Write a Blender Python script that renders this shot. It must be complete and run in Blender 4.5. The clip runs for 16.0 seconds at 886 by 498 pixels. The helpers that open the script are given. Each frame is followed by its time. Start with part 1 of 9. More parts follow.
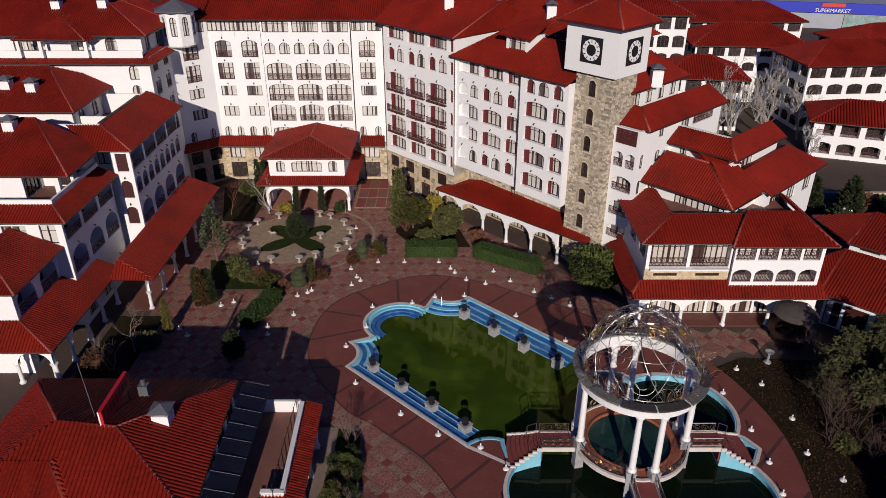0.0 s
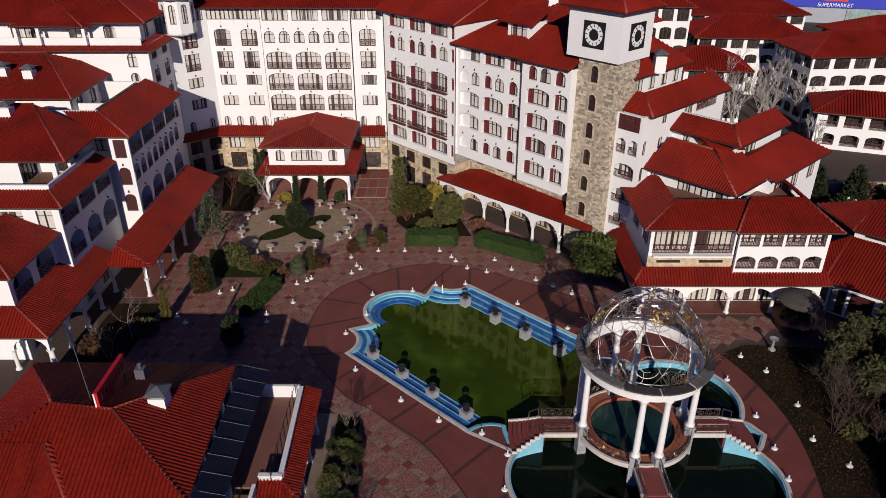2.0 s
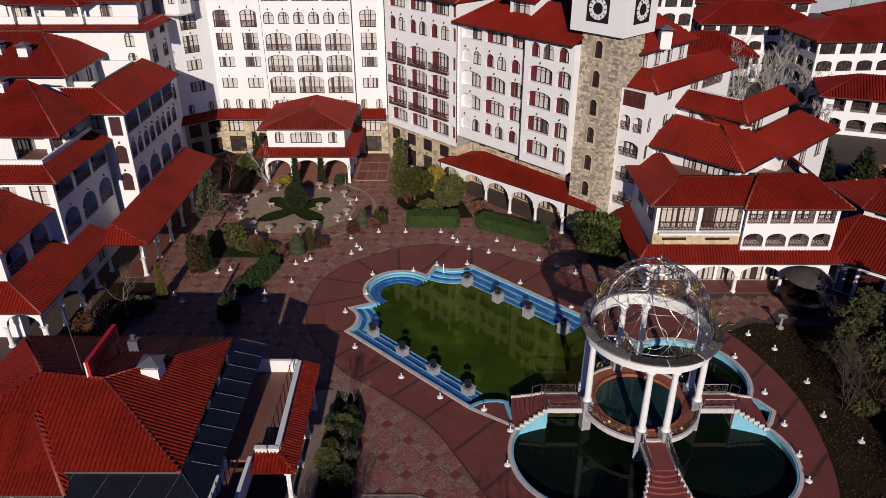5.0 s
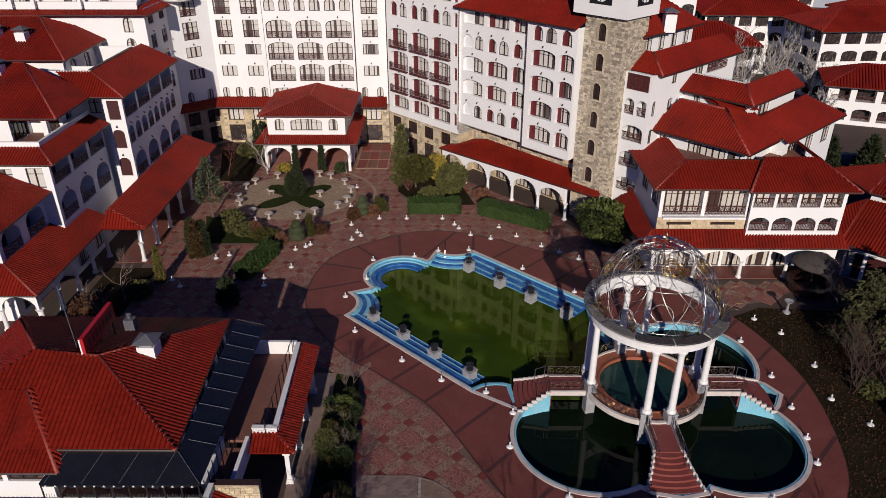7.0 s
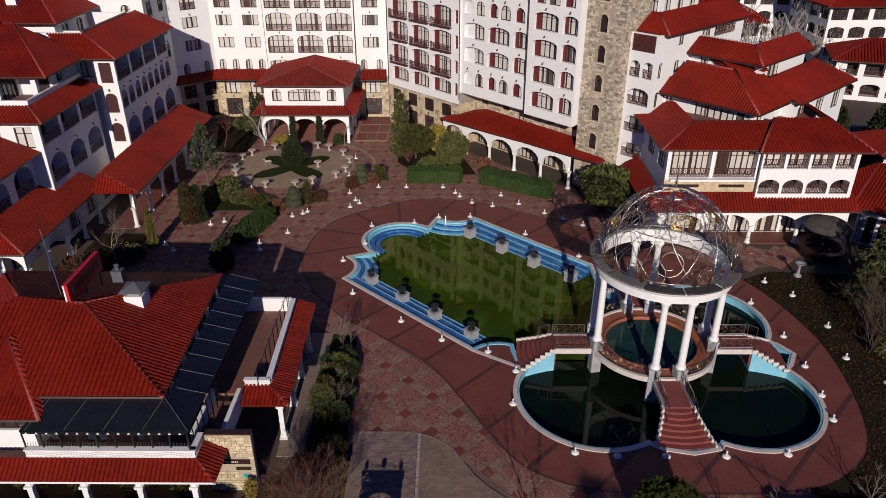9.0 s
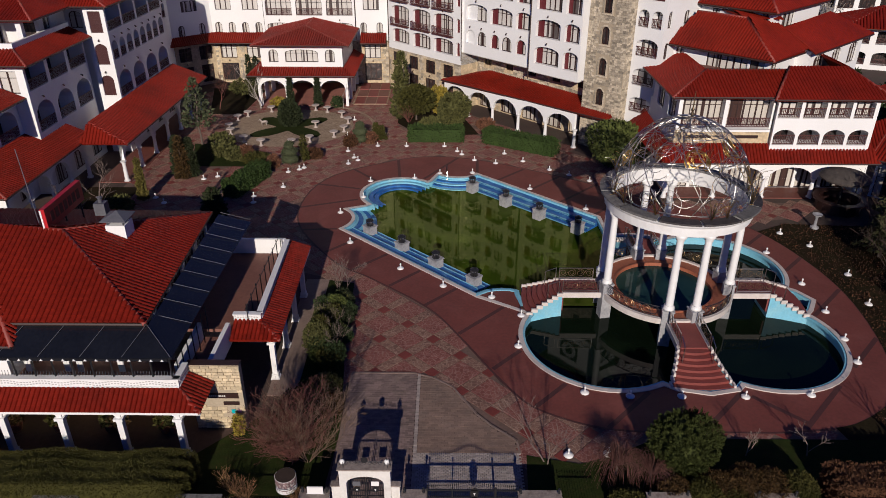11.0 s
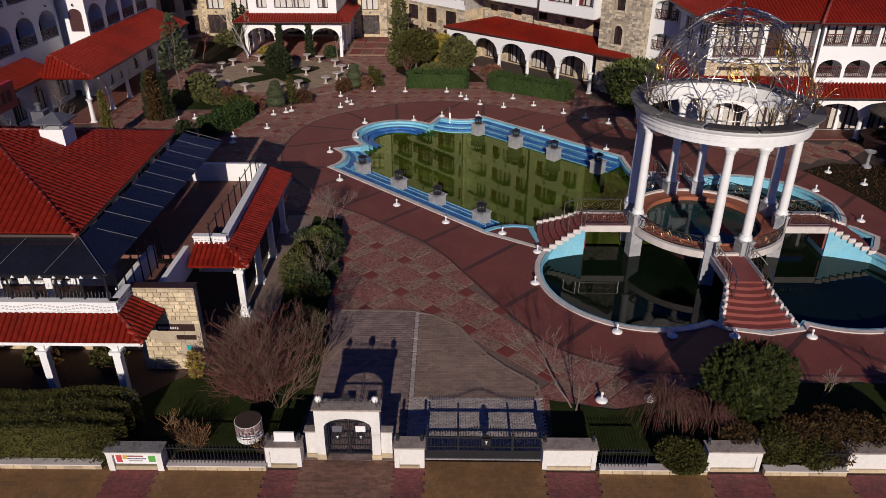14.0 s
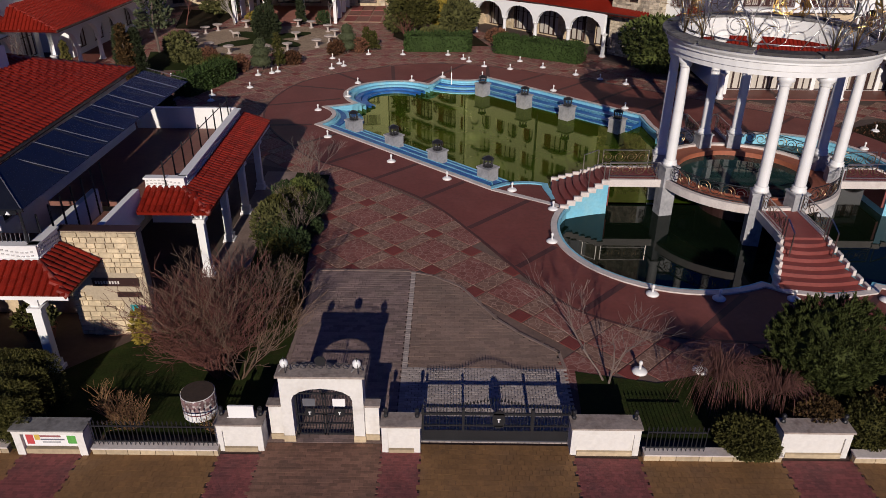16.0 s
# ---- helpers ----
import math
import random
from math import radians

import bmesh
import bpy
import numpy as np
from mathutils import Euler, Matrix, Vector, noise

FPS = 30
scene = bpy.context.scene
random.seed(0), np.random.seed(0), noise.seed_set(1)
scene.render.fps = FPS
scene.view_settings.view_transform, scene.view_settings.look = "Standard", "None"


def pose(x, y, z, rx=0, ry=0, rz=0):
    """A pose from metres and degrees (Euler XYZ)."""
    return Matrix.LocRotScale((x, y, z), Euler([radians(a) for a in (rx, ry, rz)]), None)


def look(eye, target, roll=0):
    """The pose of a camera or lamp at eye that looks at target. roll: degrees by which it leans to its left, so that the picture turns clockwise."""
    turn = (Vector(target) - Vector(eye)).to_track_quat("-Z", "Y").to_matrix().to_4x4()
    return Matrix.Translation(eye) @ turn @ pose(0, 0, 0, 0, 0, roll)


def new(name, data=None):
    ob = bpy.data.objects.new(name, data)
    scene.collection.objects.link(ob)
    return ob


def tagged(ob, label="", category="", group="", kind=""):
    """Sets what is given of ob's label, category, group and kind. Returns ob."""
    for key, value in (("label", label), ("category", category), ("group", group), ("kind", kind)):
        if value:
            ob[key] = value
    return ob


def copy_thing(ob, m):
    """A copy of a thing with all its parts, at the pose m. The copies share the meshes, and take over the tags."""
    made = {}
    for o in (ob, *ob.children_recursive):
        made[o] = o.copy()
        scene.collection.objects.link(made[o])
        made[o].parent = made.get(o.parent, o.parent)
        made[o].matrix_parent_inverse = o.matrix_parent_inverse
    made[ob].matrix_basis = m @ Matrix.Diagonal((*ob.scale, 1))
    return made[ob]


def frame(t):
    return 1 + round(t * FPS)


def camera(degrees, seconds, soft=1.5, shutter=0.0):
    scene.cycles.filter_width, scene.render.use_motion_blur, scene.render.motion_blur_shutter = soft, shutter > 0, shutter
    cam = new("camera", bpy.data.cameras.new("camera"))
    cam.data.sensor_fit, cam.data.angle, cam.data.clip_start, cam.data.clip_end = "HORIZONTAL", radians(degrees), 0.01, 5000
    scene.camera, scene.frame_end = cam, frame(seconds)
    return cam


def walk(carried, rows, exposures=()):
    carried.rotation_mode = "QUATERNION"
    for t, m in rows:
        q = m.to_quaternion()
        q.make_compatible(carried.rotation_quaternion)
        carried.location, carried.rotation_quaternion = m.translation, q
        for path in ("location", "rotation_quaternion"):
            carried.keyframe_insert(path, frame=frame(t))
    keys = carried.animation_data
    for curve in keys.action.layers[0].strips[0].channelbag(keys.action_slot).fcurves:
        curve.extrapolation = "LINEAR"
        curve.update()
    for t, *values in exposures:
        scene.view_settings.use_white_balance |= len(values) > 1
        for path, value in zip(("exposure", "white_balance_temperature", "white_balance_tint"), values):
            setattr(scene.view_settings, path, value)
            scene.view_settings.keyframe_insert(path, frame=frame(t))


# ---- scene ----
cam = camera(63.6, 16.0, 0.6)
METRES, EYE, TILT, LEAN, TURN = 29.5, 41.9, -27.65, 0.0, 0.0
ROWS = [
    (0.0, 0.0, 0.0, 0.0, 0.0, 0.0, -0.0),
    (0.5, -0.0005, 0.0047, -0.008, 0.02, -0.01, -0.01),
    (1.0, -0.0006, 0.0112, -0.0182, 0.03, -0.02, -0.02),
    (1.5, -0.0008, 0.0182, -0.0303, 0.04, -0.03, -0.03),
    (2.0, -0.0008, 0.0256, -0.0446, 0.05, -0.04, -0.04),
    (2.5, -0.0005, 0.0327, -0.0577, 0.08, -0.07, -0.07),
    (3.0, -0.001, 0.0398, -0.0703, 0.08, -0.07, -0.08),
    (3.5, -0.0016, 0.0472, -0.0843, 0.11, -0.06, -0.07),
    (4.0, -0.001, 0.0553, -0.0972, 0.12, -0.07, -0.05),
    (6.5, 0.0002, 0.0941, -0.1576, 0.26, -0.05, -0.09),
    (7.0, -0.0008, 0.1023, -0.1735, 0.27, -0.04, -0.11),
    (7.5, -0.0007, 0.1124, -0.1902, 0.29, -0.06, -0.12),
    (8.0, -0.0018, 0.1263, -0.2158, 0.3, -0.07, -0.12),
    (8.5, -0.0022, 0.1465, -0.252, 0.31, -0.07, -0.1),
    (9.0, -0.0002, 0.1679, -0.2885, 0.33, -0.12, -0.13),
    (11.5, -0.0039, 0.2869, -0.4635, 0.37, -0.22, -0.32),
    (12.0, -0.0043, 0.3224, -0.4917, 0.39, -0.22, -0.33),
    (12.5, -0.0045, 0.3622, -0.5162, 0.41, -0.26, -0.35),
    (13.0, -0.006, 0.4056, -0.5393, 0.41, -0.27, -0.38),
    (13.5, -0.0065, 0.4519, -0.5611, 0.45, -0.29, -0.39),
    (14.0, -0.0075, 0.4999, -0.5808, 0.44, -0.29, -0.4),
    (14.5, -0.0088, 0.5479, -0.6004, 0.44, -0.27, -0.43),
    (15.0, -0.0092, 0.597, -0.6191, 0.44, -0.28, -0.47),
    (15.5, -0.0096, 0.6473, -0.6378, 0.45, -0.26, -0.49),
    (16.0, -0.0099, 0.6945, -0.6578, 0.43, -0.23, -0.55),
]
walk(cam, [(t, pose(0, 0, EYE, TILT, LEAN, TURN) @ pose(METRES * x, METRES * y, METRES * z, 90 + pitch, roll, yaw)) for t, x, y, z, yaw, pitch, roll in ROWS],
     exposures=[(0.0, -0.02, 5050, 14), (16.0, -0.02, 5050, 14)])

# ---- light ----
SUN_ELEV, SUN_DX = 20.5, 0.012
world = bpy.data.worlds.new("sky")
scene.world = world
world.use_nodes = True
wn = world.node_tree.nodes
sky = wn.new("ShaderNodeTexSky")
sky.sky_type = "NISHITA"
sky.sun_disc = False
sky.ozone_density = 5.0
sky.dust_density = 0.3
sky.sun_elevation = radians(SUN_ELEV)
sky.sun_rotation = radians(180)
wn["Background"].inputs["Strength"].default_value = 0.017
deep = wn.new("ShaderNodeMix")
deep.data_type, deep.blend_type = "RGBA", "MULTIPLY"
deep.inputs[0].default_value, deep.inputs[7].default_value = 1.0, (0.5, 0.86, 2.0, 1)
world.node_tree.links.new(sky.outputs[0], deep.inputs[6])
world.node_tree.links.new(deep.outputs[2], wn["Background"].inputs["Color"])
sun_data = bpy.data.lights.new("sun", "SUN")
sun_data.energy, sun_data.angle, sun_data.color = 5.0, radians(0.5), (1.0, 0.772, 0.5)
sun = new("sun", sun_data)
sun.matrix_world = look((-SUN_DX * 100, -100, 100 * math.tan(radians(SUN_ELEV))), (0, 0, 0))


# ---- materials ----
def mat(name, color, rough=0.7, var=0.15, scale=2.0, fine=25.0, bump=0.15, metal=0.0, obj_var=0.0, coat=0.0, dist=0.02, coords="Object", stain=None):
    """A surface with variation at two scales and fine relief. stain: a second colour that comes in as patches."""
    m = bpy.data.materials.new(name)
    m.use_nodes = True
    nt = m.node_tree
    N, L = nt.nodes, nt.links
    b = N["Principled BSDF"]
    b.inputs["Roughness"].default_value = rough
    b.inputs["Metallic"].default_value = metal
    b.inputs["Coat Weight"].default_value = coat
    tc = N.new("ShaderNodeTexCoord")
    geo = N.new("ShaderNodeNewGeometry")
    co = geo.outputs["Position"] if coords == "World" else tc.outputs["Object"]
    n1 = N.new("ShaderNodeTexNoise")
    n1.inputs["Scale"].default_value, n1.inputs["Detail"].default_value = 1.0 / scale, 5
    n2 = N.new("ShaderNodeTexNoise")
    n2.inputs["Scale"].default_value, n2.inputs["Detail"].default_value = fine, 4
    L.new(co, n1.inputs["Vector"])
    L.new(co, n2.inputs["Vector"])
    add = N.new("ShaderNodeMath")
    add.operation = "ADD"
    L.new(n1.outputs["Fac"], add.inputs[0])
    L.new(n2.outputs["Fac"], add.inputs[1])
    mr = N.new("ShaderNodeMapRange")
    mr.inputs["From Min"].default_value, mr.inputs["From Max"].default_value = 0.6, 1.4
    mr.inputs["To Min"].default_value, mr.inputs["To Max"].default_value = 1 - var, 1 + var
    L.new(add.outputs[0], mr.inputs["Value"])
    hsv = N.new("ShaderNodeHueSaturation")
    hsv.inputs["Color"].default_value = (*color, 1)
    val = mr.outputs["Result"]
    if obj_var:
        oi = N.new("ShaderNodeObjectInfo")
        mo = N.new("ShaderNodeMapRange")
        mo.inputs["To Min"].default_value, mo.inputs["To Max"].default_value = 1 - obj_var, 1 + obj_var
        L.new(oi.outputs["Random"], mo.inputs["Value"])
        mu = N.new("ShaderNodeMath")
        mu.operation = "MULTIPLY"
        L.new(val, mu.inputs[0])
        L.new(mo.outputs["Result"], mu.inputs[1])
        val = mu.outputs[0]
    if stain:
        sc, amount = stain
        n3 = N.new("ShaderNodeTexNoise")
        n3.inputs["Scale"].default_value, n3.inputs["Detail"].default_value = 1.7 / scale, 8
        L.new(co, n3.inputs["Vector"])
        sr = N.new("ShaderNodeMapRange")
        sr.inputs["From Min"].default_value, sr.inputs["From Max"].default_value = 0.5, 0.72
        sr.inputs["To Max"].default_value = amount
        L.new(n3.outputs["Fac"], sr.inputs["Value"])
        mx = N.new("ShaderNodeMix")
        mx.data_type = "RGBA"
        mx.inputs[6].default_value = (*color, 1)
        mx.inputs[7].default_value = (*sc, 1)
        L.new(sr.outputs["Result"], mx.inputs[0])
        L.new(mx.outputs[2], hsv.inputs["Color"])
    L.new(val, hsv.inputs["Value"])
    L.new(hsv.outputs[0], b.inputs["Base Color"])
    if bump:
        bp = N.new("ShaderNodeBump")
        bp.inputs["Strength"].default_value, bp.inputs["Distance"].default_value = bump, dist
        L.new(n2.outputs["Fac"], bp.inputs["Height"])
        L.new(bp.outputs[0], b.inputs["Normal"])
    return m


WHITE = mat("white_render", (0.74, 0.735, 0.72), 0.85, 0.06, 4.0, 8, 0.1, stain=((0.7, 0.68, 0.64), 0.35))
WHITE_PAINT = mat("white_paint", (0.72, 0.715, 0.7), 0.5, 0.06, 1.0, 20, 0.05, stain=((0.6, 0.58, 0.54), 0.4))
TILE = mat("roof_tile", (0.165, 0.0115, 0.004), 0.52, 0.35, 5.0, 3.3, 0.25, dist=0.03, stain=((0.09, 0.009, 0.005), 0.6))
TILE_ONE = mat("roof_tile_single", (0.165, 0.0115, 0.004), 0.52, 0.3, 2.0, 6, 0.25, dist=0.03, obj_var=0.3, stain=((0.09, 0.009, 0.005), 0.6))
TILE_CAP = mat("ridge_tile", (0.2, 0.03, 0.018), 0.6, 0.3, 1.0, 6, 0.3, stain=((0.3, 0.16, 0.11), 0.35))
for tile_ in (TILE, TILE_ONE):
    tile_.node_tree.nodes["Principled BSDF"].inputs["Specular IOR Level"].default_value = 0.14
FASCIA = mat("dark_gutter", (0.035, 0.018, 0.014), 0.5, 0.2, 1.0, 10, 0.1)
SOFFIT = mat("roof_underside", (0.5, 0.48, 0.44), 0.8, 0.1, 1.0, 10, 0.1)
FRAME = mat("dark_brown_joinery", (0.028, 0.012, 0.01), 0.45, 0.25, 0.5, 12, 0.1)


def curtained(name, cloth, gap, share):
    """Window glass with hanging curtains behind it: pale cloth with fold shade put into its colour, drawn apart in
    places.
    """
    m = mat(name, cloth, 0.12, 0.08, 0.5, 14, 0.0)
    N, L = m.node_tree.nodes, m.node_tree.links
    hsv = next(n for n in N if n.type == "HUE_SAT")
    tc, oi = next(n for n in N if n.type == "TEX_COORD"), N.new("ShaderNodeObjectInfo")
    sep, com = N.new("ShaderNodeSeparateXYZ"), N.new("ShaderNodeCombineXYZ")
    L.new(tc.outputs["Object"], sep.inputs[0])
    far = N.new("ShaderNodeMath")
    far.operation, far.inputs[1].default_value = "MULTIPLY", 60.0
    L.new(oi.outputs["Random"], far.inputs[0])
    L.new(sep.outputs[0], com.inputs[0])
    L.new(far.outputs[0], com.inputs[1])
    nz = N.new("ShaderNodeTexNoise")
    nz.inputs["Scale"].default_value, nz.inputs["Detail"].default_value = 1.3, 1
    L.new(com.outputs[0], nz.inputs["Vector"])
    mr = N.new("ShaderNodeMapRange")
    mr.inputs["From Min"].default_value, mr.inputs["From Max"].default_value = share, share + 0.03
    L.new(nz.outputs["Fac"], mr.inputs["Value"])
    # Fold shade: darker streaks mixed into the flat cloth colour.
    fold = N.new("ShaderNodeTexNoise")
    fold.inputs["Scale"].default_value, fold.inputs["Detail"].default_value = 9.0, 1
    L.new(com.outputs[0], fold.inputs["Vector"])
    fr_ = N.new("ShaderNodeMix")
    fr_.data_type = "RGBA"
    fr_.inputs[6].default_value, fr_.inputs[7].default_value = (*[c * 0.7 for c in cloth], 1), (*cloth, 1)
    L.new(fold.outputs["Fac"], fr_.inputs[0])
    mx = N.new("ShaderNodeMix")
    mx.data_type = "RGBA"
    mx.inputs[7].default_value = (*gap, 1)
    L.new(mr.outputs["Result"], mx.inputs[0])
    L.new(fr_.outputs[2], mx.inputs[6])
    L.new(mx.outputs[2], hsv.inputs["Color"])
    return m


GLASS = curtained("curtained_glass", (0.66, 0.63, 0.58), (0.1, 0.085, 0.08), 0.575)
DRAPED = curtained("draped_door_glass", (0.58, 0.54, 0.47), (0.06, 0.035, 0.03), 0.56)
RAIL_BROWN = mat("red_brown_railing", (0.075, 0.02, 0.017), 0.5, 0.2, 0.5, 12, 0.1)
DARK_GLASS = mat("dark_glass", (0.03, 0.026, 0.026), 0.08, 0.3, 1.0, 3, 0.0, obj_var=0.5, stain=((0.16, 0.1, 0.08), 0.7))
MAROON = mat("maroon_shutter_paint", (0.045, 0.009, 0.009), 0.5, 0.2, 0.6, 14, 0.2)
SHUTTER = mat("dark_red_paint", (0.1, 0.01, 0.013), 0.6, 0.2, 1.0, 10, 0.1)
IRON = mat("black_iron", (0.012, 0.012, 0.014), 0.45, 0.3, 0.5, 30, 0.1)
LEAD = mat("grey_lead", (0.1, 0.1, 0.115), 0.45, 0.25, 0.8, 9, 0.2)
DARK_CANOPY = mat("dark_canopy_sheet", (0.011, 0.012, 0.016), 0.22, 0.3, 1.5, 6, 0.05)
RED_PAINT = mat("bright_red_paint", (0.4, 0.012, 0.015), 0.4, 0.15, 1.0, 10, 0.05)


# ---- mesh kit ----
def mesh_of(name, verts, faces, material=None, smooth=False):
    me = bpy.data.meshes.new(name)
    me.from_pydata([tuple(v) for v in verts], [], faces)
    if material:
        me.materials.append(material)
    if smooth:
        me.polygons.foreach_set("use_smooth", [True] * len(me.polygons))
    me.validate()
    return me


class Geo:
    """Collects points and faces for one mesh."""

    def __init__(self):
        self.v, self.f = [], []

    def face(self, *pts):
        n = len(self.v)
        self.v += [tuple(p) for p in pts]
        self.f.append(tuple(range(n, n + len(pts))))

    def box(self, x0, x1, y0, y1, z0, z1, m=None):
        c = [(x0, y0, z0), (x1, y0, z0), (x1, y1, z0), (x0, y1, z0), (x0, y0, z1), (x1, y0, z1), (x1, y1, z1), (x0, y1, z1)]
        if m is not None:
            c = [tuple(m @ Vector(p)) for p in c]
        n = len(self.v)
        self.v += c
        self.f += [tuple(n + i for i in q) for q in ((0, 3, 2, 1), (4, 5, 6, 7), (0, 1, 5, 4), (1, 2, 6, 5), (2, 3, 7, 6), (3, 0, 4, 7))]
        return self

    def prism(self, outline, z0, z1):
        """An upright prism over an anticlockwise outline."""
        n, k = len(self.v), len(outline)
        self.v += [(x, y, z0) for x, y in outline] + [(x, y, z1) for x, y in outline]
        self.f.append(tuple(n + k - 1 - i for i in range(k)))
        self.f.append(tuple(n + k + i for i in range(k)))
        for i in range(k):
            j = (i + 1) % k
            self.f.append((n + i, n + j, n + k + j, n + k + i))
        return self

    def lathe(self, profile, seg=16, at=(0, 0, 0)):
        """A turned form; profile rows are (radius, height)."""
        n, k = len(self.v), len(profile)
        for i in range(seg):
            a = 2 * math.pi * i / seg
            self.v += [(at[0] + r * math.cos(a), at[1] + r * math.sin(a), at[2] + z) for r, z in profile]
        for i in range(seg):
            j = (i + 1) % seg
            for q in range(k - 1):
                self.f.append((n + i * k + q, n + j * k + q, n + j * k + q + 1, n + i * k + q + 1))
        return self

    def tube(self, pts, r, seg=6, r1=None):
        """A round bar along points, tapering from r to r1."""
        pts = [Vector(p) for p in pts]
        n, m = len(self.v), len(pts)
        for i, p in enumerate(pts):
            t = (pts[min(i + 1, m - 1)] - pts[max(i - 1, 0)]).normalized()
            a = t.orthogonal().normalized() if abs(t.z) > 0.9 else t.cross(Vector((0, 0, 1))).normalized()
            b = t.cross(a)
            rr = r if r1 is None else r + (r1 - r) * i / max(1, m - 1)
            for k in range(seg):
                c = 2 * math.pi * k / seg
                self.v.append(tuple(p + a * rr * math.cos(c) + b * rr * math.sin(c)))
        for i in range(m - 1):
            for k in range(seg):
                j = (k + 1) % seg
                self.f.append((n + i * seg + k, n + i * seg + j, n + (i + 1) * seg + j, n + (i + 1) * seg + k))
        self.f.append(tuple(n + k for k in range(seg))[::-1])
        self.f.append(tuple(n + (m - 1) * seg + k for k in range(seg)))
        return self

    def mesh(self, name, material, smooth=False):
        return mesh_of(name, self.v, self.f, material, smooth)


def thing(name, label, category, group="", kind="", at=(0, 0, 0)):
    ob = new(name)
    ob.empty_display_size = 0.3
    ob.location = (at[0], at[1], at[2] if len(at) > 2 else 0.0)
    return tagged(ob, label, category, group, kind)


def part(name, geo, material, parent, label="", smooth=False, m=None):
    ob = new(name, geo.mesh(name, material, smooth) if isinstance(geo, Geo) else geo)
    ob.parent = parent
    if m is not None:
        ob.matrix_basis = m
    return tagged(ob, label)


def whole(name, geo, material, label, category, group="", kind="", smooth=False, m=None):
    ob = new(name, geo.mesh(name, material, smooth) if isinstance(geo, Geo) else geo)
    if m is not None:
        ob.matrix_basis = m
    return tagged(ob, label, category, group, kind)


# ---- openings, windows, walls ----
def arch(u0, u1, zb, zt, rise, n=8):
    """The upper line of an opening, from left to right."""
    if rise <= 0:
        return [(u0, zt), (u1, zt)]
    c, h = (u0 + u1) / 2, (u1 - u0) / 2
    return [(c - h * math.cos(math.pi * i / n), zt - rise + rise * math.sin(math.pi * i / n)) for i in range(n + 1)]


WINDOW_MESHES = {}


def window_meshes(w, h, rise, style, apart=False):
    """Frame, pane, rail and partition of a window of that size, at its sill's middle, looking along -y."""
    key = (round(w, 2), round(h, 2), round(rise, 2), style, apart)
    if key in WINDOW_MESHES:
        return WINDOW_MESHES[key]
    top = arch(-w / 2, w / 2, 0, h, rise, 6)
    fr, t, d = Geo(), 0.085, 0.06
    outline = [(-w / 2, 0)] + top + [(w / 2, 0)]
    inner = [(x * (1 - 2 * t / w), t + (z) * (1 - 2 * t / h)) for x, z in outline]
    k = len(outline)
    for i in range(k):
        j = (i + 1) % k
        (a, b), (c, e) = outline[i], outline[j]
        (p, q), (r, s) = inner[i], inner[j]
        fr.face((a, 0, b), (p, 0, q), (r, 0, s), (c, 0, e))
        fr.face((p, 0, q), (p, d, q), (r, d, s), (r, 0, s))
    split, bars = apart or style in ("draped", "deep"), []
    lights = max(2, round(w / (0.6 if style in ("draped", "deep") else 0.75)))
    for i in range(1, lights):
        x = -w / 2 + w * i / lights
        hx = h - rise + rise * math.sqrt(max(0, 1 - (2 * x / w) ** 2)) if rise > 0 else h
        wide = 0.075 if i % 2 == lights % 2 or lights < 4 else 0.045
        bar = Geo() if split else fr
        bar.box(x - wide, x + wide, -0.015, d, t, hx - t * 0.6)
        if split:
            bars.append(bar.mesh("mullion", FRAME))
    if h > 1.5:
        bar = Geo() if split else fr
        bar.box(-w / 2 + t, w / 2 - t, -0.008, d - 0.01, h * 0.68, h * 0.68 + 0.05)
        if split:
            bars.append(bar.mesh("transom", FRAME))
    pane = Geo()
    pane.face(*[(x, d * 0.6, z) for x, z in outline])
    rail = None
    if style in ("loggia", "balcony", "redrail", "deep", "gallery"):
        rail = Geo()
        if style == "redrail":
            rail.box(-w / 2 - 0.06, w / 2 + 0.06, -0.03, 0.45, -0.06, 0.04)
            for sg in (-1, 1):
                rail.box(sg * w / 2 - 0.03, sg * w / 2 + 0.03, 0, 0.42, 0.89, 0.95)
        rh = 0.95
        rail.box(-w / 2, w / 2, -0.03, 0.03, rh - 0.06, rh)
        rail.box(-w / 2, w / 2, -0.02, 0.02, 0.1, 0.14)
        nb = max(6, int(w / 0.14))
        for i in range(nb + 1):
            x = -w / 2 + w * i / nb
            rail.box(x - 0.018, x + 0.018, -0.015, 0.015, 0.1, rh - 0.03)
        for i in range(max(2, round(w / 0.9))):
            x = -w / 2 + w * (i + 0.5) / max(2, round(w / 0.9))
            ring = [(x + 0.2 * math.cos(a * math.pi / 5), -0.02, 0.5 + 0.2 * math.sin(a * math.pi / 5)) for a in range(11)]
            rail.tube(ring, 0.022, 4)
    # Gallery panes take dark glass to stand for the shade deep in the loggias.
    WINDOW_MESHES[key] = (fr.mesh("window", FRAME), pane.mesh("pane", DARK_GLASS if style in ("dark", "gallery") else DRAPED if style in ("draped", "deep") else GLASS), rail.mesh("railing", RAIL_BROWN) if rail else None, bars)
    return WINDOW_MESHES[key]


def spot_mesh():
    """A little wall downlight on a bracket."""
    if "spot" not in WINDOW_MESHES:
        WINDOW_MESHES["spot"] = Geo().box(-0.05, 0.05, -0.16, 0.0, 0.0, 0.05).lathe([(0.03, 0.02), (0.08, -0.04), (0.09, -0.14), (0.0, -0.12)], 8, (0, -0.17, 0)).mesh("wall_spot", FASCIA)
    return WINDOW_MESHES["spot"]


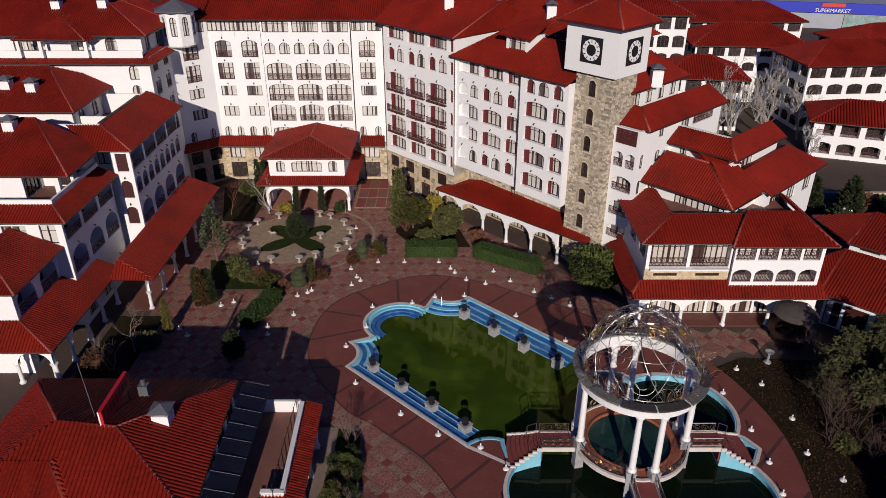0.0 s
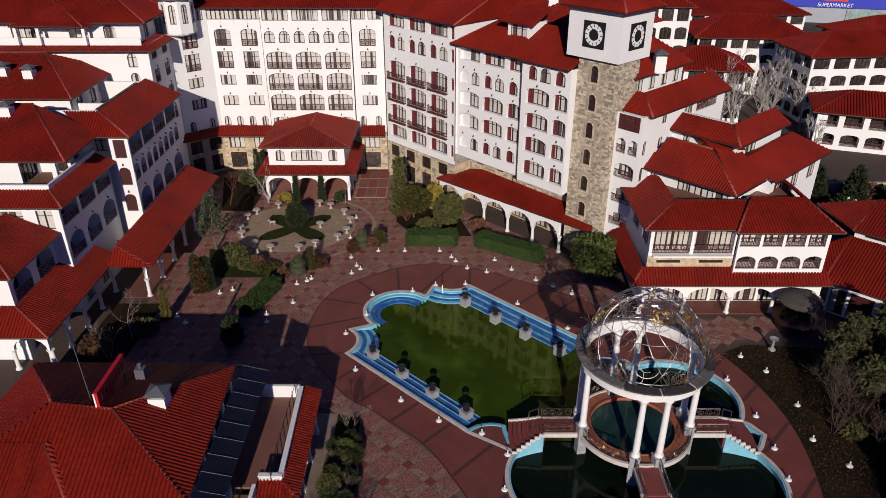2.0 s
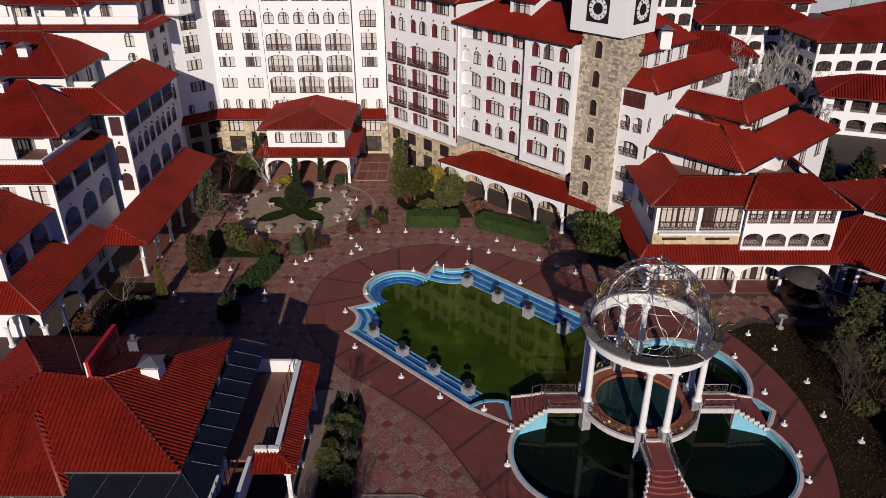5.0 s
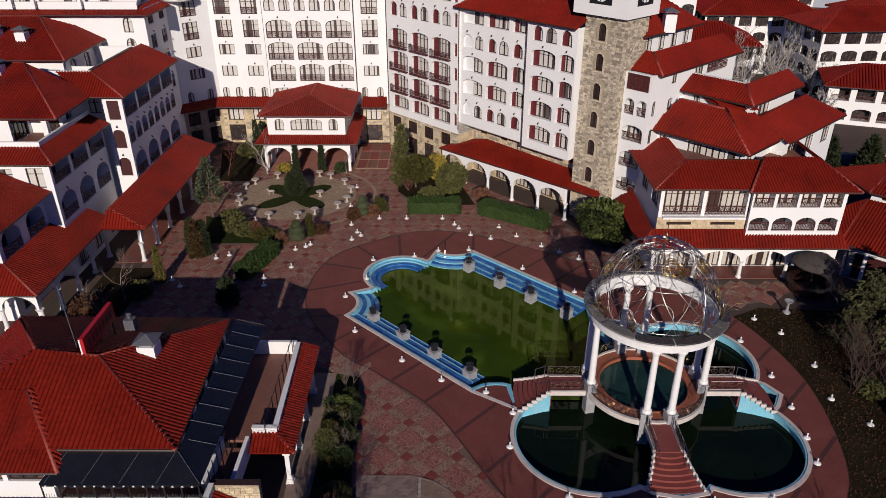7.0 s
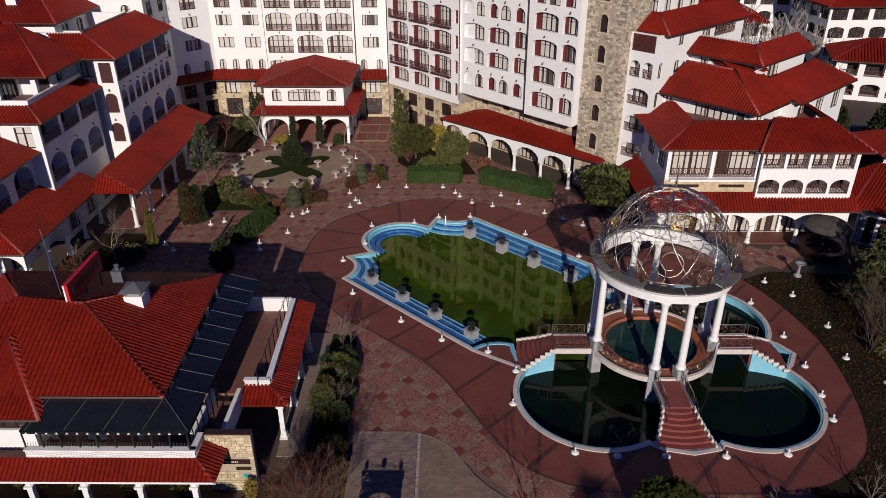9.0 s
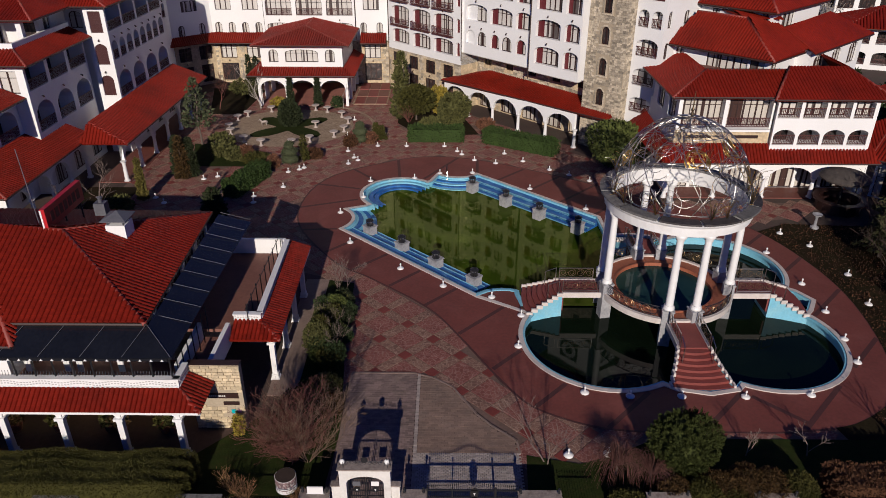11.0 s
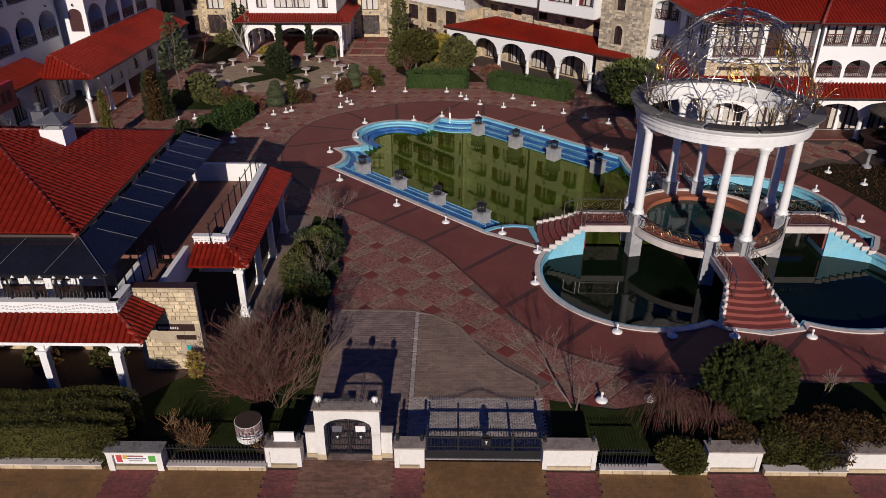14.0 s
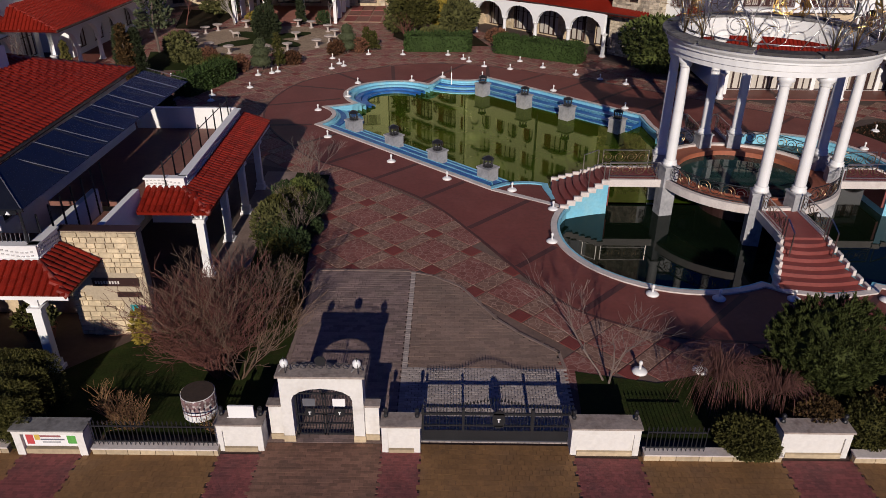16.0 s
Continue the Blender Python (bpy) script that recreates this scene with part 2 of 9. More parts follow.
def wall(parent, p0, p1, z0, z1, rows, material=None, name="wall", depth=0.3, label="", back=True):
    """An upright wall from p0 to p1 (seen from outside, left to right). rows: (z_low, z_high, openings) from below to above, each
    opening (middle, width, sill, head, rise, style). Styles: plain (window), loggia (deep, with a rail), open (a dark room behind), void."""
    material = material or WHITE
    P, Q = Vector((*p0, 0)), Vector((*p1, 0))
    e = (Q - P).normalized()
    n = Vector((e.y, -e.x, 0))
    length = (Q - P).length
    geo = Geo()

    def at(u, z, dd=0.0):
        return P + e * u - n * dd + Vector((0, 0, z))

    def quad(u0, u1, za, zb):
        if u1 - u0 > 1e-4 and zb - za > 1e-4:
            geo.face(at(u0, za), at(u1, za), at(u1, zb), at(u0, zb))

    turn = Matrix((e.to_tuple() + (0,), tuple(-n) + (0,), (0, 0, 1, 0), (0, 0, 0, 1))).transposed()
    zprev = z0
    for za, zb, ops in rows:
        quad(0, length, zprev, za)
        zprev = zb
        u = 0
        for c, w, sill, head, rise, style in sorted(ops):
            u0, u1 = c - w / 2, c + w / 2
            quad(u, u0, za, zb)
            u = u1
            quad(u0, u1, za, sill)
            top = arch(u0, u1, sill, head, rise)
            for (a, ha), (b, hb) in zip(top, top[1:]):
                if zb - max(ha, hb) > -1e-3:
                    geo.face(at(a, ha), at(b, hb), at(b, zb), at(a, zb))
            dd = {"loggia": 1.1, "deep": 0.9, "balcony": 0.3, "open": 1.8, "void": depth, "red": 0.6, "redrail": 0.6, "blank": 0.6, "redarch": 0.45, "niche": 0.45, "shut": 0.3, "gallery": 1.6}.get(style, 0.22)
            outline = [(u0, sill)] + top + [(u1, sill)]
            k = len(outline)
            for i in range(k - 1 if style == "void" else k):
                (a, ha), (b, hb) = outline[i], outline[(i + 1) % k]
                geo.face(at(a, ha), at(a, ha, dd), at(b, hb, dd), at(b, hb))
            if style == "void":
                continue
            fr, pane, rail, bars = window_meshes(w, head - sill, rise, style, parent.name.startswith("right_wing"))
            pos = at(c, sill, dd - 0.07)
            win = part("window", fr, None, parent, "", m=Matrix.Translation(pos) @ turn)
            part("pane", pane, None, win)
            for bar in bars:
                part(bar.name.split(".")[0], bar, None, win)
            if rail:
                ro = tagged(part("railing", rail, None, win), kind="stuff")
                ro.location = (0, -(dd - 0.07) + (0.06 if style != "redrail" else -0.4), 0)
            share = {"red": 0.24, "redrail": 0.24, "blank": 0.42, "redarch": 0.48, "niche": 1.0, "shut": 1.0}.get(style, 0)
            if share:
                pale = style in ("blank", "niche")
                pt = Geo().box(-w / 2 + 0.005, -w / 2 + w * share, -0.1, -0.05, 0.0, head - sill)
                if style == "shut":
                    for k in range(int((head - sill) / 0.16)):
                        pt.box(-w / 2 + 0.05, -0.03, -0.12, -0.1, 0.06 + 0.16 * k, 0.17 + 0.16 * k).box(0.03, w / 2 - 0.05, -0.12, -0.1, 0.06 + 0.16 * k, 0.17 + 0.16 * k)
                panel = part("side_panel", pt.mesh("side_panel", WHITE if pale else MAROON if style == "shut" else SHUTTER), None, win, "white rendered side panel" if pale else "dark red painted side panel")
                if style == "shut":
                    tagged(panel, kind="stuff")
            if w > 1.2 and parent.name.startswith(("hotel", "left_wing")) and head + 0.5 < z1:
                part("wall_spot", spot_mesh(), None, parent, "small dark downlight", m=Matrix.Translation(at(c, head + 0.42)) @ turn)
        quad(u, length, za, zb)
    quad(0, length, zprev, z1)
    if back:
        t, k = 0.35, 0.012
        geo.face(at(k, z0), at(k, z1), at(k, z1, t), at(k, z0, t))
        geo.face(at(length - k, z0), at(length - k, z0, t), at(length - k, z1, t), at(length - k, z1))
        geo.face(at(k, z1), at(length - k, z1), at(length - k, z1, t), at(k, z1, t))
    return part(name, geo, material, parent, label)


def cells(length, n, w, sill, head, rise, style, pad=0.0, lead=0.0):
    """n even openings over a wall's length."""
    step = (length - 2 * pad - lead) / n
    return [(lead + pad + step * (i + 0.5), w, sill, head, rise, style) for i in range(n)]


# ---- roofs ----
RIB = 0.3


def tile_geo(step, length):
    """One barrel tile, its lower end a little raised."""
    geo = Geo()
    prof = [(-0.5, 0.0), (-0.37, 0.29), (-0.14, 0.42), (0.14, 0.42), (0.37, 0.29), (0.5, 0.0)]
    geo.v += [(x * step, 0.0, z * step + 0.022) for x, z in prof] + [(x * step, length, z * step) for x, z in prof] + [(x * step * 0.9, 0.0, z * step) for x, z in prof]
    geo.f += [(q, q + 1, 7 + q, 6 + q) for q in range(5)] + [(12 + q, 13 + q, q + 1, q) for q in range(5)]
    return geo


def slope(parent, pts, rib=RIB, name="roof_slope", thick=0.14, course=0.0, single=False):
    """One tiled roof slope over a flat convex outline: ribs of barrel tiles that run down it, over a slab. course: the length of a tile
    where its rows show; single: each tile is an object of its own."""
    P = [Vector(p) for p in pts]
    nrm = Vector((0, 0, 0))
    for i in range(len(P)):
        nrm += (P[i] - P[0]).cross(P[(i + 1) % len(P)] - P[0])
    nrm.normalize()
    if nrm.z < 0:
        P.reverse()
        nrm = -nrm
    h = nrm.cross(Vector((0, 0, 1)))
    h = h.normalized() if h.length > 1e-4 else Vector((1, 0, 0))
    s = nrm.cross(h)
    if s.z < 0:
        s, h = -s, -h
    O = P[0]
    pl = [((p - O).dot(h), (p - O).dot(s)) for p in P]
    geo, tiles = Geo(), Geo()
    geo.face(*[p - nrm * 0.02 for p in P])
    geo.face(*[p - nrm * thick for p in reversed(P)])
    for i in range(len(P)):
        a, b = P[i], P[(i + 1) % len(P)]
        geo.face(a - nrm * 0.02, a - nrm * thick, b - nrm * thick, b - nrm * 0.02)
    deck = part(name, geo, TILE, parent)
    lo, hi = min(p[0] for p in pl), max(p[0] for p in pl)
    k = max(1, round((hi - lo) / rib))
    step = (hi - lo) / k
    prof = [(-0.5, 0.0), (-0.37, 0.29), (-0.14, 0.42), (0.14, 0.42), (0.37, 0.29), (0.5, 0.0)]
    m = len(prof)
    frame_m = Matrix((h.to_tuple() + (0,), s.to_tuple() + (0,), nrm.to_tuple() + (0,), (0, 0, 0, 1))).transposed()
    one = tile_geo(step, course * 1.04).mesh("roof_tile", TILE_ONE) if single else None
    for i in range(k):
        u = lo + (i + 0.5) * step
        cut = []
        for j in range(len(pl)):
            (a, va), (b, vb) = pl[j], pl[(j + 1) % len(pl)]
            if (a - u) * (b - u) < 0:
                cut.append(va + (vb - va) * (u - a) / (b - a))
        if len(cut) < 2:
            continue
        v0, v1 = min(cut), max(cut)
        if single:
            v = v0
            while v < v1 - 0.12:
                part("roof_tile", one, None, deck, m=Matrix.Translation(O + h * u + s * v) @ frame_m)
                v += course
            continue
        n = max(1, round((v1 - v0) / course)) if course else 1
        for c in range(n):
            va, vb = v0 + (v1 - v0) * c / n, v0 + (v1 - v0) * (c + 1) / n
            lift = 0.022 if course else 0.0
            base = len(tiles.v)
            for v, up in ((va, lift), (vb, 0.0)):
                for x, z in prof:
                    tiles.v.append(tuple(O + h * (u + x * step) + s * v + nrm * (z * step + up)))
            for q in range(m - 1):
                tiles.f.append((base + q, base + q + 1, base + m + q + 1, base + m + q))
            tiles.f.append(tuple(base + q for q in range(m))[::-1])
    if not single:
        tagged(part("tiles", tiles, TILE, deck), kind="stuff")
    return deck


def caps(parent, lines, r=0.14):
    for a, b in lines:
        part("ridge_cap", Geo().tube([a, b], r, 8), TILE_CAP, parent, smooth=True)


def gutter(parent, lines, r=0.09, name="gutter"):
    for a, b in lines:
        part(name, Geo().tube([a, b], r, 6), FASCIA, parent)


def hip_roof(parent, c, ang, lx, ly, z, rise, over=0.7, ridge=None, rib=RIB):
    """A hipped roof over a lx by ly rectangle about c, turned by ang degrees, with its eave at z."""
    m = pose(c[0], c[1], z, 0, 0, ang)
    x, y = lx / 2 + over, ly / 2 + over
    r = max(0.0, x - y) if ridge is None else ridge
    ry = max(0.0, y - x) if ridge is None else 0.0
    a, b, cc, d = [m @ Vector(p) for p in ((-x, -y, 0), (x, -y, 0), (x, y, 0), (-x, y, 0))]
    if ry > 0:
        e, f = m @ Vector((0, -ry, rise)), m @ Vector((0, ry, rise))
        slope(parent, [a, b, e], rib), slope(parent, [b, cc, f, e], rib), slope(parent, [cc, d, f], rib), slope(parent, [d, a, e, f], rib)
        caps(parent, [(a, e), (b, e), (cc, f), (d, f), (e, f)])
    else:
        e, f = m @ Vector((-r, 0, rise)), m @ Vector((r, 0, rise))
        slope(parent, [a, b, f, e], rib), slope(parent, [b, cc, f], rib), slope(parent, [cc, d, e, f], rib), slope(parent, [d, a, e], rib)
        caps(parent, [(a, e), (b, f), (cc, f), (d, e)] + ([(e, f)] if r > 0.01 else []))
    dz = Vector((0, 0, -0.1))
    gutter(parent, [(a + dz, b + dz), (b + dz, cc + dz), (cc + dz, d + dz), (d + dz, a + dz)])


def chimney(at, w=1.1, h=1.2):
    ch = thing("chimney", "white rendered chimney with a dark metal cowl on a tiled roof", "chimney", "roof chimneys", at=at)
    part("shaft", Geo().box(-w / 2, w / 2, -w / 2, w / 2, -0.6, h), WHITE, ch)
    g = Geo()
    for x in (-0.4, 0.4):
        for y in (-0.4, 0.4):
            g.box(x * w - 0.04, x * w + 0.04, y * w - 0.04, y * w + 0.04, h, h + 0.3)
    q, t = w * 0.66, h + 0.3
    g.box(-q, q, -q, q, t, t + 0.05)
    for a, b in (((-q, -q), (q, -q)), ((q, -q), (q, q)), ((q, q), (-q, q)), ((-q, q), (-q, -q))):
        g.face((*a, t + 0.05), (*b, t + 0.05), (0, 0, t + 0.45))
    part("cowl", g, LEAD, ch)
    return ch


MORTAR = mat("sandy_mortar", (0.36, 0.3, 0.21), 0.95, 0.2, 1.0, 12, 0.3)
# ---- main hotel building ----
F = [6.25, 9.35, 12.4, 15.45, 18.5, 21.5]
EAVE = 24.0
hotel = thing("hotel_building", "large white rendered hotel with arched windows and red tiled roofs", "building", at=(-19, 103.5, 0))


def kid_at(parent):
    """Undo a parent's place, so that its parts can be given in the world."""
    bpy.context.view_layer.update()
    for c in parent.children:
        c.matrix_parent_inverse = parent.matrix_world.inverted()


TERRACE = mat("brown_terrace", (0.16, 0.07, 0.05), 0.7, 0.25, 2, 5, 0.2)
STONE = mat("sandstone", (0.5, 0.4, 0.25), 0.85, 0.35, 1.2, 5, 0.5, dist=0.05, stain=((0.25, 0.2, 0.14), 0.7))


def seven_rows(length, kinds):
    """Rows of a seven-storey front; kinds gives for each storey from below the number, width and style."""
    rows = []
    for z, (n, w, lo, hi, rise, style) in zip(F, kinds):
        top = EAVE if z == F[-1] else z + 3.0
        rows.append((z + 0.02, top - 0.02, cells(length, n, w, z + lo, z + hi, rise, style)))
    return rows


def arcade_front(parent, p0, p1, n, head, top, rise):
    """Round arches on turned columns."""
    P, Q = Vector(p0), Vector(p1)
    ln = (Q - P).length
    e_ = (Q - P) / ln
    spring = head - rise
    wall(parent, p0, p1, spring, top, [(spring + 0.001, top - 0.04, cells(ln, n, ln / n - 0.4, spring + 0.001, head, rise, "void"))], depth=0.36, back=False)
    wall(parent, tuple(Q + Vector((-e_.y, e_.x)) * 0.36), tuple(P + Vector((-e_.y, e_.x)) * 0.36), spring, top, [(spring + 0.001, top - 0.04, cells(ln, n, ln / n - 0.4, spring + 0.001, head, rise, "void"))], depth=0.01, back=False)
    col = Geo().lathe([(0, 0), (0.31, 0), (0.31, 0.12), (0.24, 0.18), (0.2, 0.3), (0.165, spring - 0.32), (0.2, spring - 0.3), (0.2, spring - 0.2), (0.3, spring - 0.06), (0.3, spring), (0, spring)], 12).mesh("column", WHITE_PAINT)
    for i in range(n + 1):
        c_ = P + e_ * (ln * i / n) + Vector((-e_.y, e_.x)) * 0.18
        part("column", col, None, parent, m=pose(c_.x, c_.y, 0))


BAY = [(3, 3.5, 0.75, 2.2, 0.35, "plain"), (3, 3.6, 0.05, 2.55, 0.7, "balcony"), (3, 3.6, 0.05, 2.55, 0.7, "balcony"),
       (3, 3.6, 0.05, 2.55, 0.7, "balcony"), (6, 1.5, 0.7, 2.35, 0.7, "plain"), (3, 3.7, 0.75, 2.4, 0, "plain")]
SIDE = [(4, 0.95, 0.75, 2.2, 0.45, "plain"), (2, 2.2, 0.75, 2.2, 0, "plain"), (2, 2.2, 0.75, 2.2, 0, "plain"),
        (2, 2.2, 0.1, 2.5, 0, "balcony"), (2, 2.3, 0.2, 2.6, 0.5, "balcony"), (4, 1.9, 0.85, 2.35, 0, "plain")]
ONE = [(2, 0.9, 0.75, 2.2, 0.45, "plain"), (1, 2.2, 0.75, 2.2, 0, "plain"), (1, 2.2, 0.75, 2.2, 0, "plain"),
       (1, 2.2, 0.1, 2.5, 0, "balcony"), (1, 2.3, 0.2, 2.6, 0.5, "balcony"), (2, 1.9, 0.85, 2.35, 0, "plain")]


def base_wall(p0, p1, z1, openings):
    wall(hotel, p0, p1, 0, z1, openings, STONE, "stone_base", label="warm sandstone ground-floor wall")


fronts = [((-33.2, 103.5), (-25.7, 103.5), SIDE), ((-25.7, 103.2), (-13.1, 103.2), BAY), ((-13.1, 103.5), (-8.6, 103.5), ONE)]
for p0, p1, kinds in fronts:
    L0 = abs(p1[0] - p0[0])
    wall(hotel, p0, p1, 6.0, EAVE, seven_rows(L0, kinds))
    nb = max(1, round(L0 / 3.6))
    base_wall(p0, p1, 6.0, [(0.3, 3.0, cells(L0, nb, 2.4, 0.35, 2.8, 0, "dark")), (3.2, 5.8, cells(L0, nb, 2.3, 3.5, 5.4, 0, "plain"))])
# angled front towards the corner turret
wall(hotel, (-37.6, 99.6), (-33.2, 103.5), 6.0, EAVE, seven_rows(5.9, ONE))
base_wall((-37.6, 99.6), (-33.2, 103.5), 6.0, [(0.3, 3.0, cells(5.9, 2, 1.8, 0.35, 2.8, 0, "dark")), (3.2, 5.8, cells(5.9, 2, 1.8, 3.5, 5.4, 0, "dark"))])

# slanting wing towards the clock tower
D = Vector((0.6816, -0.7317))
NV = Vector((-0.7317, -0.6816))
WO = Vector((-8.3, 101.2))


def wp(s, off=0.0):
    return tuple(WO + D * s + NV * off)


wall(hotel, (-8.6, 103.5), wp(0.0), 6.0, EAVE, seven_rows(2.3, [(1, 0.6, 0.8, 2.3, 0.2, "plain")] * 6))
base_wall((-8.6, 103.5), wp(0.0), 6.0, [])
COLS = [(2.6, 3.5), (6.85, 3.5), (11.05, 3.6)]
SLIM = 13.75


def wing_one():
    rows = [(6.3, 8.55, [(c, w, 6.5, 8.4, 0.4, "red") for c, w in COLS] + [(SLIM, 0.75, 6.6, 8.3, 0.37, "redarch")])]
    for z in (8.85, 11.95, 15.0):
        rows.append((z - 0.1, z + 2.75, [(c, w, z, z + 2.55, 0.45, "redrail") for c, w in COLS] + [(SLIM, 0.75, z + 0.6, z + 2.3, 0.37, "redarch")]))
    pairs = [(1.7, 1.5, "redarch"), (3.6, 1.6, "plain"), (5.9, 1.45, "redarch"), (7.85, 1.7, "plain"), (10.1, 1.55, "redarch"), (12.05, 1.7, "plain")]
    rows.append((19.0, 21.1, [(c, w, 19.15, 20.95, w / 2, st) for c, w, st in pairs] + [(SLIM, 0.75, 19.2, 20.9, 0.37, "redarch")]))
    rows.append((21.9, 23.9, [(c, w, 22.1, 23.75, 0, "red") for c, w in COLS] + [(SLIM, 0.8, 22.1, 23.75, 0, "redarch")]))
    return rows


wall(hotel, wp(0), wp(14.4), 5.6, EAVE, wing_one())
base_wall(wp(0), wp(14.4), 5.6, [(0.3, 3.0, cells(13.6, 4, 2.0, 0.35, 2.8, 0, "dark")), (3.2, 5.4, cells(13.6, 4, 1.9, 3.5, 5.2, 0, "dark"))])
wall(hotel, wp(14.4), wp(14.4, -9), 5.6, EAVE, [])
EAVE2 = 21.7


def step_wing(s0_, cols, pairs, loggias, arches, top):
    """Rows of a lower wing part: wide arched loggias, pairs of small arches, and loggias under the eave."""
    rows = [(z - 0.1, z + 2.1, [((a + b) / 2 - s0_, b - a, z, z + 1.95, 0.5, st) for a, b, st in cols]) for z in loggias]
    rows += [(z - 0.1, z + 1.8, [((a + b) / 2 - s0_, b - a, z, z + 1.65, (b - a) / 2, st) for a, b, st in pairs]) for z in arches]
    if top:
        rows.append((19.8, EAVE2 - 0.03, [((a + b) / 2 - s0_, b - a, 19.9, 21.55, 0, st) for a, b, st in cols]))
    return sorted(rows, key=lambda r: r[0])


wall(hotel, wp(14.4, -0.25), wp(25.7, -0.25), 7.2, EAVE2, step_wing(14.4, [(14.9, 18.35, "blank"), (18.9, 22.4, "red"), (22.95, 25.3, "red")],
     [(14.9, 16.45, "niche"), (16.85, 18.35, "plain"), (19.05, 20.5, "redarch"), (20.85, 22.45, "plain"), (23.1, 24.65, "redarch")], (11.2, 14.1), (8.45, 17.0), True))
base_wall(wp(14.4, -2.9), wp(32.7, -2.9), 7.2, [(0.05, 3.2, cells(18.3, 5, 2.6, 0.1, 2.8, 0, "draped")), (5.2, 6.9, cells(18.3, 5, 1.2, 5.5, 6.2, 0, "dark"))])
base_wall(wp(14.4, 0.0), wp(14.4, -2.9), 7.2, [])
q0, q1, q2, q3 = wp(14.4, -0.25), wp(32.7, -0.25), wp(32.7, -2.9), wp(14.4, -2.9)
part("soffit", Geo().prism([q0, q1, q2, q3], 7.12, 7.2), SOFFIT, hotel)
wall(hotel, wp(25.7, 0.35), wp(32.7, 0.35), 7.1, EAVE2, step_wing(25.7, [(26.45, 29.9, "red"), (30.45, 32.5, "red")], [(26.55, 27.95, "redarch"), (28.35, 29.95, "plain"), (30.5, 32.0, "redarch")], (8.1, 11.0, 13.9, 16.8), (19.6,), False))
wall(hotel, wp(32.7, 0.35), wp(32.7, -3.0), 7.1, EAVE2, [], back=False)
part("soffit", Geo().prism([wp(25.7, 0.35), wp(32.7, 0.35), wp(32.7, -0.25), wp(25.7, -0.25)], 7.02, 7.1), SOFFIT, hotel)
wall(hotel, wp(25.7, -0.3), wp(25.7, 0.35), 7.1, EAVE2, [], back=False)

# downpipes at the joints of the fronts
for x_, y_, z_ in ((-13.05, 103.12, EAVE), (-25.75, 103.4, EAVE), (*wp(14.45, 0.12), EAVE2), (*wp(25.75, 0.45), EAVE2), (*wp(0.1, 0.12), EAVE)):
    part("downpipe", Geo().tube([(x_, y_, 6.2), (x_, y_, z_ - 0.4), (x_, y_ - 0.35, z_ - 0.05)], 0.06, 6), FASCIA, hotel)


# roofs of the main building
def V3(p, z):
    return Vector((p[0], p[1], z))


e0, e1, e2, e3 = V3((-38.2, 98.8), EAVE), V3((-33.6, 102.6), EAVE), V3((-8.9, 102.5), EAVE), V3(wp(14.7, 0.8), EAVE)
e1b = V3(wp(-1.0, 0.8), EAVE)
r0, r1, r2, r3 = V3((-40, 108), 27.8), V3((-33, 111), 28.2), V3((-5, 110.5), 28.2), V3(wp(14.7, -8), 27.5)
slope(hotel, [e0, e1, r1, r0])
slope(hotel, [e1, e2, r2, r1])
slope(hotel, [e1b, e3, r3, r2])
slope(hotel, [e3, V3(wp(14.7, -8), 27.5), V3(wp(14.7, -16), EAVE)])
slope(hotel, [r1, r2, V3((4, 119), EAVE), V3((-33, 119), EAVE)])
slope(hotel, [r2, r3, V3(wp(14.7, -16), EAVE), V3((4, 119), EAVE)])
caps(hotel, [(e2, r2), (r1, r2), (r2, r3), (e3, r3)])
gutter(hotel, [(e0, e1), (e1, e2), (e1b, e3), (e3, V3(wp(14.7, -16), EAVE))])
w0, w1, w2 = V3(wp(13.9, 0.6), EAVE2), V3(wp(25.6, 0.6), EAVE2), V3(wp(32.8, 1.0), EAVE2)
t0, t1, t2 = V3(wp(17.5, -5.5), 24.6), V3(wp(26, -5.5), 24.6), V3(wp(33, -5.5), 24.6)
slope(hotel, [w0, w1, t1, t0])
slope(hotel, [V3(wp(25.5, 1.0), EAVE2), w2, t2, t1])
slope(hotel, [w0, t0, V3(wp(13.6, -9), EAVE2)])
gutter(hotel, [(w0, w1), (V3(wp(25.5, 1.0), EAVE2), w2)])
caps(hotel, [(w0, t0)])
# glazed roof room let into the slanting wing's roof
wall(hotel, wp(20.6, -2.6), wp(24.0, -2.6), 22.6, 25.0, [(22.9, 24.9, [(1.7, 2.6, 23.0, 24.8, 0, "plain")])])
wall(hotel, wp(20.6, -6.0), wp(20.6, -2.6), 22.6, 25.0, [])
wall(hotel, wp(24.0, -2.6), wp(24.0, -6.0), 22.6, 25.0, [])
slope(hotel, [V3(wp(19.6, -1.9), 25.0), V3(wp(25.0, -1.9), 25.0), V3(wp(24.0, -6.5), 26.3), V3(wp(20.4, -6.5), 26.3)])
# block behind the slanting wing
wall(hotel, wp(13.6, -9), wp(30, -9), 5, 24.2, [(21.6, 24.0, cells(16.4, 4, 2.2, 22.0, 23.8, 0, "plain"))])
b0, b1 = V3(wp(12.5, -8.2), 24.2), V3(wp(31, -8.2), 24.2)
slope(hotel, [b0, b1, V3(wp(29, -14), 27.3), V3(wp(13, -14), 27.3)])
slope(hotel, [b1, V3(wp(31, -20), 24.2), V3(wp(29, -14), 27.3)])
gutter(hotel, [(b0, b1)])

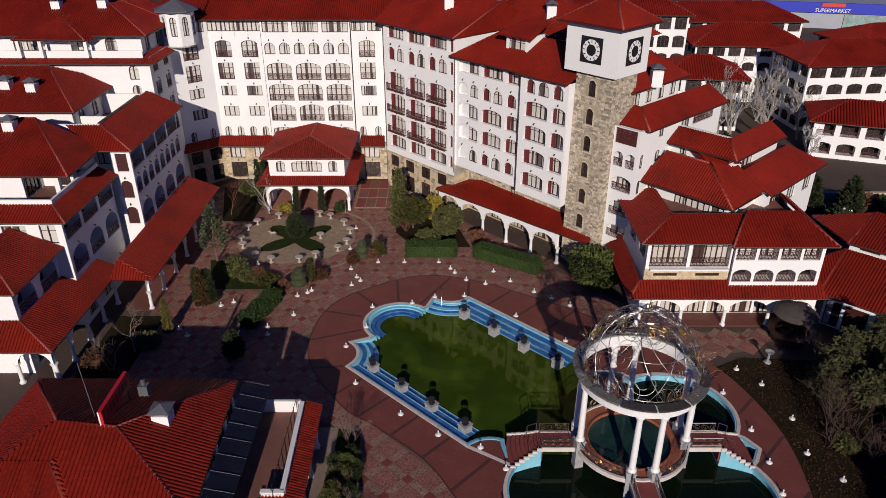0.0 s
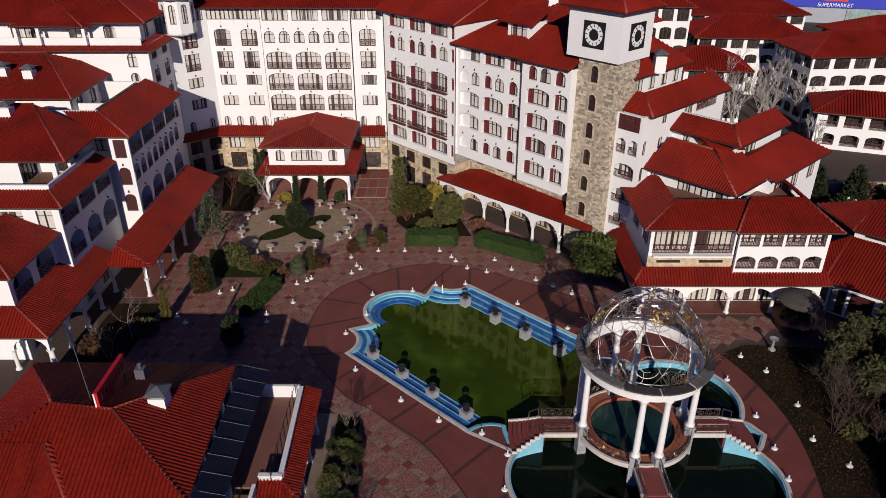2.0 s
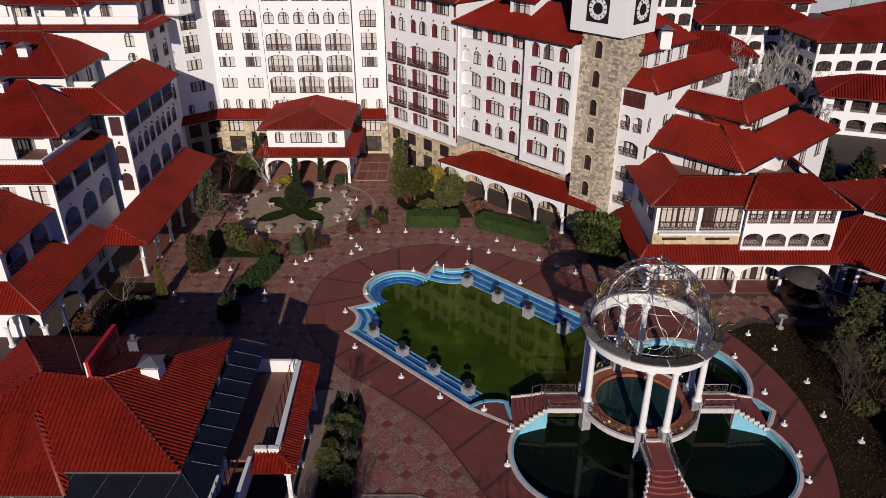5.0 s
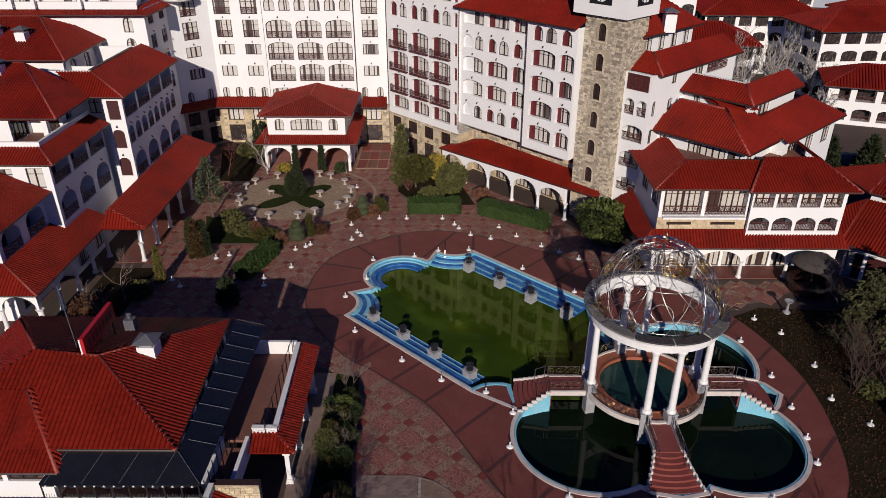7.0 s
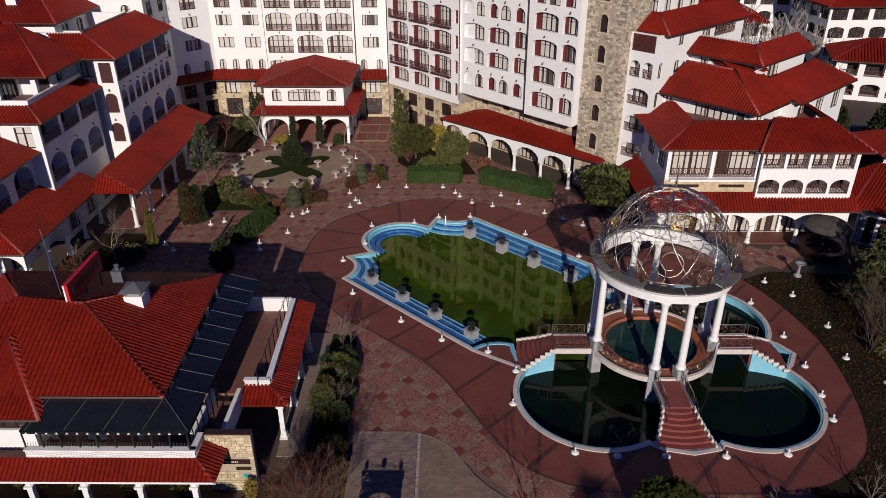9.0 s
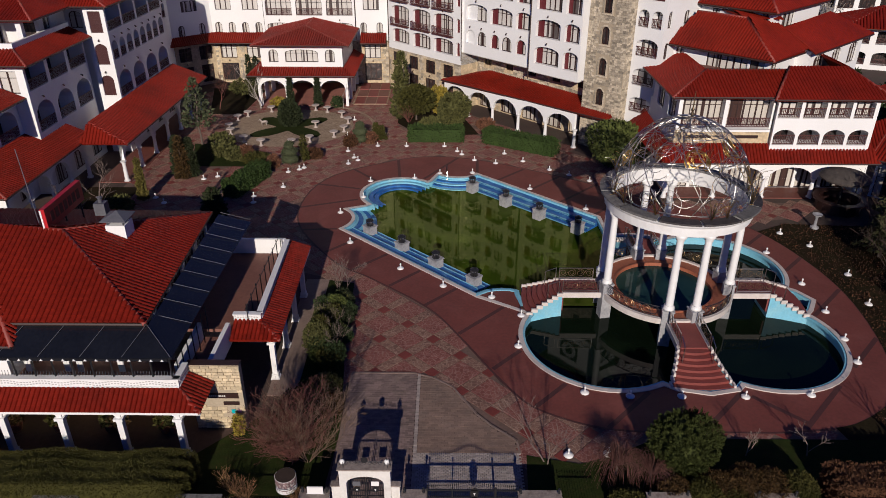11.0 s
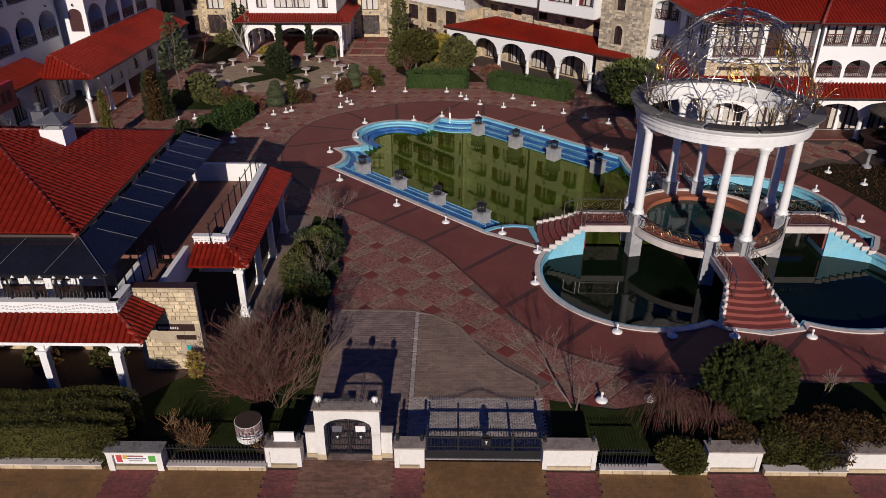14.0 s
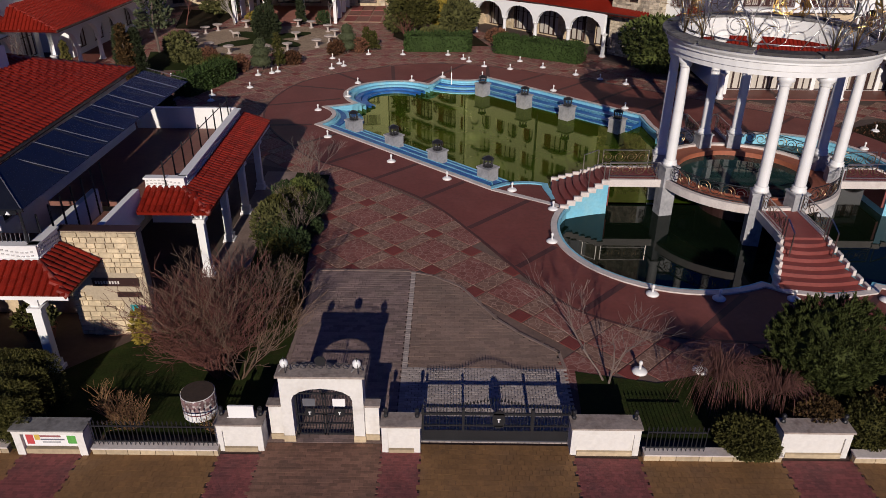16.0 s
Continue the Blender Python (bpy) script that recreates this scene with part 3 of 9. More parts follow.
# porch with its own hipped roofs before the middle of the front
porch = thing("entrance_porch", "white entrance porch with arches and two tiers of red tiled roof", "porch", at=(-18.8, 92, 0))
px0, px1, py0, py1 = -24.6, -13.0, 91.6, 102.9
gsteps = (px1 - px0) / 3
wall(porch, (px0, py0), (px1, py0), 0, 3.9, [(0.02, 3.8, cells(px1 - px0, 3, gsteps - 0.7, 0.02, 3.4, 1.1, "void"))], depth=0.4, back=False)
wall(porch, (px1, py0), (px1, py1), 0, 3.9, [(0.02, 3.8, cells(py1 - py0, 3, 3.0, 0.02, 3.4, 1.1, "void"))], depth=0.4, back=False)
wall(porch, (px0, py1), (px0, py0), 0, 3.9, [(0.02, 3.8, cells(py1 - py0, 3, 3.0, 0.02, 3.4, 1.1, "void"))], depth=0.4, back=False)
wall(porch, (-24.0, 92.5), (-13.6, 92.5), 3.9, 7.7, [(5.1, 7.5, [(1.6, 1.2, 5.5, 7.1, 0.5, "plain"), (5.2, 4.2, 5.5, 7.1, 0.4, "plain"), (8.8, 1.2, 5.5, 7.1, 0.5, "plain")])])
wall(porch, (-13.6, 92.5), (-13.6, 103), 3.9, 7.7, [])
wall(porch, (-24.0, 103), (-24.0, 92.5), 3.9, 7.7, [])
a, b, c, d = Vector((-25.6, 90.8, 4.1)), Vector((-12.0, 90.8, 4.1)), Vector((-13.5, 92.5, 4.85)), Vector((-24.1, 92.5, 4.85))
slope(porch, [a, b, c, d])
slope(porch, [b, Vector((-12.0, 102.9, 4.1)), Vector((-13.5, 102.9, 4.85)), c])
slope(porch, [Vector((-25.6, 102.9, 4.1)), a, d, Vector((-24.1, 102.9, 4.85))])
gutter(porch, [(a, b), (b, Vector((-12, 102.9, 4)))])
a, b, c, d = Vector((-25.0, 91.6, 7.7)), Vector((-12.6, 91.6, 7.7)), Vector((-12.6, 103.1, 7.7)), Vector((-25.0, 103.1, 7.7))
e, f = Vector((-18.8, 97.0, 9.1)), Vector((-18.8, 103.1, 9.1))
slope(porch, [a, b, e]), slope(porch, [b, c, f, e]), slope(porch, [d, a, e, f])
caps(porch, [(a, e), (b, e), (e, f)])
gutter(porch, [(a, b), (b, c)])
part("porch_floor", Geo().box(-24.3, -13.3, 91.9, 102.9, 0, 0.07), mat("pink_porch_tiles", (0.3, 0.13, 0.1), 0.6, 0.25, 1.0, 6, 0.1), porch)
# lean-to tiles on both sides of the porch
for x0, x1 in ((-33.5, -25.2), (-12.4, -8.8)):
    slope(hotel, [Vector((x0, 101.6, 6.0)), Vector((x1, 101.6, 6.0)), Vector((x1, 103.4, 7.0)), Vector((x0, 103.4, 7.0))])
    gutter(hotel, [((x0, 101.6, 5.9), (x1, 101.6, 5.9))])
slope(hotel, [Vector((-38.6, 97.6, 6.0)), Vector((-33.5, 101.6, 6.0)), Vector((-33.2, 103.4, 7.0)), Vector((-37.5, 99.7, 7.0))])

# arcade along the slanting wing
arc = thing("arcade", "white arcade on round columns with a red tiled lean-to roof", "arcade", at=wp(24, 1))
a, b, c, d = V3(wp(13.1, 2.2), 3.9), V3(wp(36.9, 0.45), 3.9), V3(wp(36.9, -2.9), 4.575), V3(wp(16.9, -2.9), 4.87)
slope(arc, [a, b, c, d], course=0.36)
slope(arc, [a, d, V3(wp(13.1, -2.9), 3.9)], course=0.36)
gutter(arc, [(a, b)])
caps(arc, [(a, d)], 0.11)
arcade_front(arc, wp(13.3, 1.85), wp(33.3, 1.0), 5, 3.45, 3.86, 1.35)

# ---- clock tower ----
tower = thing("clock_tower", "tall sandstone clock tower with a white belfry and red hipped roof", "tower", at=wp(35.3, -3))
s0, s1 = 32.75, 37.65
slits = lambda zs, c, w: [(z - 0.4, z + 2.4, [(c, w, z, z + 1.8, 0.5, "dark")]) for z in zs]
zs = [4.9, 8.1, 11.3, 14.4, 17.5, 20.6]
wall(tower, wp(s0, -0.7), wp(s1, -0.7), 0, 23.4, slits(zs, 2.2, 1.0), MORTAR, "shaft")
wall(tower, wp(s1, -0.7), wp(s1, -4.9), 0, 23.4, [], MORTAR, "shaft")
wall(tower, wp(s0, -4.9), wp(s0, -0.7), 0, 23.4, [], MORTAR, "shaft")
m = Matrix.Translation((*wp(34.95, -2.75), 0)) @ Matrix.Rotation(math.atan2(D.y, D.x), 4, "Z")
part("belfry", Geo().box(-3.35, 3.35, -2.8, 2.8, 23.2, 28.4, m), WHITE, tower)
hip_roof(tower, wp(34.95, -2.75), math.degrees(math.atan2(D.y, D.x)), 6.7, 5.6, 28.4, 2.4, over=0.75)
for side, (mx, rz) in enumerate((((0, -2.8), 0), ((3.35, 0), 90))):
    mm = m @ pose(mx[0], mx[1], 25.7, 0, 0, rz)
    cl = part("clock", Geo().box(-1.35, 1.35, -0.06, 0, -1.35, 1.35, mm), IRON, tower, "black square clock panel with a white dial")
    g = Geo()
    for i in range(12):
        a0, a1 = math.pi * 2 * (i - 0.5) / 12, math.pi * 2 * (i + 0.5) / 12
        pts = [(r * math.cos(q), -0.07, r * math.sin(q)) for r, q in ((0.6, a0), (1.12, a0), (1.12, a1), (0.6, a1))]
        g.face(*[mm @ Vector(p) for p in pts])
    part("dial", g, WHITE_PAINT, cl)
    for i in range(12):
        part("hour_mark", Geo().box(-0.045, 0.045, -0.085, -0.075, 0.78, 1.04, mm @ Matrix.Rotation(math.pi * 2 * i / 12, 4, "Y")), IRON, cl)
    part("hand", Geo().box(-0.05, 0.05, -0.1, -0.085, 0, 0.65, mm @ Matrix.Rotation(2.0, 4, "Y")).box(-0.04, 0.04, -0.1, -0.085, 0, 0.9, mm @ Matrix.Rotation(-0.4, 4, "Y")), IRON, cl)

# ---- left wing, in steps ----
left = thing("left_wing", "white terraced hotel wing with arched loggias and red tiled roofs", "building", at=(-36, 75, 0))


def left_rows(length, n, top, first=5.9):
    rows = [(0.3, 3.2, cells(length, n, 2.2, 0.5, 3.0, 0.4, "plain"))]
    if top > 8.7:
        rows.append((5.8, 8.9, cells(length, n, 3.0, 5.95, 8.5, 1.1, "gallery")))
    if top > 11.8:
        rows.append((9.1, 12.1, cells(length, n, length / n - 0.55, 9.75, 11.95, 0, "gallery") if top < 14 else cells(length, n * 2, 1.35, 9.8, 11.7, 0.65, "gallery")))
    if top > 14.5:
        rows.append((12.3, 15.1, cells(length, n, 3.3, 12.7, 15.0, 0, "gallery")))
    return rows


def pier_rows(w, tops):
    return [(z - 0.3, z + 2.5, [(w / 2, w * 0.6, z, z + 2.1, r, "shut")]) for z, r in tops]


# first block, beside the courtyard
wall(left, (-34.5, 74.5), (-34.5, 89.5), 0, 15.2, left_rows(15, 4, 15.2))
wall(left, (-36.6, 74.5), (-34.5, 74.5), 0, 15.2, pier_rows(2.1, [(6.2, 0.5), (9.4, 0.5), (12.6, 0)]))
wall(left, (-46, 76.5), (-36.6, 76.5), 0, 15.2, [(12.4, 14.8, [(7.5, 1.3, 12.7, 14.4, 0.4, "plain")])])
a, b, c = Vector((-33.9, 73.8, 15.2)), Vector((-33.9, 91.0, 15.2)), Vector((-38.2, 76.9, 17.2))
d, e, f = Vector((-38.2, 91.0, 17.2)), Vector((-42.0, 76.9, 17.2)), Vector((-38.4, 73.8, 15.2))
slope(left, [a, b, d, c]), slope(left, [f, a, c, e])
caps(left, [(a, c)])
gutter(left, [(a, b), (f, a)])
part("parapet", Geo().box(-43.4, -38.2, 76.8, 77.0, 14.6, 17.3), WHITE, left)
part("parapet", Geo().box(-38.45, -38.2, 77.0, 89.4, 14.6, 17.2), WHITE, left)
part("terrace_rail", Geo().box(-38.5, -38.15, 77.0, 88.4, 17.2, 17.42), FASCIA, left, "dark edging along the terrace")
part("terrace_wall", Geo().box(-43.4, -38.45, 89.4, 89.65, 14.6, 17.25), WHITE, left)
part("terrace_wall", Geo().box(-43.4, -39.6, 83.0, 83.2, 14.85, 16.3), WHITE, left)
part("terrace_floor", Geo().box(-43.4, -38.45, 77, 89.4, 14.5, 14.8), TERRACE, left, "brown tiled terrace floor")
# upper block behind it
wall(left, (-43.5, 82.0), (-43.5, 96), 12, 17.6, [(14.8, 17.4, cells(14, 4, 1.6, 15.2, 17.0, 0.4, "plain"))])
wall(left, (-64, 81.5), (-43.5, 81.5), 12, 17.6, [])
a, b, c, d = (Vector(q) for q in ((-66, 80.5, 17.5), (-42.7, 80.5, 17.5), (-49.4, 89.8, 20.7), (-66, 89.8, 20.7)))
e = Vector((-43.0, 94.5, 17.5))
slope(left, [a, b, c, d]), slope(left, [b, e, c])
slope(left, [d, c, e, Vector((-66, 99, 17.5))])
caps(left, [(b, c), (c, d)])
gutter(left, [(a, b), (b, e)])
# second block, nearer
wall(left, (-37.2, 62.8), (-37.2, 74.4), 0, 12.2, left_rows(11.6, 3, 12.2))
wall(left, (-47, 62.8), (-37.2, 62.8), 0, 12.2, [(9.3, 11.9, [(2.0, 1.8, 9.6, 11.5, 0, "plain"), (5.0, 2.4, 9.6, 11.5, 0, "plain"), (8.3, 1.6, 9.6, 11.6, 0, "plain")])])
a, b, c = Vector((-36.3, 61.9, 12.2)), Vector((-36.3, 74.5, 12.2)), Vector((-38.4, 74.5, 13.2))
d, e, f = Vector((-38.4, 64.2, 13.2)), Vector((-48, 64.2, 13.2)), Vector((-48, 61.9, 12.2))
slope(left, [a, b, c, d]), slope(left, [f, a, d, e])
caps(left, [(a, d)])
gutter(left, [(a, b), (f, a)])
part("parapet", Geo().box(-48, -38.3, 64.1, 64.35, 12.2, 13.7).box(-38.55, -38.3, 64.35, 74.5, 12.2, 13.7), WHITE, left)
wall(left, (-39.3, 70.8), (-39.3, 76), 12, 15.3, [(12.6, 15.2, [(1.6, 1.3, 13.4, 14.9, 0.0, "plain")])])
wall(left, (-50, 67.2), (-42.6, 67.2), 12, 15.3, [])
wall(left, (-42.6, 67.2), (-42.6, 70.8), 12, 15.3, [(12.4, 15.2, [(1.7, 2.8, 12.5, 15.0, 0, "dark")])])
wall(left, (-42.6, 70.8), (-39.3, 70.8), 12, 15.3, [(12.4, 15.2, [(2.3, 1.4, 12.5, 14.7, 0, "dark")])])
part("column", Geo().box(-39.35, -38.85, 67.1, 67.6, 12.2, 15.25), WHITE, left)
part("porch_floor", Geo().box(-48, -38.6, 64.4, 70.8, 12.2, 12.42), TERRACE, left, "brown tiled porch floor")
a, b, c, d = (Vector(q) for q in ((-58, 66.4, 15.2), (-37.4, 66.4, 15.2), (-44.2, 75.2, 18.5), (-58, 75.2, 18.5)))
e = Vector((-37.6, 75.2, 15.2))
slope(left, [a, b, c, d]), slope(left, [b, e, c])
slope(left, [d, c, e, Vector((-58, 82, 15.2))])
caps(left, [(b, c), (c, d)])
gutter(left, [(a, b), (b, e)])
# third block, lower and nearest
wall(left, (-38.6, 54.6), (-38.6, 62.8), 0, 9.2, left_rows(8.2, 2, 9.2))
wall(left, (-48, 54.6), (-38.6, 54.6), 0, 9.2, [(6.0, 8.8, [(6.8, 1.8, 6.4, 8.4, 0, "plain")])])
a, b, c = Vector((-37.6, 53.6, 9.2)), Vector((-37.6, 62.8, 9.2)), Vector((-42.5, 62.8, 11.3))
d, e, f = Vector((-42.5, 58.4, 11.3)), Vector((-50, 58.4, 11.3)), Vector((-50, 53.6, 9.2))
slope(left, [a, b, c, d]), slope(left, [f, a, d, e])
caps(left, [(a, d)])
gutter(left, [(a, b), (f, a)])
# tall block against the main front
wall(left, (-37.6, 92.0), (-37.6, 99.6), 0, 20.5, [(z, z + 2.8, cells(7.6, 2, 1.7, z + 0.6, z + 2.4, 0, "balcony")) for z in F[1:5]])
wall(left, (-62, 92.0), (-37.6, 92.0), 0, 20.5, [(z, z + 2.8, [(22.2, 1.2, z + 0.6, z + 2.4, 0.6, "plain")]) for z in (15.3, 18.0 - 0.1)][:1] + [(18.2, 20.4, [(22.2, 1.2, 18.4, 20.2, 0.6, "plain")])])
a, b, c, d, e, f = (Vector(p) for p in ((-36.7, 91.0, 20.6), (-36.7, 99.0, 20.6), (-38.4, 99.0, 21.4), (-38.4, 92.8, 21.4), (-66, 92.8, 21.4), (-66, 91.0, 20.6)))
slope(left, [a, b, c, d]), slope(left, [f, a, d, e])
gutter(left, [(a, b), (f, a)])
wall(left, (-62, 93.2), (-38.6, 93.2), 20.6, 24, [(21.4, 23.8, [(19.5, 1.5, 21.8, 23.5, 0.5, "plain"), (15.5, 2.4, 21.5, 23.6, 0.4, "open"), (9, 4, 21.5, 23.6, 0, "open"), (3, 3, 21.5, 23.6, 0.4, "open")])])
wall(left, (-38.6, 93.2), (-38.6, 101), 20.6, 24, [(21.4, 23.8, cells(7.8, 2, 1.5, 21.6, 23.6, 0, "plain"))])
hip_roof(left, (-52, 101.5), 0, 27, 17, 24.0, 4.2, over=1.2)
# small roof over the loggias of the top storey
a, b, c = Vector((-53.8, 90.8, 23.7)), Vector((-44.6, 90.8, 23.6)), Vector((-49.4, 95.6, 25.6))
slope(left, [a, b, c]), slope(left, [b, Vector((-42.6, 93.0, 24.1)), Vector((-46.6, 97.0, 25.8)), c])
caps(left, [(b, c)])
gutter(left, [(a, b)])
for x in (-53.4, -50.6, -44.9):
    part("column", Geo().box(x - 0.2, x + 0.2, 91.2, 91.6, 21.4, 23.6), WHITE, left)
part("parapet", Geo().box(-62, -38.2, 91.9, 92.1, 21.2, 22.1), WHITE, left)
# corner turret
tu = thing("corner_turret", "white octagonal corner turret with arched openings and a dark lead roof", "turret", at=(-36.0, 100.3, 18))
g = Geo()
oct_ = [(2.25 * math.cos(math.pi * (i + 0.5) / 4), 2.25 * math.sin(math.pi * (i + 0.5) / 4)) for i in range(8)]
for i in range(8):
    p, q = oct_[i], oct_[(i + 1) % 8]
    wall(tu, p, q, 3.3, 7.9, [(4.2, 7.5, [(math.dist(p, q) / 2, 0.85, 4.6, 7.1, 0.42, "plain")])])
g.lathe([(2.2, 3.3), (2.05, 3.1), (0.3, 2.9)], 8)
part("corbel", g, WHITE, tu)
part("cap_roof", Geo().lathe([(3.0, 7.75), (3.0, 7.9), (0.05, 9.2)], 8), LEAD, tu)

TERRACOTTA_DARK = mat("worn_red_floor_tiles", (0.13, 0.04, 0.028), 0.6, 0.25, 1.0, 8, 0.15)
# arcades of the left wing
la = thing("arcade", "white arcade on columns with a red tiled lean-to roof", "arcade", at=(-32, 75, 0))
a, b, c, d = (Vector(p) for p in ((-30.4, 64.9, 4.2), (-30.4, 90.0, 4.2), (-34.5, 90.0, 5.8), (-34.5, 66.5, 5.8)))
slope(la, [a, b, c, d], course=0.36), slope(la, [a, d, Vector((-35, 64.9, 4.2))], course=0.36)
gutter(la, [(a, b)])
arcade_front(la, (-31.5, 66.0), (-31.5, 90), 6, 3.5, 4.15, 1.35)
# Dark floor colour stands in for the shade inside the arcade.
part("arcade_floor", Geo().box(-34.4, -31.2, 65.6, 90, 0, 0.07), TERRACOTTA_DARK, la)
lb = thing("arcade", "white arcade on columns with a red tiled lean-to roof", "arcade", at=(-36, 58, 0))
a, b, c, d = (Vector(p) for p in ((-34.8, 52.0, 4.2), (-34.8, 67.6, 4.2), (-38.6, 67.6, 5.9), (-38.6, 54.6, 5.9)))
slope(lb, [a, b, c, d], course=0.36), slope(lb, [Vector((-48, 52, 4.2)), a, d, Vector((-48, 54.6, 5.9))], course=0.36)
caps(lb, [(a, d)])
gutter(lb, [(a, b), (Vector((-48, 52, 4.2)), a)])
arcade_front(lb, (-35.6, 53.2), (-35.6, 67.0), 4, 3.5, 4.15, 1.3)
arcade_front(lb, (-46.0, 53.0), (-35.6, 53.0), 3, 3.5, 4.15, 1.3)

# ---- right wing, in steps ----
right = thing("right_wing", "white terraced hotel wing with loggias and red tiled roofs", "building", at=(28, 66, 0))
wall(right, (20.6, 63.6), (29.2, 63.6), 3.0, 9.4, [(6.35, 9.38, cells(8.6, 2, 3.95, 6.5, 9.3, 0, "deep"))])
wall(right, (29.2, 63.0), (38.2, 63.0), 3.0, 9.4, [(4.9, 6.7, cells(9.0, 4, 1.95, 5.1, 6.55, 0.65, "gallery")), (7.4, 9.35, cells(9.0, 4, 1.95, 7.6, 9.25, 0, "loggia"))])
wall(right, (38.2, 63.0), (38.2, 75), 0, 9.4, [(6.4, 9.2, cells(12, 3, 2.4, 6.7, 8.9, 0, "plain"))])
wall(right, (20.6, 75), (20.6, 63.6), 0, 9.4, [(6.4, 9.2, cells(11.4, 3, 2.2, 6.9, 8.7, 0, "plain"))])
wall(right, (20.6, 65.0), (38.2, 65.0), 0, 3.6, [(0.05, 3.1, cells(17.6, 7, 2.2, 0.1, 2.9, 0, "draped"))])
part("stone_band", Geo().box(20.55, 29.15, 63.52, 63.62, 4.6, 6.3), STONE, right, "sandstone band under the loggias")
for x in (22.7, 27.0):
    part("vent_window", Geo().box(x - 1.2, x + 1.2, 63.5, 63.53, 5.55, 5.85), FRAME, right)
part("balcony_slab", Geo().box(21.0, 29.0, 63.1, 63.6, 6.28, 6.48), WHITE, right)
part("arcade_floor", Geo().box(20.4, 38.4, 62.5, 65.0, 0, 0.1), TERRACOTTA_DARK, right)
a, b, c, d = (Vector(p) for p in ((19.7, 62.8, 9.5), (28.9, 62.8, 9.5), (31.0, 66.8, 11.0), (23.6, 66.8, 11.0)))
slope(right, [a, b, c, d]), slope(right, [Vector((19.7, 75, 9.5)), a, d, Vector((23.6, 75, 11.0))])
caps(right, [(a, d)])
gutter(right, [(a, b), (Vector((19.7, 75, 9.5)), a)])
a, b, c, d = (Vector(p) for p in ((28.5, 62.1, 9.5), (39.0, 62.1, 9.5), (36.5, 66.8, 11.3), (31.2, 66.8, 11.3)))
slope(right, [a, b, c, d]), slope(right, [b, Vector((39.0, 75, 9.5)), Vector((36.5, 72, 11.3)), c])
caps(right, [(a, d), (b, c)])
gutter(right, [(a, b)])
# lean-to and arcade at its foot
a, b, c, d = (Vector(p) for p in ((19.0, 62.0, 3.65), (39.2, 62.0, 3.65), (38.6, 63.5, 5.05), (20.2, 63.5, 5.05)))
slope(right, [a, b, c, d]), slope(right, [Vector((19.0, 74, 3.6)), a, d, Vector((20.6, 74, 5.05))])
caps(right, [(a, d)])
gutter(right, [(a, b)])
arcade_front(right, (20.2, 62.6), (38.4, 62.6), 4, 3.1, 3.6, 1.1)
# terraces above, in line with the slanting wing
def rw(s0, s1, off, z0, z1, rows=()):
    wall(right, wp(s0, off), wp(s1, off), z0, z1, list(rows))


def rend(s_, o0, o1, z0, z1, rows=()):
    wall(right, wp(s_, o0), wp(s_, o1), z0, z1, list(rows))


def rslope(*pts):
    slope(right, [V3(wp(s_, o_), z_) for s_, o_, z_ in pts])


def redge(*pts):
    v = [V3(wp(s_, o_), z_ - 0.08) for s_, o_, z_ in pts]
    gutter(right, list(zip(v, v[1:])))


# tall block beside the clock tower: loggias behind solid white parapets
rw(37.7, 40.95, -1.7, 3.2, 17.85, [(4.7, 7.2, [(1.6, 2.5, 4.8, 6.4, 0.5, "loggia")]), (7.5, 10.0, [(1.6, 2.5, 7.6, 9.4, 0.6, "loggia")]), (10.4, 13.0, [(1.6, 2.5, 10.55, 12.3, 0.6, "loggia")]),
     (13.3, 15.6, [(0.85, 1.2, 13.4, 15.1, 0.55, "loggia"), (2.4, 1.25, 13.4, 15.1, 0.55, "loggia")]), (16.0, 17.8, [(1.65, 2.7, 16.1, 17.75, 0, "loggia")])])
rend(40.95, -1.7, -19, 0, 17.8, [(z, z + 2.9, [(0.95, 0.7, z + 0.1, z + 1.7, 0.35, "plain"), (4.0, 1.0, z + 0.4, z + 1.8, 0.4, "plain")]) for z in (7.4, 10.4)]
     + [(13.3, 16.2, [(0.95, 0.7, 13.5, 15.1, 0.35, "plain"), (4.0, 1.0, 13.6, 14.9, 0.4, "plain")]), (16.25, 17.75, [(4.3, 1.1, 16.4, 17.6, 0, "plain"), (9.2, 2.0, 16.3, 17.7, 0, "plain"), (13.2, 4.6, 16.3, 17.7, 0, "loggia")])])
LATTICE = Geo()
mz = Matrix.Translation((*wp(37.7, -1.65), 16.0)) @ Matrix.Rotation(math.atan2(D.y, D.x), 4, "Z")
for i in range(12):
    LATTICE.box(0.4 + 0.22 * i, 0.52 + 0.22 * i, -0.03, 0.03, 0.1, 1.75, mz)
for i in range(7):
    LATTICE.box(0.35, 2.98, -0.05, -0.03, 0.12 + 0.25 * i, 0.26 + 0.25 * i, mz)
tagged(part("lattice", LATTICE, RAIL_BROWN, right, "dark red-brown wooden lattice"), kind="stuff")
rslope((36.4, -2.6, 17.8), (41.5, -2.6, 17.8), (38.6, -5.0, 19.4), (36.4, -5.0, 19.4))
rslope((41.5, -2.6, 17.8), (41.5, -19.5, 17.8), (38.6, -19.5, 19.4), (38.6, -5.0, 19.4))
caps(right, [(V3(wp(41.5, -2.6), 17.8), V3(wp(38.6, -5.0), 19.4))])
redge((36.4, -2.6, 17.8), (41.5, -2.6, 17.8), (41.5, -19.5, 17.8))
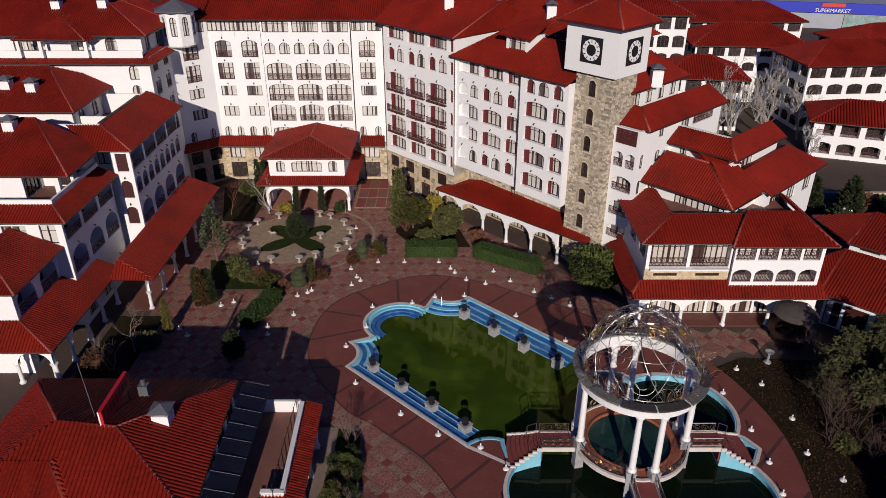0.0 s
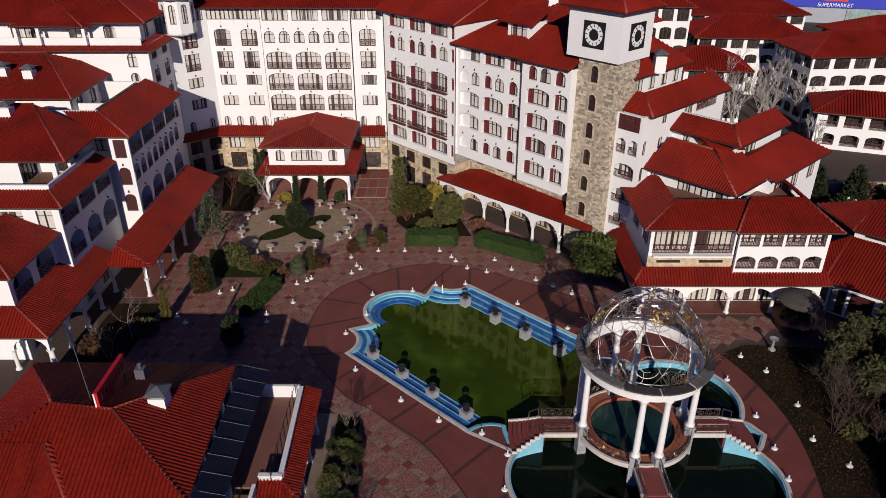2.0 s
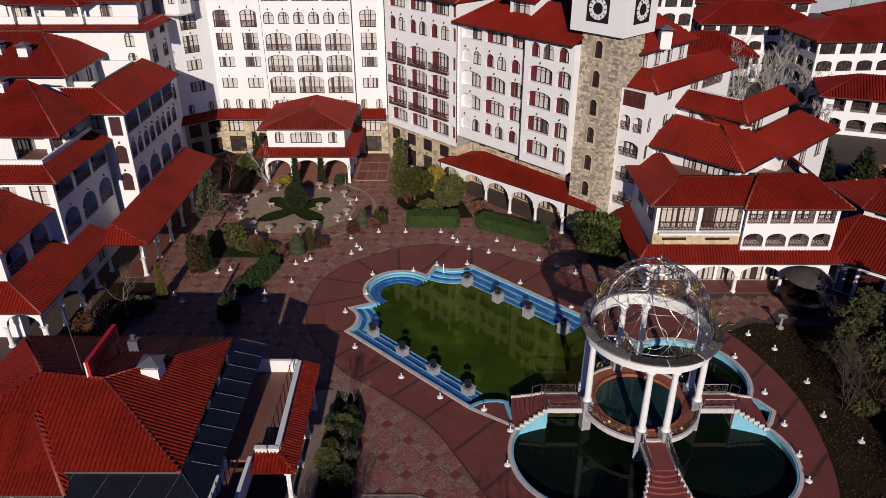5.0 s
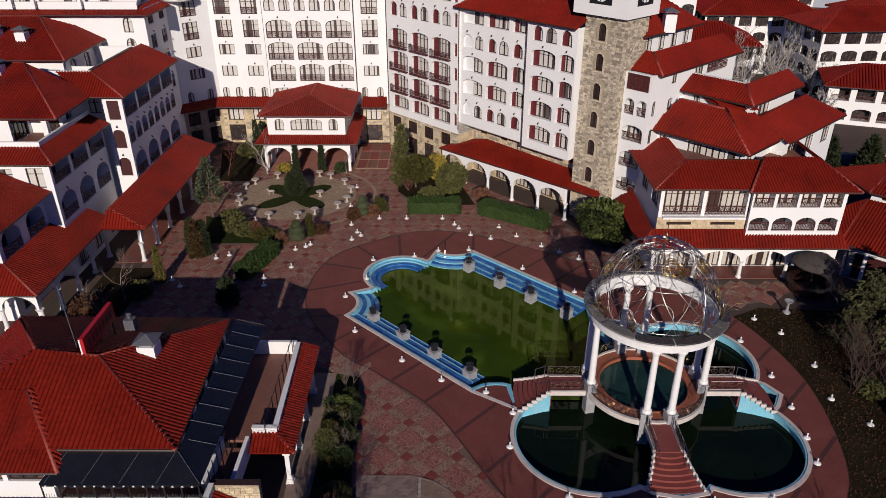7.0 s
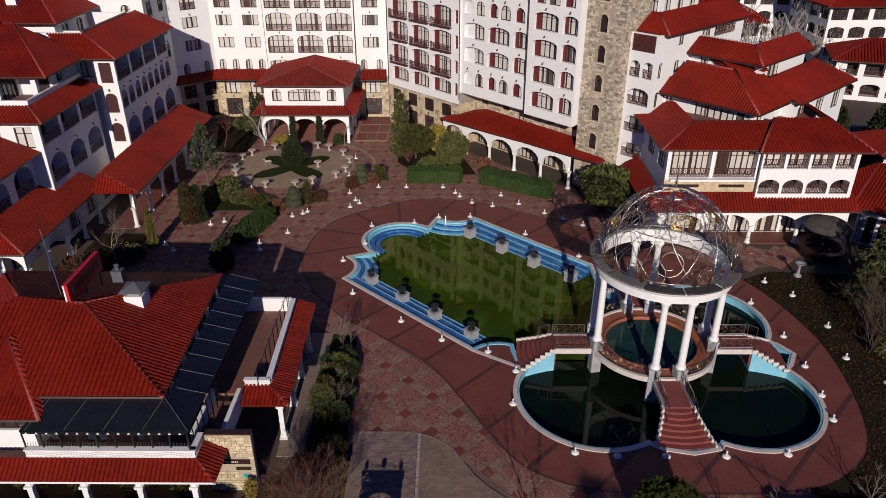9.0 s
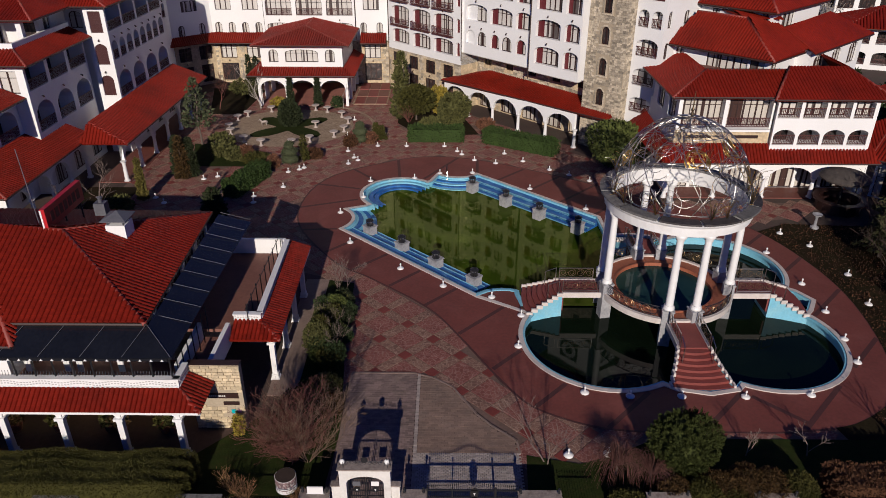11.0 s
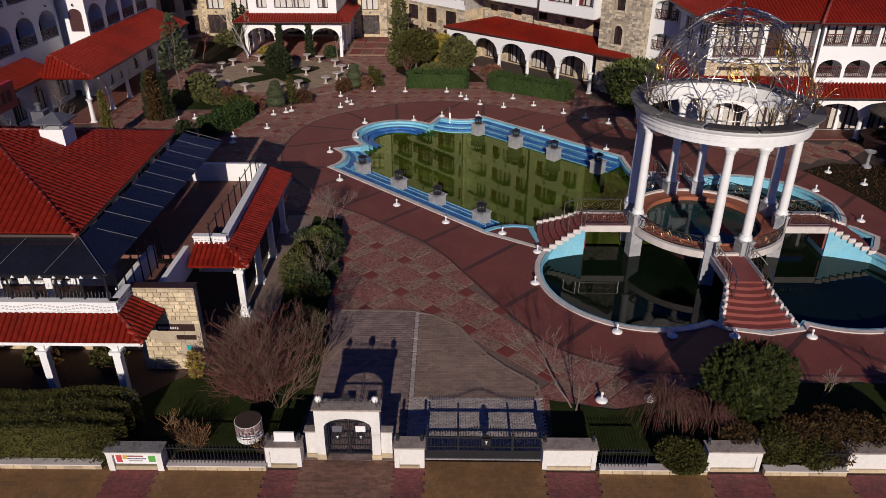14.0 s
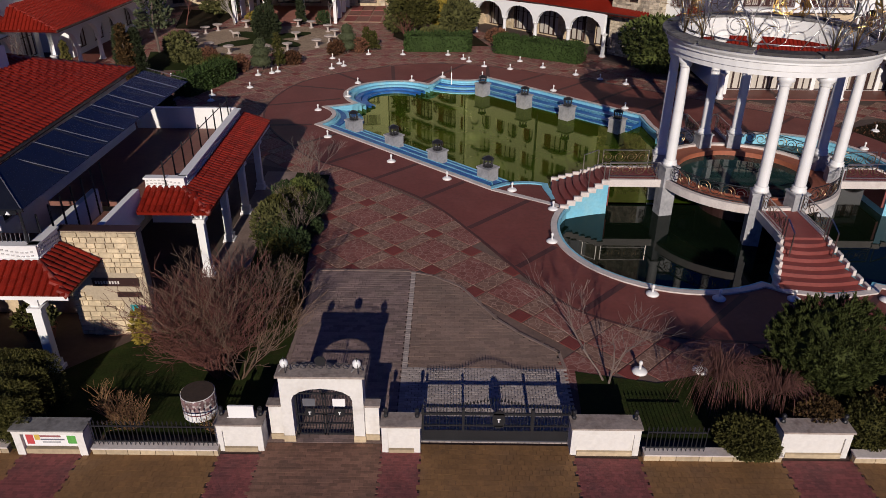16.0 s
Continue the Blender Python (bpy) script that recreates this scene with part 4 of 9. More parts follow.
part("parapet", Geo().box(0, 0.2, 0, 14.5, 18.6, 19.25, Matrix.Translation((*wp(38.4, -5.0), 0)) @ Matrix.Rotation(math.atan2(-NV.x, NV.y) + math.pi, 4, "Z")), WHITE, right)
rend(37.2, -5.0, -15.0, 17.8, 21.0, [(18.2, 20.9, cells(10, 4, 1.4, 18.9, 20.7, 0, "plain"))])
rw(36.6, 37.2, -5.0, 17.8, 21.0)
rslope((36.0, -3.4, 21.0), (38.1, -4.2, 21.0), (35.4, -7.5, 22.8), (34.5, -5.5, 22.8))
rslope((38.1, -4.2, 21.0), (38.1, -15.8, 21.0), (34.0, -13.0, 23.6), (34.0, -8.0, 23.6))
redge((36.0, -3.4, 21.0), (38.1, -4.2, 21.0), (38.1, -15.8, 21.0))
# middle block with the broad striped roof
rw(40.6, 50.7, -4.2, 5, 12.1, [(9.3, 12.0, [(1.0, 0.9, 10.4, 11.8, 0.4, "plain"), (6.0, 4.2, 9.6, 11.8, 0, "plain"), (9.0, 1.4, 9.6, 11.8, 0, "plain")])])
rend(50.7, -4.2, -12, 5, 12.1, [(9.3, 12.0, [(1.2, 1.4, 9.6, 11.8, 0, "plain")])])
rslope((40.7, -3.0, 12.0), (51.7, -3.0, 12.0), (46.8, -6.4, 14.8), (41.6, -6.4, 14.8))
rslope((51.7, -3.0, 12.0), (51.7, -9.4, 12.0), (49.0, -9.4, 14.0), (46.8, -6.4, 14.8))
rslope((46.8, -6.4, 14.8), (49.0, -9.4, 14.0), (46.0, -11, 15.2), (41.6, -9, 15.2))
caps(right, [(V3(wp(51.7, -3.0), 12.0), V3(wp(46.8, -6.4), 14.8)), (V3(wp(41.6, -6.4), 14.8), V3(wp(46.8, -6.4), 14.8))])
redge((40.7, -3.0, 12.0), (51.7, -3.0, 12.0), (51.7, -9.4, 12.0))
# second terrace roof above it
rw(40.6, 48.4, -8.2, 12, 15.5, [(13.6, 15.4, [(2.0, 0.8, 14.2, 15.0, 0, "plain"), (7.2, 0.8, 14.0, 15.2, 0, "plain")])])
rend(48.4, -8.2, -19, 12, 15.5, [(13.2, 15.4, [(3.6, 2.6, 13.5, 15.3, 0, "plain")])])
rslope((40.7, -7.4, 15.4), (49.2, -7.4, 15.4), (47.0, -9.6, 16.8), (40.7, -9.6, 16.8))
rslope((49.2, -7.4, 15.4), (49.2, -19.2, 15.4), (47.0, -19.2, 16.8), (47.0, -9.6, 16.8))
caps(right, [(V3(wp(49.2, -7.4), 15.4), V3(wp(47.0, -9.6), 16.8))])
redge((40.7, -7.4, 15.4), (49.2, -7.4, 15.4), (49.2, -19.2, 15.4))
rw(41, 47, -9.8, 15.5, 16.85)
# far end block
rend(52.0, -10.0, -23, 0, 12.0, [(8.8, 11.8, cells(13, 3, 2.2, 9.3, 11.4, 0.5, "plain"))])
rw(50.7, 52.0, -10.0, 0, 12.0)
rslope((49.3, -9.3, 13.9), (52.8, -9.3, 12.0), (52.8, -23.5, 12.0), (49.0, -20.5, 14.1))
rslope((49.3, -9.3, 13.9), (49.0, -20.5, 14.1), (46.0, -20.5, 12.4), (46.0, -12, 12.4))
redge((52.8, -9.3, 12.0), (52.8, -23.5, 12.0))
part("parapet", Geo().box(23.5, 31.5, 66.7, 66.9, 10.4, 11.1), FASCIA, right)
part("terrace_floor", Geo().box(23.5, 36.4, 66.9, 75, 10.0, 10.3), TERRACE, right, "brown tiled terrace floor")

# long low building at the end of the right wing
low = thing("low_pavilion", "low white pavilion with a red tiled roof and glazed doors", "building", at=(46, 64, 0))
a, b, c, d = (Vector(p) for p in ((38.5, 62.7, 3.9), (50.0, 51.8, 3.9), (54.6, 56.8, 6.5), (43.0, 67.6, 6.5)))
slope(low, [a, b, c, d])
slope(low, [a, d, Vector((38.6, 66.5, 5.6))])
gutter(low, [(a, b)])
caps(low, [(a, d)])
wall(low, (39.6, 63.3), (50.4, 53.1), 0, 3.9, [(0.05, 3.6, [(1.0, 1.5, 0.1, 2.9, 0, "draped"), (3.2, 2.2, 0.1, 2.9, 0, "shut"), (6.2, 2.6, 0.1, 2.9, 0, "draped"), (10.2, 2.6, 0.1, 2.9, 0, "draped"), (13.2, 2.0, 0.1, 2.9, 0, "draped")])])
part("stone_pier", Geo().box(-0.35, 0.35, -0.12, 0.1, 0, 3.6, pose(45.55, 57.7, 0, 0, 0, -43.4)), STONE, low)
# upper tier: white band under a second slope, and a hipped end
wall(low, (43.6, 68.0), (55.2, 57.2), 6.1, 7.2, [(6.4, 7.1, cells(15.8, 4, 2.0, 6.5, 6.85, 0, "dark"))])
a, b, c, d = (Vector(p) for p in ((43.0, 67.5, 7.2), (55.0, 56.3, 7.2), (58.6, 60.4, 9.0), (47.6, 71.4, 9.0)))
slope(low, [a, b, c, d])
slope(low, [a, d, Vector((42.4, 74.5, 7.2))])
caps(low, [(a, d), (d, c)])
gutter(low, [(a, b)])

# ---- restaurant house by the gate ----
rest = thing("restaurant_house", "low restaurant house with red tiled roof and dark canopies", "building", at=(-22, 37, 0))
a, b, c, d = (Vector(p) for p in ((-32.7, 31.5, 6.36), (-15.7, 31.5, 6.36), (-16.4, 45.5, 6.2), (-32.2, 45.5, 6.2)))
e, f = Vector((-26.2, 37.5, 9.05)), Vector((-21.9, 36.95, 9.05))
slope(rest, [a, b, f, e], course=0.36), slope(rest, [b, c, f], course=0.36), slope(rest, [c, d, e, f], course=0.36), slope(rest, [d, a, e], course=0.36)
caps(rest, [(a, e), (b, f), (c, f), (d, e), (e, f)])
gutter(rest, [(a, b), (b, c)])
wall(rest, (-32, 32.6), (-16.8, 32.6), 0, 6.3, [(3.3, 5.9, cells(15.2, 6, 2.0, 3.5, 5.6, 0, "draped"))])
wall(rest, (-16.8, 32.6), (-16.8, 45.2), 0, 6.3, [(3.3, 5.9, cells(12.6, 5, 2.0, 3.5, 5.6, 0, "dark"))])
wall(rest, (-16.8, 45.2), (-32, 45.2), 0, 6.2, [])
chimney((-19.65, 38.95, 8.0), 1.15, 0.65)
part("terrace_floor", Geo().box(-16.8, -11.5, 35.9, 45.4, 2.9, 3.1), TERRACE, rest)
part("terrace_parapet", Geo().box(-16.8, -11.5, 45.42, 45.66, 2.2, 4.2), WHITE_PAINT, rest)
part("terrace_parapet", Geo().box(-12.6, -11.0, 35.85, 36.05, 2.2, 4.14), WHITE_PAINT, rest)
a, b, c, d = (Vector(p) for p in ((-9.7, 34.55, 3.25), (-9.9, 46.1, 3.3), (-11.3, 46.0, 3.78), (-11.05, 35.8, 3.75)))
slope(rest, [a, b, c, d], 0.25, course=0.36, single=True), slope(rest, [Vector((-12.6, 34.55, 3.25)), a, d, Vector((-12.6, 35.8, 3.75))], 0.25, course=0.36, single=True)
caps(rest, [(a, d)], 0.1)
part("stone_wall", Geo().box(-13.75, -11.0, 30.9, 31.3, 0, 4.25), MORTAR, rest)
part("stone_cap", Geo().box(-13.78, -10.97, 30.87, 31.33, 4.25, 4.29), FASCIA, rest)
a, b, c, d = (Vector(p) for p in ((-36, 28.4, 3.15), (-12.4, 28.4, 3.15), (-13.66, 29.47, 3.85), (-36, 29.47, 3.85)))
slope(rest, [a, b, c, d], 0.25, course=0.36), slope(rest, [b, Vector((-12.4, 30.85, 3.15)), Vector((-13.66, 30.85, 3.85)), c], 0.25, course=0.36, single=True)
caps(rest, [(b, c)], 0.1)
part("terrace_parapet", Geo().box(-22.9, -13.66, 29.48, 29.75, 3.0, 4.36), WHITE_PAINT, rest)
part("terrace_floor", Geo().box(-36, -13.7, 29.76, 32.6, 3.0, 3.3), TERRACE, rest, "brown tiled terrace floor")
part("canopy", Geo().prism([(-22.9, 29.58), (-13.8, 29.58), (-13.8, 29.63), (-22.9, 29.63)], 5.56, 5.66), DARK_CANOPY, rest)
g = Geo()
g.face((-22.9, 29.58, 5.66), (-13.8, 29.58, 5.66), (-15.6, 31.5, 6.28), (-22.3, 31.5, 6.28))
g.face((-13.8, 29.58, 5.66), (-13.7, 45.3, 5.62), (-15.9, 45.4, 6.15), (-15.6, 31.5, 6.28))
part("canopy", g, DARK_CANOPY, rest)

# projecting roof at the front corner
a, b, c, d = (Vector(q) for q in ((-36, 30.15, 5.85), (-22.05, 30.15, 5.85), (-25.6, 34.8, 8.05), (-36, 34.8, 8.05)))
slope(rest, [a, b, c, d], 0.25, course=0.36), slope(rest, [b, Vector((-22.3, 32.1, 5.95)), Vector((-25.1, 35.3, 8.05)), c], 0.25, course=0.36)
caps(rest, [(b, c)])
gutter(rest, [(a, b)])
wall(rest, (-36, 30.7), (-22.95, 30.7), 3.2, 5.95, [(4.6, 5.8, cells(13.0, 5, 2.3, 4.7, 5.7, 0, "dark"))])
wall(rest, (-22.95, 30.7), (-22.95, 32.6), 3.2, 5.95, [])
# moulded wave pattern and rims on the white parapets
def parapet_ornament(p0, p1, z0, z1):
    """Rims and a wavy row of raised studs on a parapet, seen from outside from p0 to p1."""
    P_, Q_ = Vector((*p0, 0)), Vector((*p1, 0))
    e_ = (Q_ - P_).normalized()
    m_ = Matrix((e_.to_tuple() + (0,), (-e_.y, e_.x, 0, 0), (0, 0, 1, 0), (*P_, 1))).transposed()
    ln_ = (Q_ - P_).length
    part("parapet_cap", Geo().box(-0.04, ln_ + 0.04, -0.06, 0.3, z1, z1 + 0.07, m_), WHITE_PAINT, rest)
    part("parapet_rim", Geo().box(0, ln_, -0.035, 0.0, z0, z0 + 0.07, m_), WHITE_PAINT, rest)
    studs = Geo()
    for i_ in range(int(ln_ / 0.16)):
        u_ = 0.1 + 0.16 * i_
        zc = (z0 + z1) / 2 + 0.05 + 0.06 * math.sin(u_ * 3.4)
        for dz_ in (-0.1, 0.04):
            studs.box(u_ - 0.045, u_ + 0.045, -0.02, 0.0, zc + dz_ - 0.025, zc + dz_ + 0.025, m_)
    tagged(part("studs", studs, MARBLE_DUST, rest), kind="stuff")


MARBLE_DUST = mat("grey_stucco", (0.42, 0.41, 0.4), 0.8, 0.15, 0.4, 14, 0.2)
parapet_ornament((-22.9, 29.48), (-13.66, 29.48), 3.9, 4.36)
parapet_ornament((-13.66, 29.56), (-13.66, 30.85), 3.9, 4.36)
parapet_ornament((-12.6, 35.84), (-11.02, 35.84), 3.78, 4.14)
parapet_ornament((-11.0, 36.1), (-11.25, 45.4), 3.78, 4.14)
for i in range(60):
    x = -22.8 + i * 0.15
    part("baluster", Geo().tube([(x, 29.72, 4.4), (x + 0.03, 29.72, 4.75)], 0.012, 4), LEAD, rest)
# glazing bars of the canopies
for i in range(4):
    x = -22.6 + i * 2.1
    part("canopy_bar", Geo().tube([(x, 29.6, 5.69), (x + 0.6, 31.45, 6.31)], 0.018, 4), LEAD, rest)
for i in range(9):
    y = 32.6 + i * 1.6
    part("canopy_bar", Geo().tube([(-15.75, y, 6.28), (-13.78, y + 0.1, 5.69)], 0.018, 4), LEAD, rest)
part("canopy_bar", Geo().tube([(-15.6, 31.5, 6.32), (-13.85, 29.6, 5.7)], 0.018, 4), LEAD, rest)
# scalloped edge of the front canopy, with pale tips
for i in range(16):
    x = -22.8 + i * 0.55
    part("scallop", Geo().prism([(x, 29.54), (x + 0.55, 29.54), (x + 0.55, 29.57), (x, 29.57)], 5.48, 5.64), DARK_CANOPY, rest)
    tip = Geo()
    tip.v = [(x + 0.2, 29.5, 5.5), (x + 0.36, 29.5, 5.5), (x + 0.28, 29.5, 5.62), (x + 0.2, 29.53, 5.5), (x + 0.36, 29.53, 5.5), (x + 0.28, 29.53, 5.62)]
    tip.f = [(0, 1, 2), (5, 4, 3), (0, 3, 4, 1), (1, 4, 5, 2), (2, 5, 3, 0)]
    part("scallop_tip", tip, WHITE_PAINT, rest)
for i in range(10):
    x = -22.9 + i * 0.99
    part("post", Geo().tube([(x, 29.68, 4.3), (x, 29.68, 5.62)], 0.045, 6), IRON, rest)
for i in range(7):
    y = 30.4 + i * 0.8
    part("post", Geo().tube([(-13.95, y, 3.2), (-13.95, y, 5.1)], 0.035, 6), IRON, rest)
for x in (-22.5, -20.4, -19.7, -17.5):
    part("curtain", Geo().box(x - 0.16, x + 0.16, 31.5, 31.56, 3.3, 5.9), WHITE_PAINT, rest, "white gathered curtain")
part("terrace_rail", Geo().tube([(-11.75, 35.5, 4.75), (-11.75, 45.2, 4.75)], 0.025, 5), IRON, rest)
part("terrace_edge", Geo().prism([(-11.25, 36.06), (-11.01, 36.06), (-11.26, 45.4), (-11.5, 45.4)], 2.7, 4.14), WHITE_PAINT, rest)
for i in range(9):
    y = 35.8 + i * 1.15
    part("post", Geo().tube([(-11.75, y, 3.0), (-11.75, y, 4.95)], 0.035, 6), IRON, rest)
part("stair_parapet", Geo().box(-14.6, -14.35, 31.4, 35.4, 2.6, 3.9), WHITE, rest)
part("stair_parapet", Geo().box(-12.95, -12.7, 31.4, 35.4, 2.6, 3.9), WHITE, rest)
part("stair_floor", Geo().box(-14.35, -12.95, 31.4, 35.4, 2.6, 2.9), TERRACE, rest)
part("wall_plaque", Geo().box(-12.9, -11.25, 30.830, 30.890, 2.1, 2.42), FRAME, rest, "dark brown name plaque with worn lettering")
part("wall_plaque", Geo().box(-12.1, -11.25, 30.830, 30.890, 1.65, 1.85), FRAME, rest, "small dark brown plaque")
for i in range(9):
    part("letter_bar", Geo().box(-12.8 + i * 0.1, -12.74 + i * 0.1, 30.825, 30.830, 2.2, 2.32), SOFFIT, rest)
part("poster", Geo().box(-11.75, -11.5, 30.860, 30.890, 1.05, 1.3), mat("turquoise_print", (0.02, 0.35, 0.4), 0.5, 0.2, 0.3, 9, 0.0), rest, "small turquoise poster")
part("poster", Geo().box(-11.42, -11.2, 30.860, 30.890, 1.08, 1.28), mat("mauve_print", (0.4, 0.2, 0.4), 0.5, 0.2, 0.3, 9, 0.0), rest, "small mauve poster")
part("parapet_base", Geo().box(-13.86, -13.66, 29.76, 30.88, 3.0, 4.36), WHITE_PAINT, rest)


CLAY = mat("terracotta_pot", (0.24, 0.09, 0.045), 0.7, 0.2, 0.4, 12, 0.2)
POTS = []


def bracket_column(x, y, h, ang=0):
    """A square white column with a moulded head and side brackets."""
    m = pose(x, y, 0, 0, 0, ang)
    g_ = Geo().box(-0.26, 0.26, -0.26, 0.26, 0, 0.14, m).box(-0.2, 0.2, -0.2, 0.2, 0.14, 0.4, m).box(-0.15, 0.15, -0.15, 0.15, 0.4, h - 0.65, m)
    g_.box(-0.24, 0.24, -0.24, 0.24, h - 0.65, h - 0.5, m).box(-0.13, 0.13, -0.13, 0.13, h - 0.5, h, m)
    part("column", g_, WHITE_PAINT, rest, "white painted column with brackets")
    for sg in (-1, 1):
        b_ = Geo()
        b_.v = [tuple(m @ Vector(q)) for q in ((sg * 0.13, -0.05, h - 0.5), (sg * 0.75, -0.05, h), (sg * 0.13, -0.05, h), (sg * 0.13, 0.05, h - 0.5), (sg * 0.75, 0.05, h), (sg * 0.13, 0.05, h))]
        b_.f = [(0, 1, 2), (5, 4, 3), (0, 3, 4, 1), (1, 4, 5, 2), (2, 5, 3, 0)]
        part("bracket", b_, WHITE_PAINT, rest)


for x in (-13.7, -16.7, -19.7, -22.7, -25.7, -28.7):
    bracket_column(x, 28.75, 3.12)
for y in (35.3, 38.5, 41.5, 44.6):
    bracket_column(-10.4, y, 3.2, 90)
for i, x in enumerate((-28.0, -24.4, -23.6, -21.2, -18.4, -17.8, -15.4, -14.9)):
    pot = thing("potted_plant", "leafy plant in a round terracotta pot under the terrace eave", "plant", "potted plants", at=(x, 30.6, 0))
    part("pot", Geo().lathe([(0.0, 0.0), (0.24, 0.0), (0.38, 0.5), (0.42, 0.52), (0.42, 0.6), (0.34, 0.6), (0.0, 0.55)], 14), CLAY, pot)
    POTS.append(pot)
part("back_wall", Geo().box(-30, -14, 32.3, 32.55, 0, 3.1), STONE, rest)
part("side_wall", Geo().box(-15.2, -14.9, 35.4, 45.2, 0, 2.88), STONE, rest)
part("eave_board", Geo().box(-30, -12.4, 28.4, 28.48, 3.02, 3.16), WHITE_PAINT, rest)
part("eave_board", Geo().box(-10.0, -9.92, 34.7, 46.0, 3.05, 3.16), WHITE_PAINT, rest)

rs_ = thing("roof_sign", "long bright red sign board on the restaurant roof", "sign", at=(-22.85, 37.0, 8.75))
part("board", Geo().box(-0.14, 0.14, 0, 4.4, 0.25, 1.55), RED_PAINT, rs_)
part("light_strip", Geo().box(-0.15, -0.05, -0.03, 0.0, 0.3, 1.5), WHITE_PAINT, rs_)
for y in (0.3, 2.2, 4.1):
    part("post", Geo().tube([(0, y, -1.2), (0, y, 0.3)], 0.05, 6), IRON, rs_)
for i in range(7):
    part("letter_bar", Geo().box(0.14, 0.16, 0.5 + i * 0.52, 0.85 + i * 0.52, 0.6, 1.2), SHUTTER, rs_)
ac = thing("rooftop_unit", "grey air handling unit on the restaurant roof", "air conditioner", at=(-22.2, 42.2, 7.45))
part("casing", Geo().box(-0.35, 0.35, -0.3, 0.3, 0, 1.0), LEAD, ac)
part("duct", Geo().lathe([(0.12, 0.9), (0.12, 1.3), (0.2, 1.35), (0.0, 1.45)], 10, (0, 0, 0)), LEAD, ac)
ma = thing("antenna_mast", "thin metal antenna mast on the restaurant roof", "antenna", at=(-23.8, 38.0, 8.45))
part("mast", Geo().tube([(0, 0, 0), (-0.3, 0.2, 5.0)], 0.025, 5), LEAD, ma)

for t in (hotel, porch, arc, tower, left, la, lb, right, low, rest):
    kid_at(t)


# ---- pool outline ----
from mathutils.geometry import delaunay_2d_cdt

U, VV = Vector((-0.72, 0.694)), Vector((0.694, 0.72))
C = Vector((15.1, 44.3))


def pp(a, b):
    q = C + U * a + VV * b
    return (q.x, q.y)


def arc_pts(cx, cy, r, a0, a1, n=14):
    return [(cx + r * math.cos(radians(a0 + (a1 - a0) * i / n)), cy + r * math.sin(radians(a0 + (a1 - a0) * i / n))) for i in range(n + 1)]


def pool_arc(ca, cb, r, a0, a1, n=12):
    return [pp(a, b) for a, b in arc_pts(ca, cb, r, a0, a1, n)]


EDGE = ([(2.3, 45.2), (2.75, 45.5), (3.3, 45.68), (3.9, 45.75), (4.5, 45.7), (5.0, 45.5), (5.0, 45.0), (5.3, 43.4), (5.75, 42.6)] + arc_pts(10.2, 39.6, 5.3, 146, 300, 24) + [(13.6, 34.5), (15.4, 34.1), (17.1, 34.5)]
        + arc_pts(20.2, 39.6, 5.3, 240, 394, 24) + [(25.2, 43.2), (25.9, 44.4), (25.2, 45.6)] + arc_pts(20.2, 49.0, 5.3, -34, 120, 24)
        + [(16.9, 54.3), (15.0, 54.7), (13.4, 54.4), (13.2, 56.0), pp(11.0, 8.6), pp(25.3, 8.6)] + pool_arc(28.0, 8.6, 2.8, 180, 270, 8)[1:] + [pp(27.3, 4.2)]
        + pool_arc(27.3, 0, 3.6, 90, -90, 16) + [pp(27.3, -4.2)] + pool_arc(28.0, -8.6, 2.8, 90, 180, 8) + [pp(9.9, -8.6)])


def offset(loop, d):
    """The closed anticlockwise loop moved outwards by d."""
    out, n = [], len(loop)
    for i in range(n):
        p, a, b = Vector(loop[i]), Vector(loop[i - 1]), Vector(loop[(i + 1) % n])
        t0, t1 = (p - a).normalized(), (b - p).normalized()
        n0, n1 = Vector((t0.y, -t0.x)), Vector((t1.y, -t1.x))
        m = (n0 + n1)
        m = m / max(0.5, m.length_squared / 2) if m.length > 1e-5 else n0
        out.append(tuple(p + m * d))
    return out


def inside(p, loop):
    x, y = p
    hit = False
    for i in range(len(loop)):
        (x0, y0), (x1, y1) = loop[i - 1], loop[i]
        if (y0 > y) != (y1 > y) and x < (x1 - x0) * (y - y0) / (y1 - y0) + x0:
            hit = not hit
    return hit


def fill(loops, z):
    """A flat sheet bounded by the first loop, with the others as holes."""
    vs, es = [], []
    for lp in loops:
        n = len(vs)
        vs += [Vector(p) for p in lp]
        es += [(n + i, n + (i + 1) % len(lp)) for i in range(len(lp))]
    ov, _, of, _, _, _ = delaunay_2d_cdt(vs, es, [], 0, 1e-5)
    keep = []
    for f in of:
        c = (sum(ov[k].x for k in f) / len(f), sum(ov[k].y for k in f) / len(f))
        if inside(c, loops[0]) and not any(inside(c, h) for h in loops[1:]):
            keep.append(tuple(f))
    return mesh_of("sheet", [(p.x, p.y, z) for p in ov], keep)


def sheet(name, loops, z, material):
    me = fill(loops, z)
    me.name = name
    me.materials.append(material)
    return me


def band(geo, inner, outer, z0, z1, closed=True):
    """A flat-topped band between two loops of as many points."""
    n = len(inner)
    for i in range(n if closed else n - 1):
        j = (i + 1) % n
        a, b, c, d = inner[i], inner[j], outer[j], outer[i]
        geo.face((*d, z1), (*c, z1), (*b, z1), (*a, z1))
        geo.face((*d, z0), (*c, z0), (*c, z1), (*d, z1))
        geo.face((*a, z1), (*b, z1), (*b, z0), (*a, z0))
    return geo


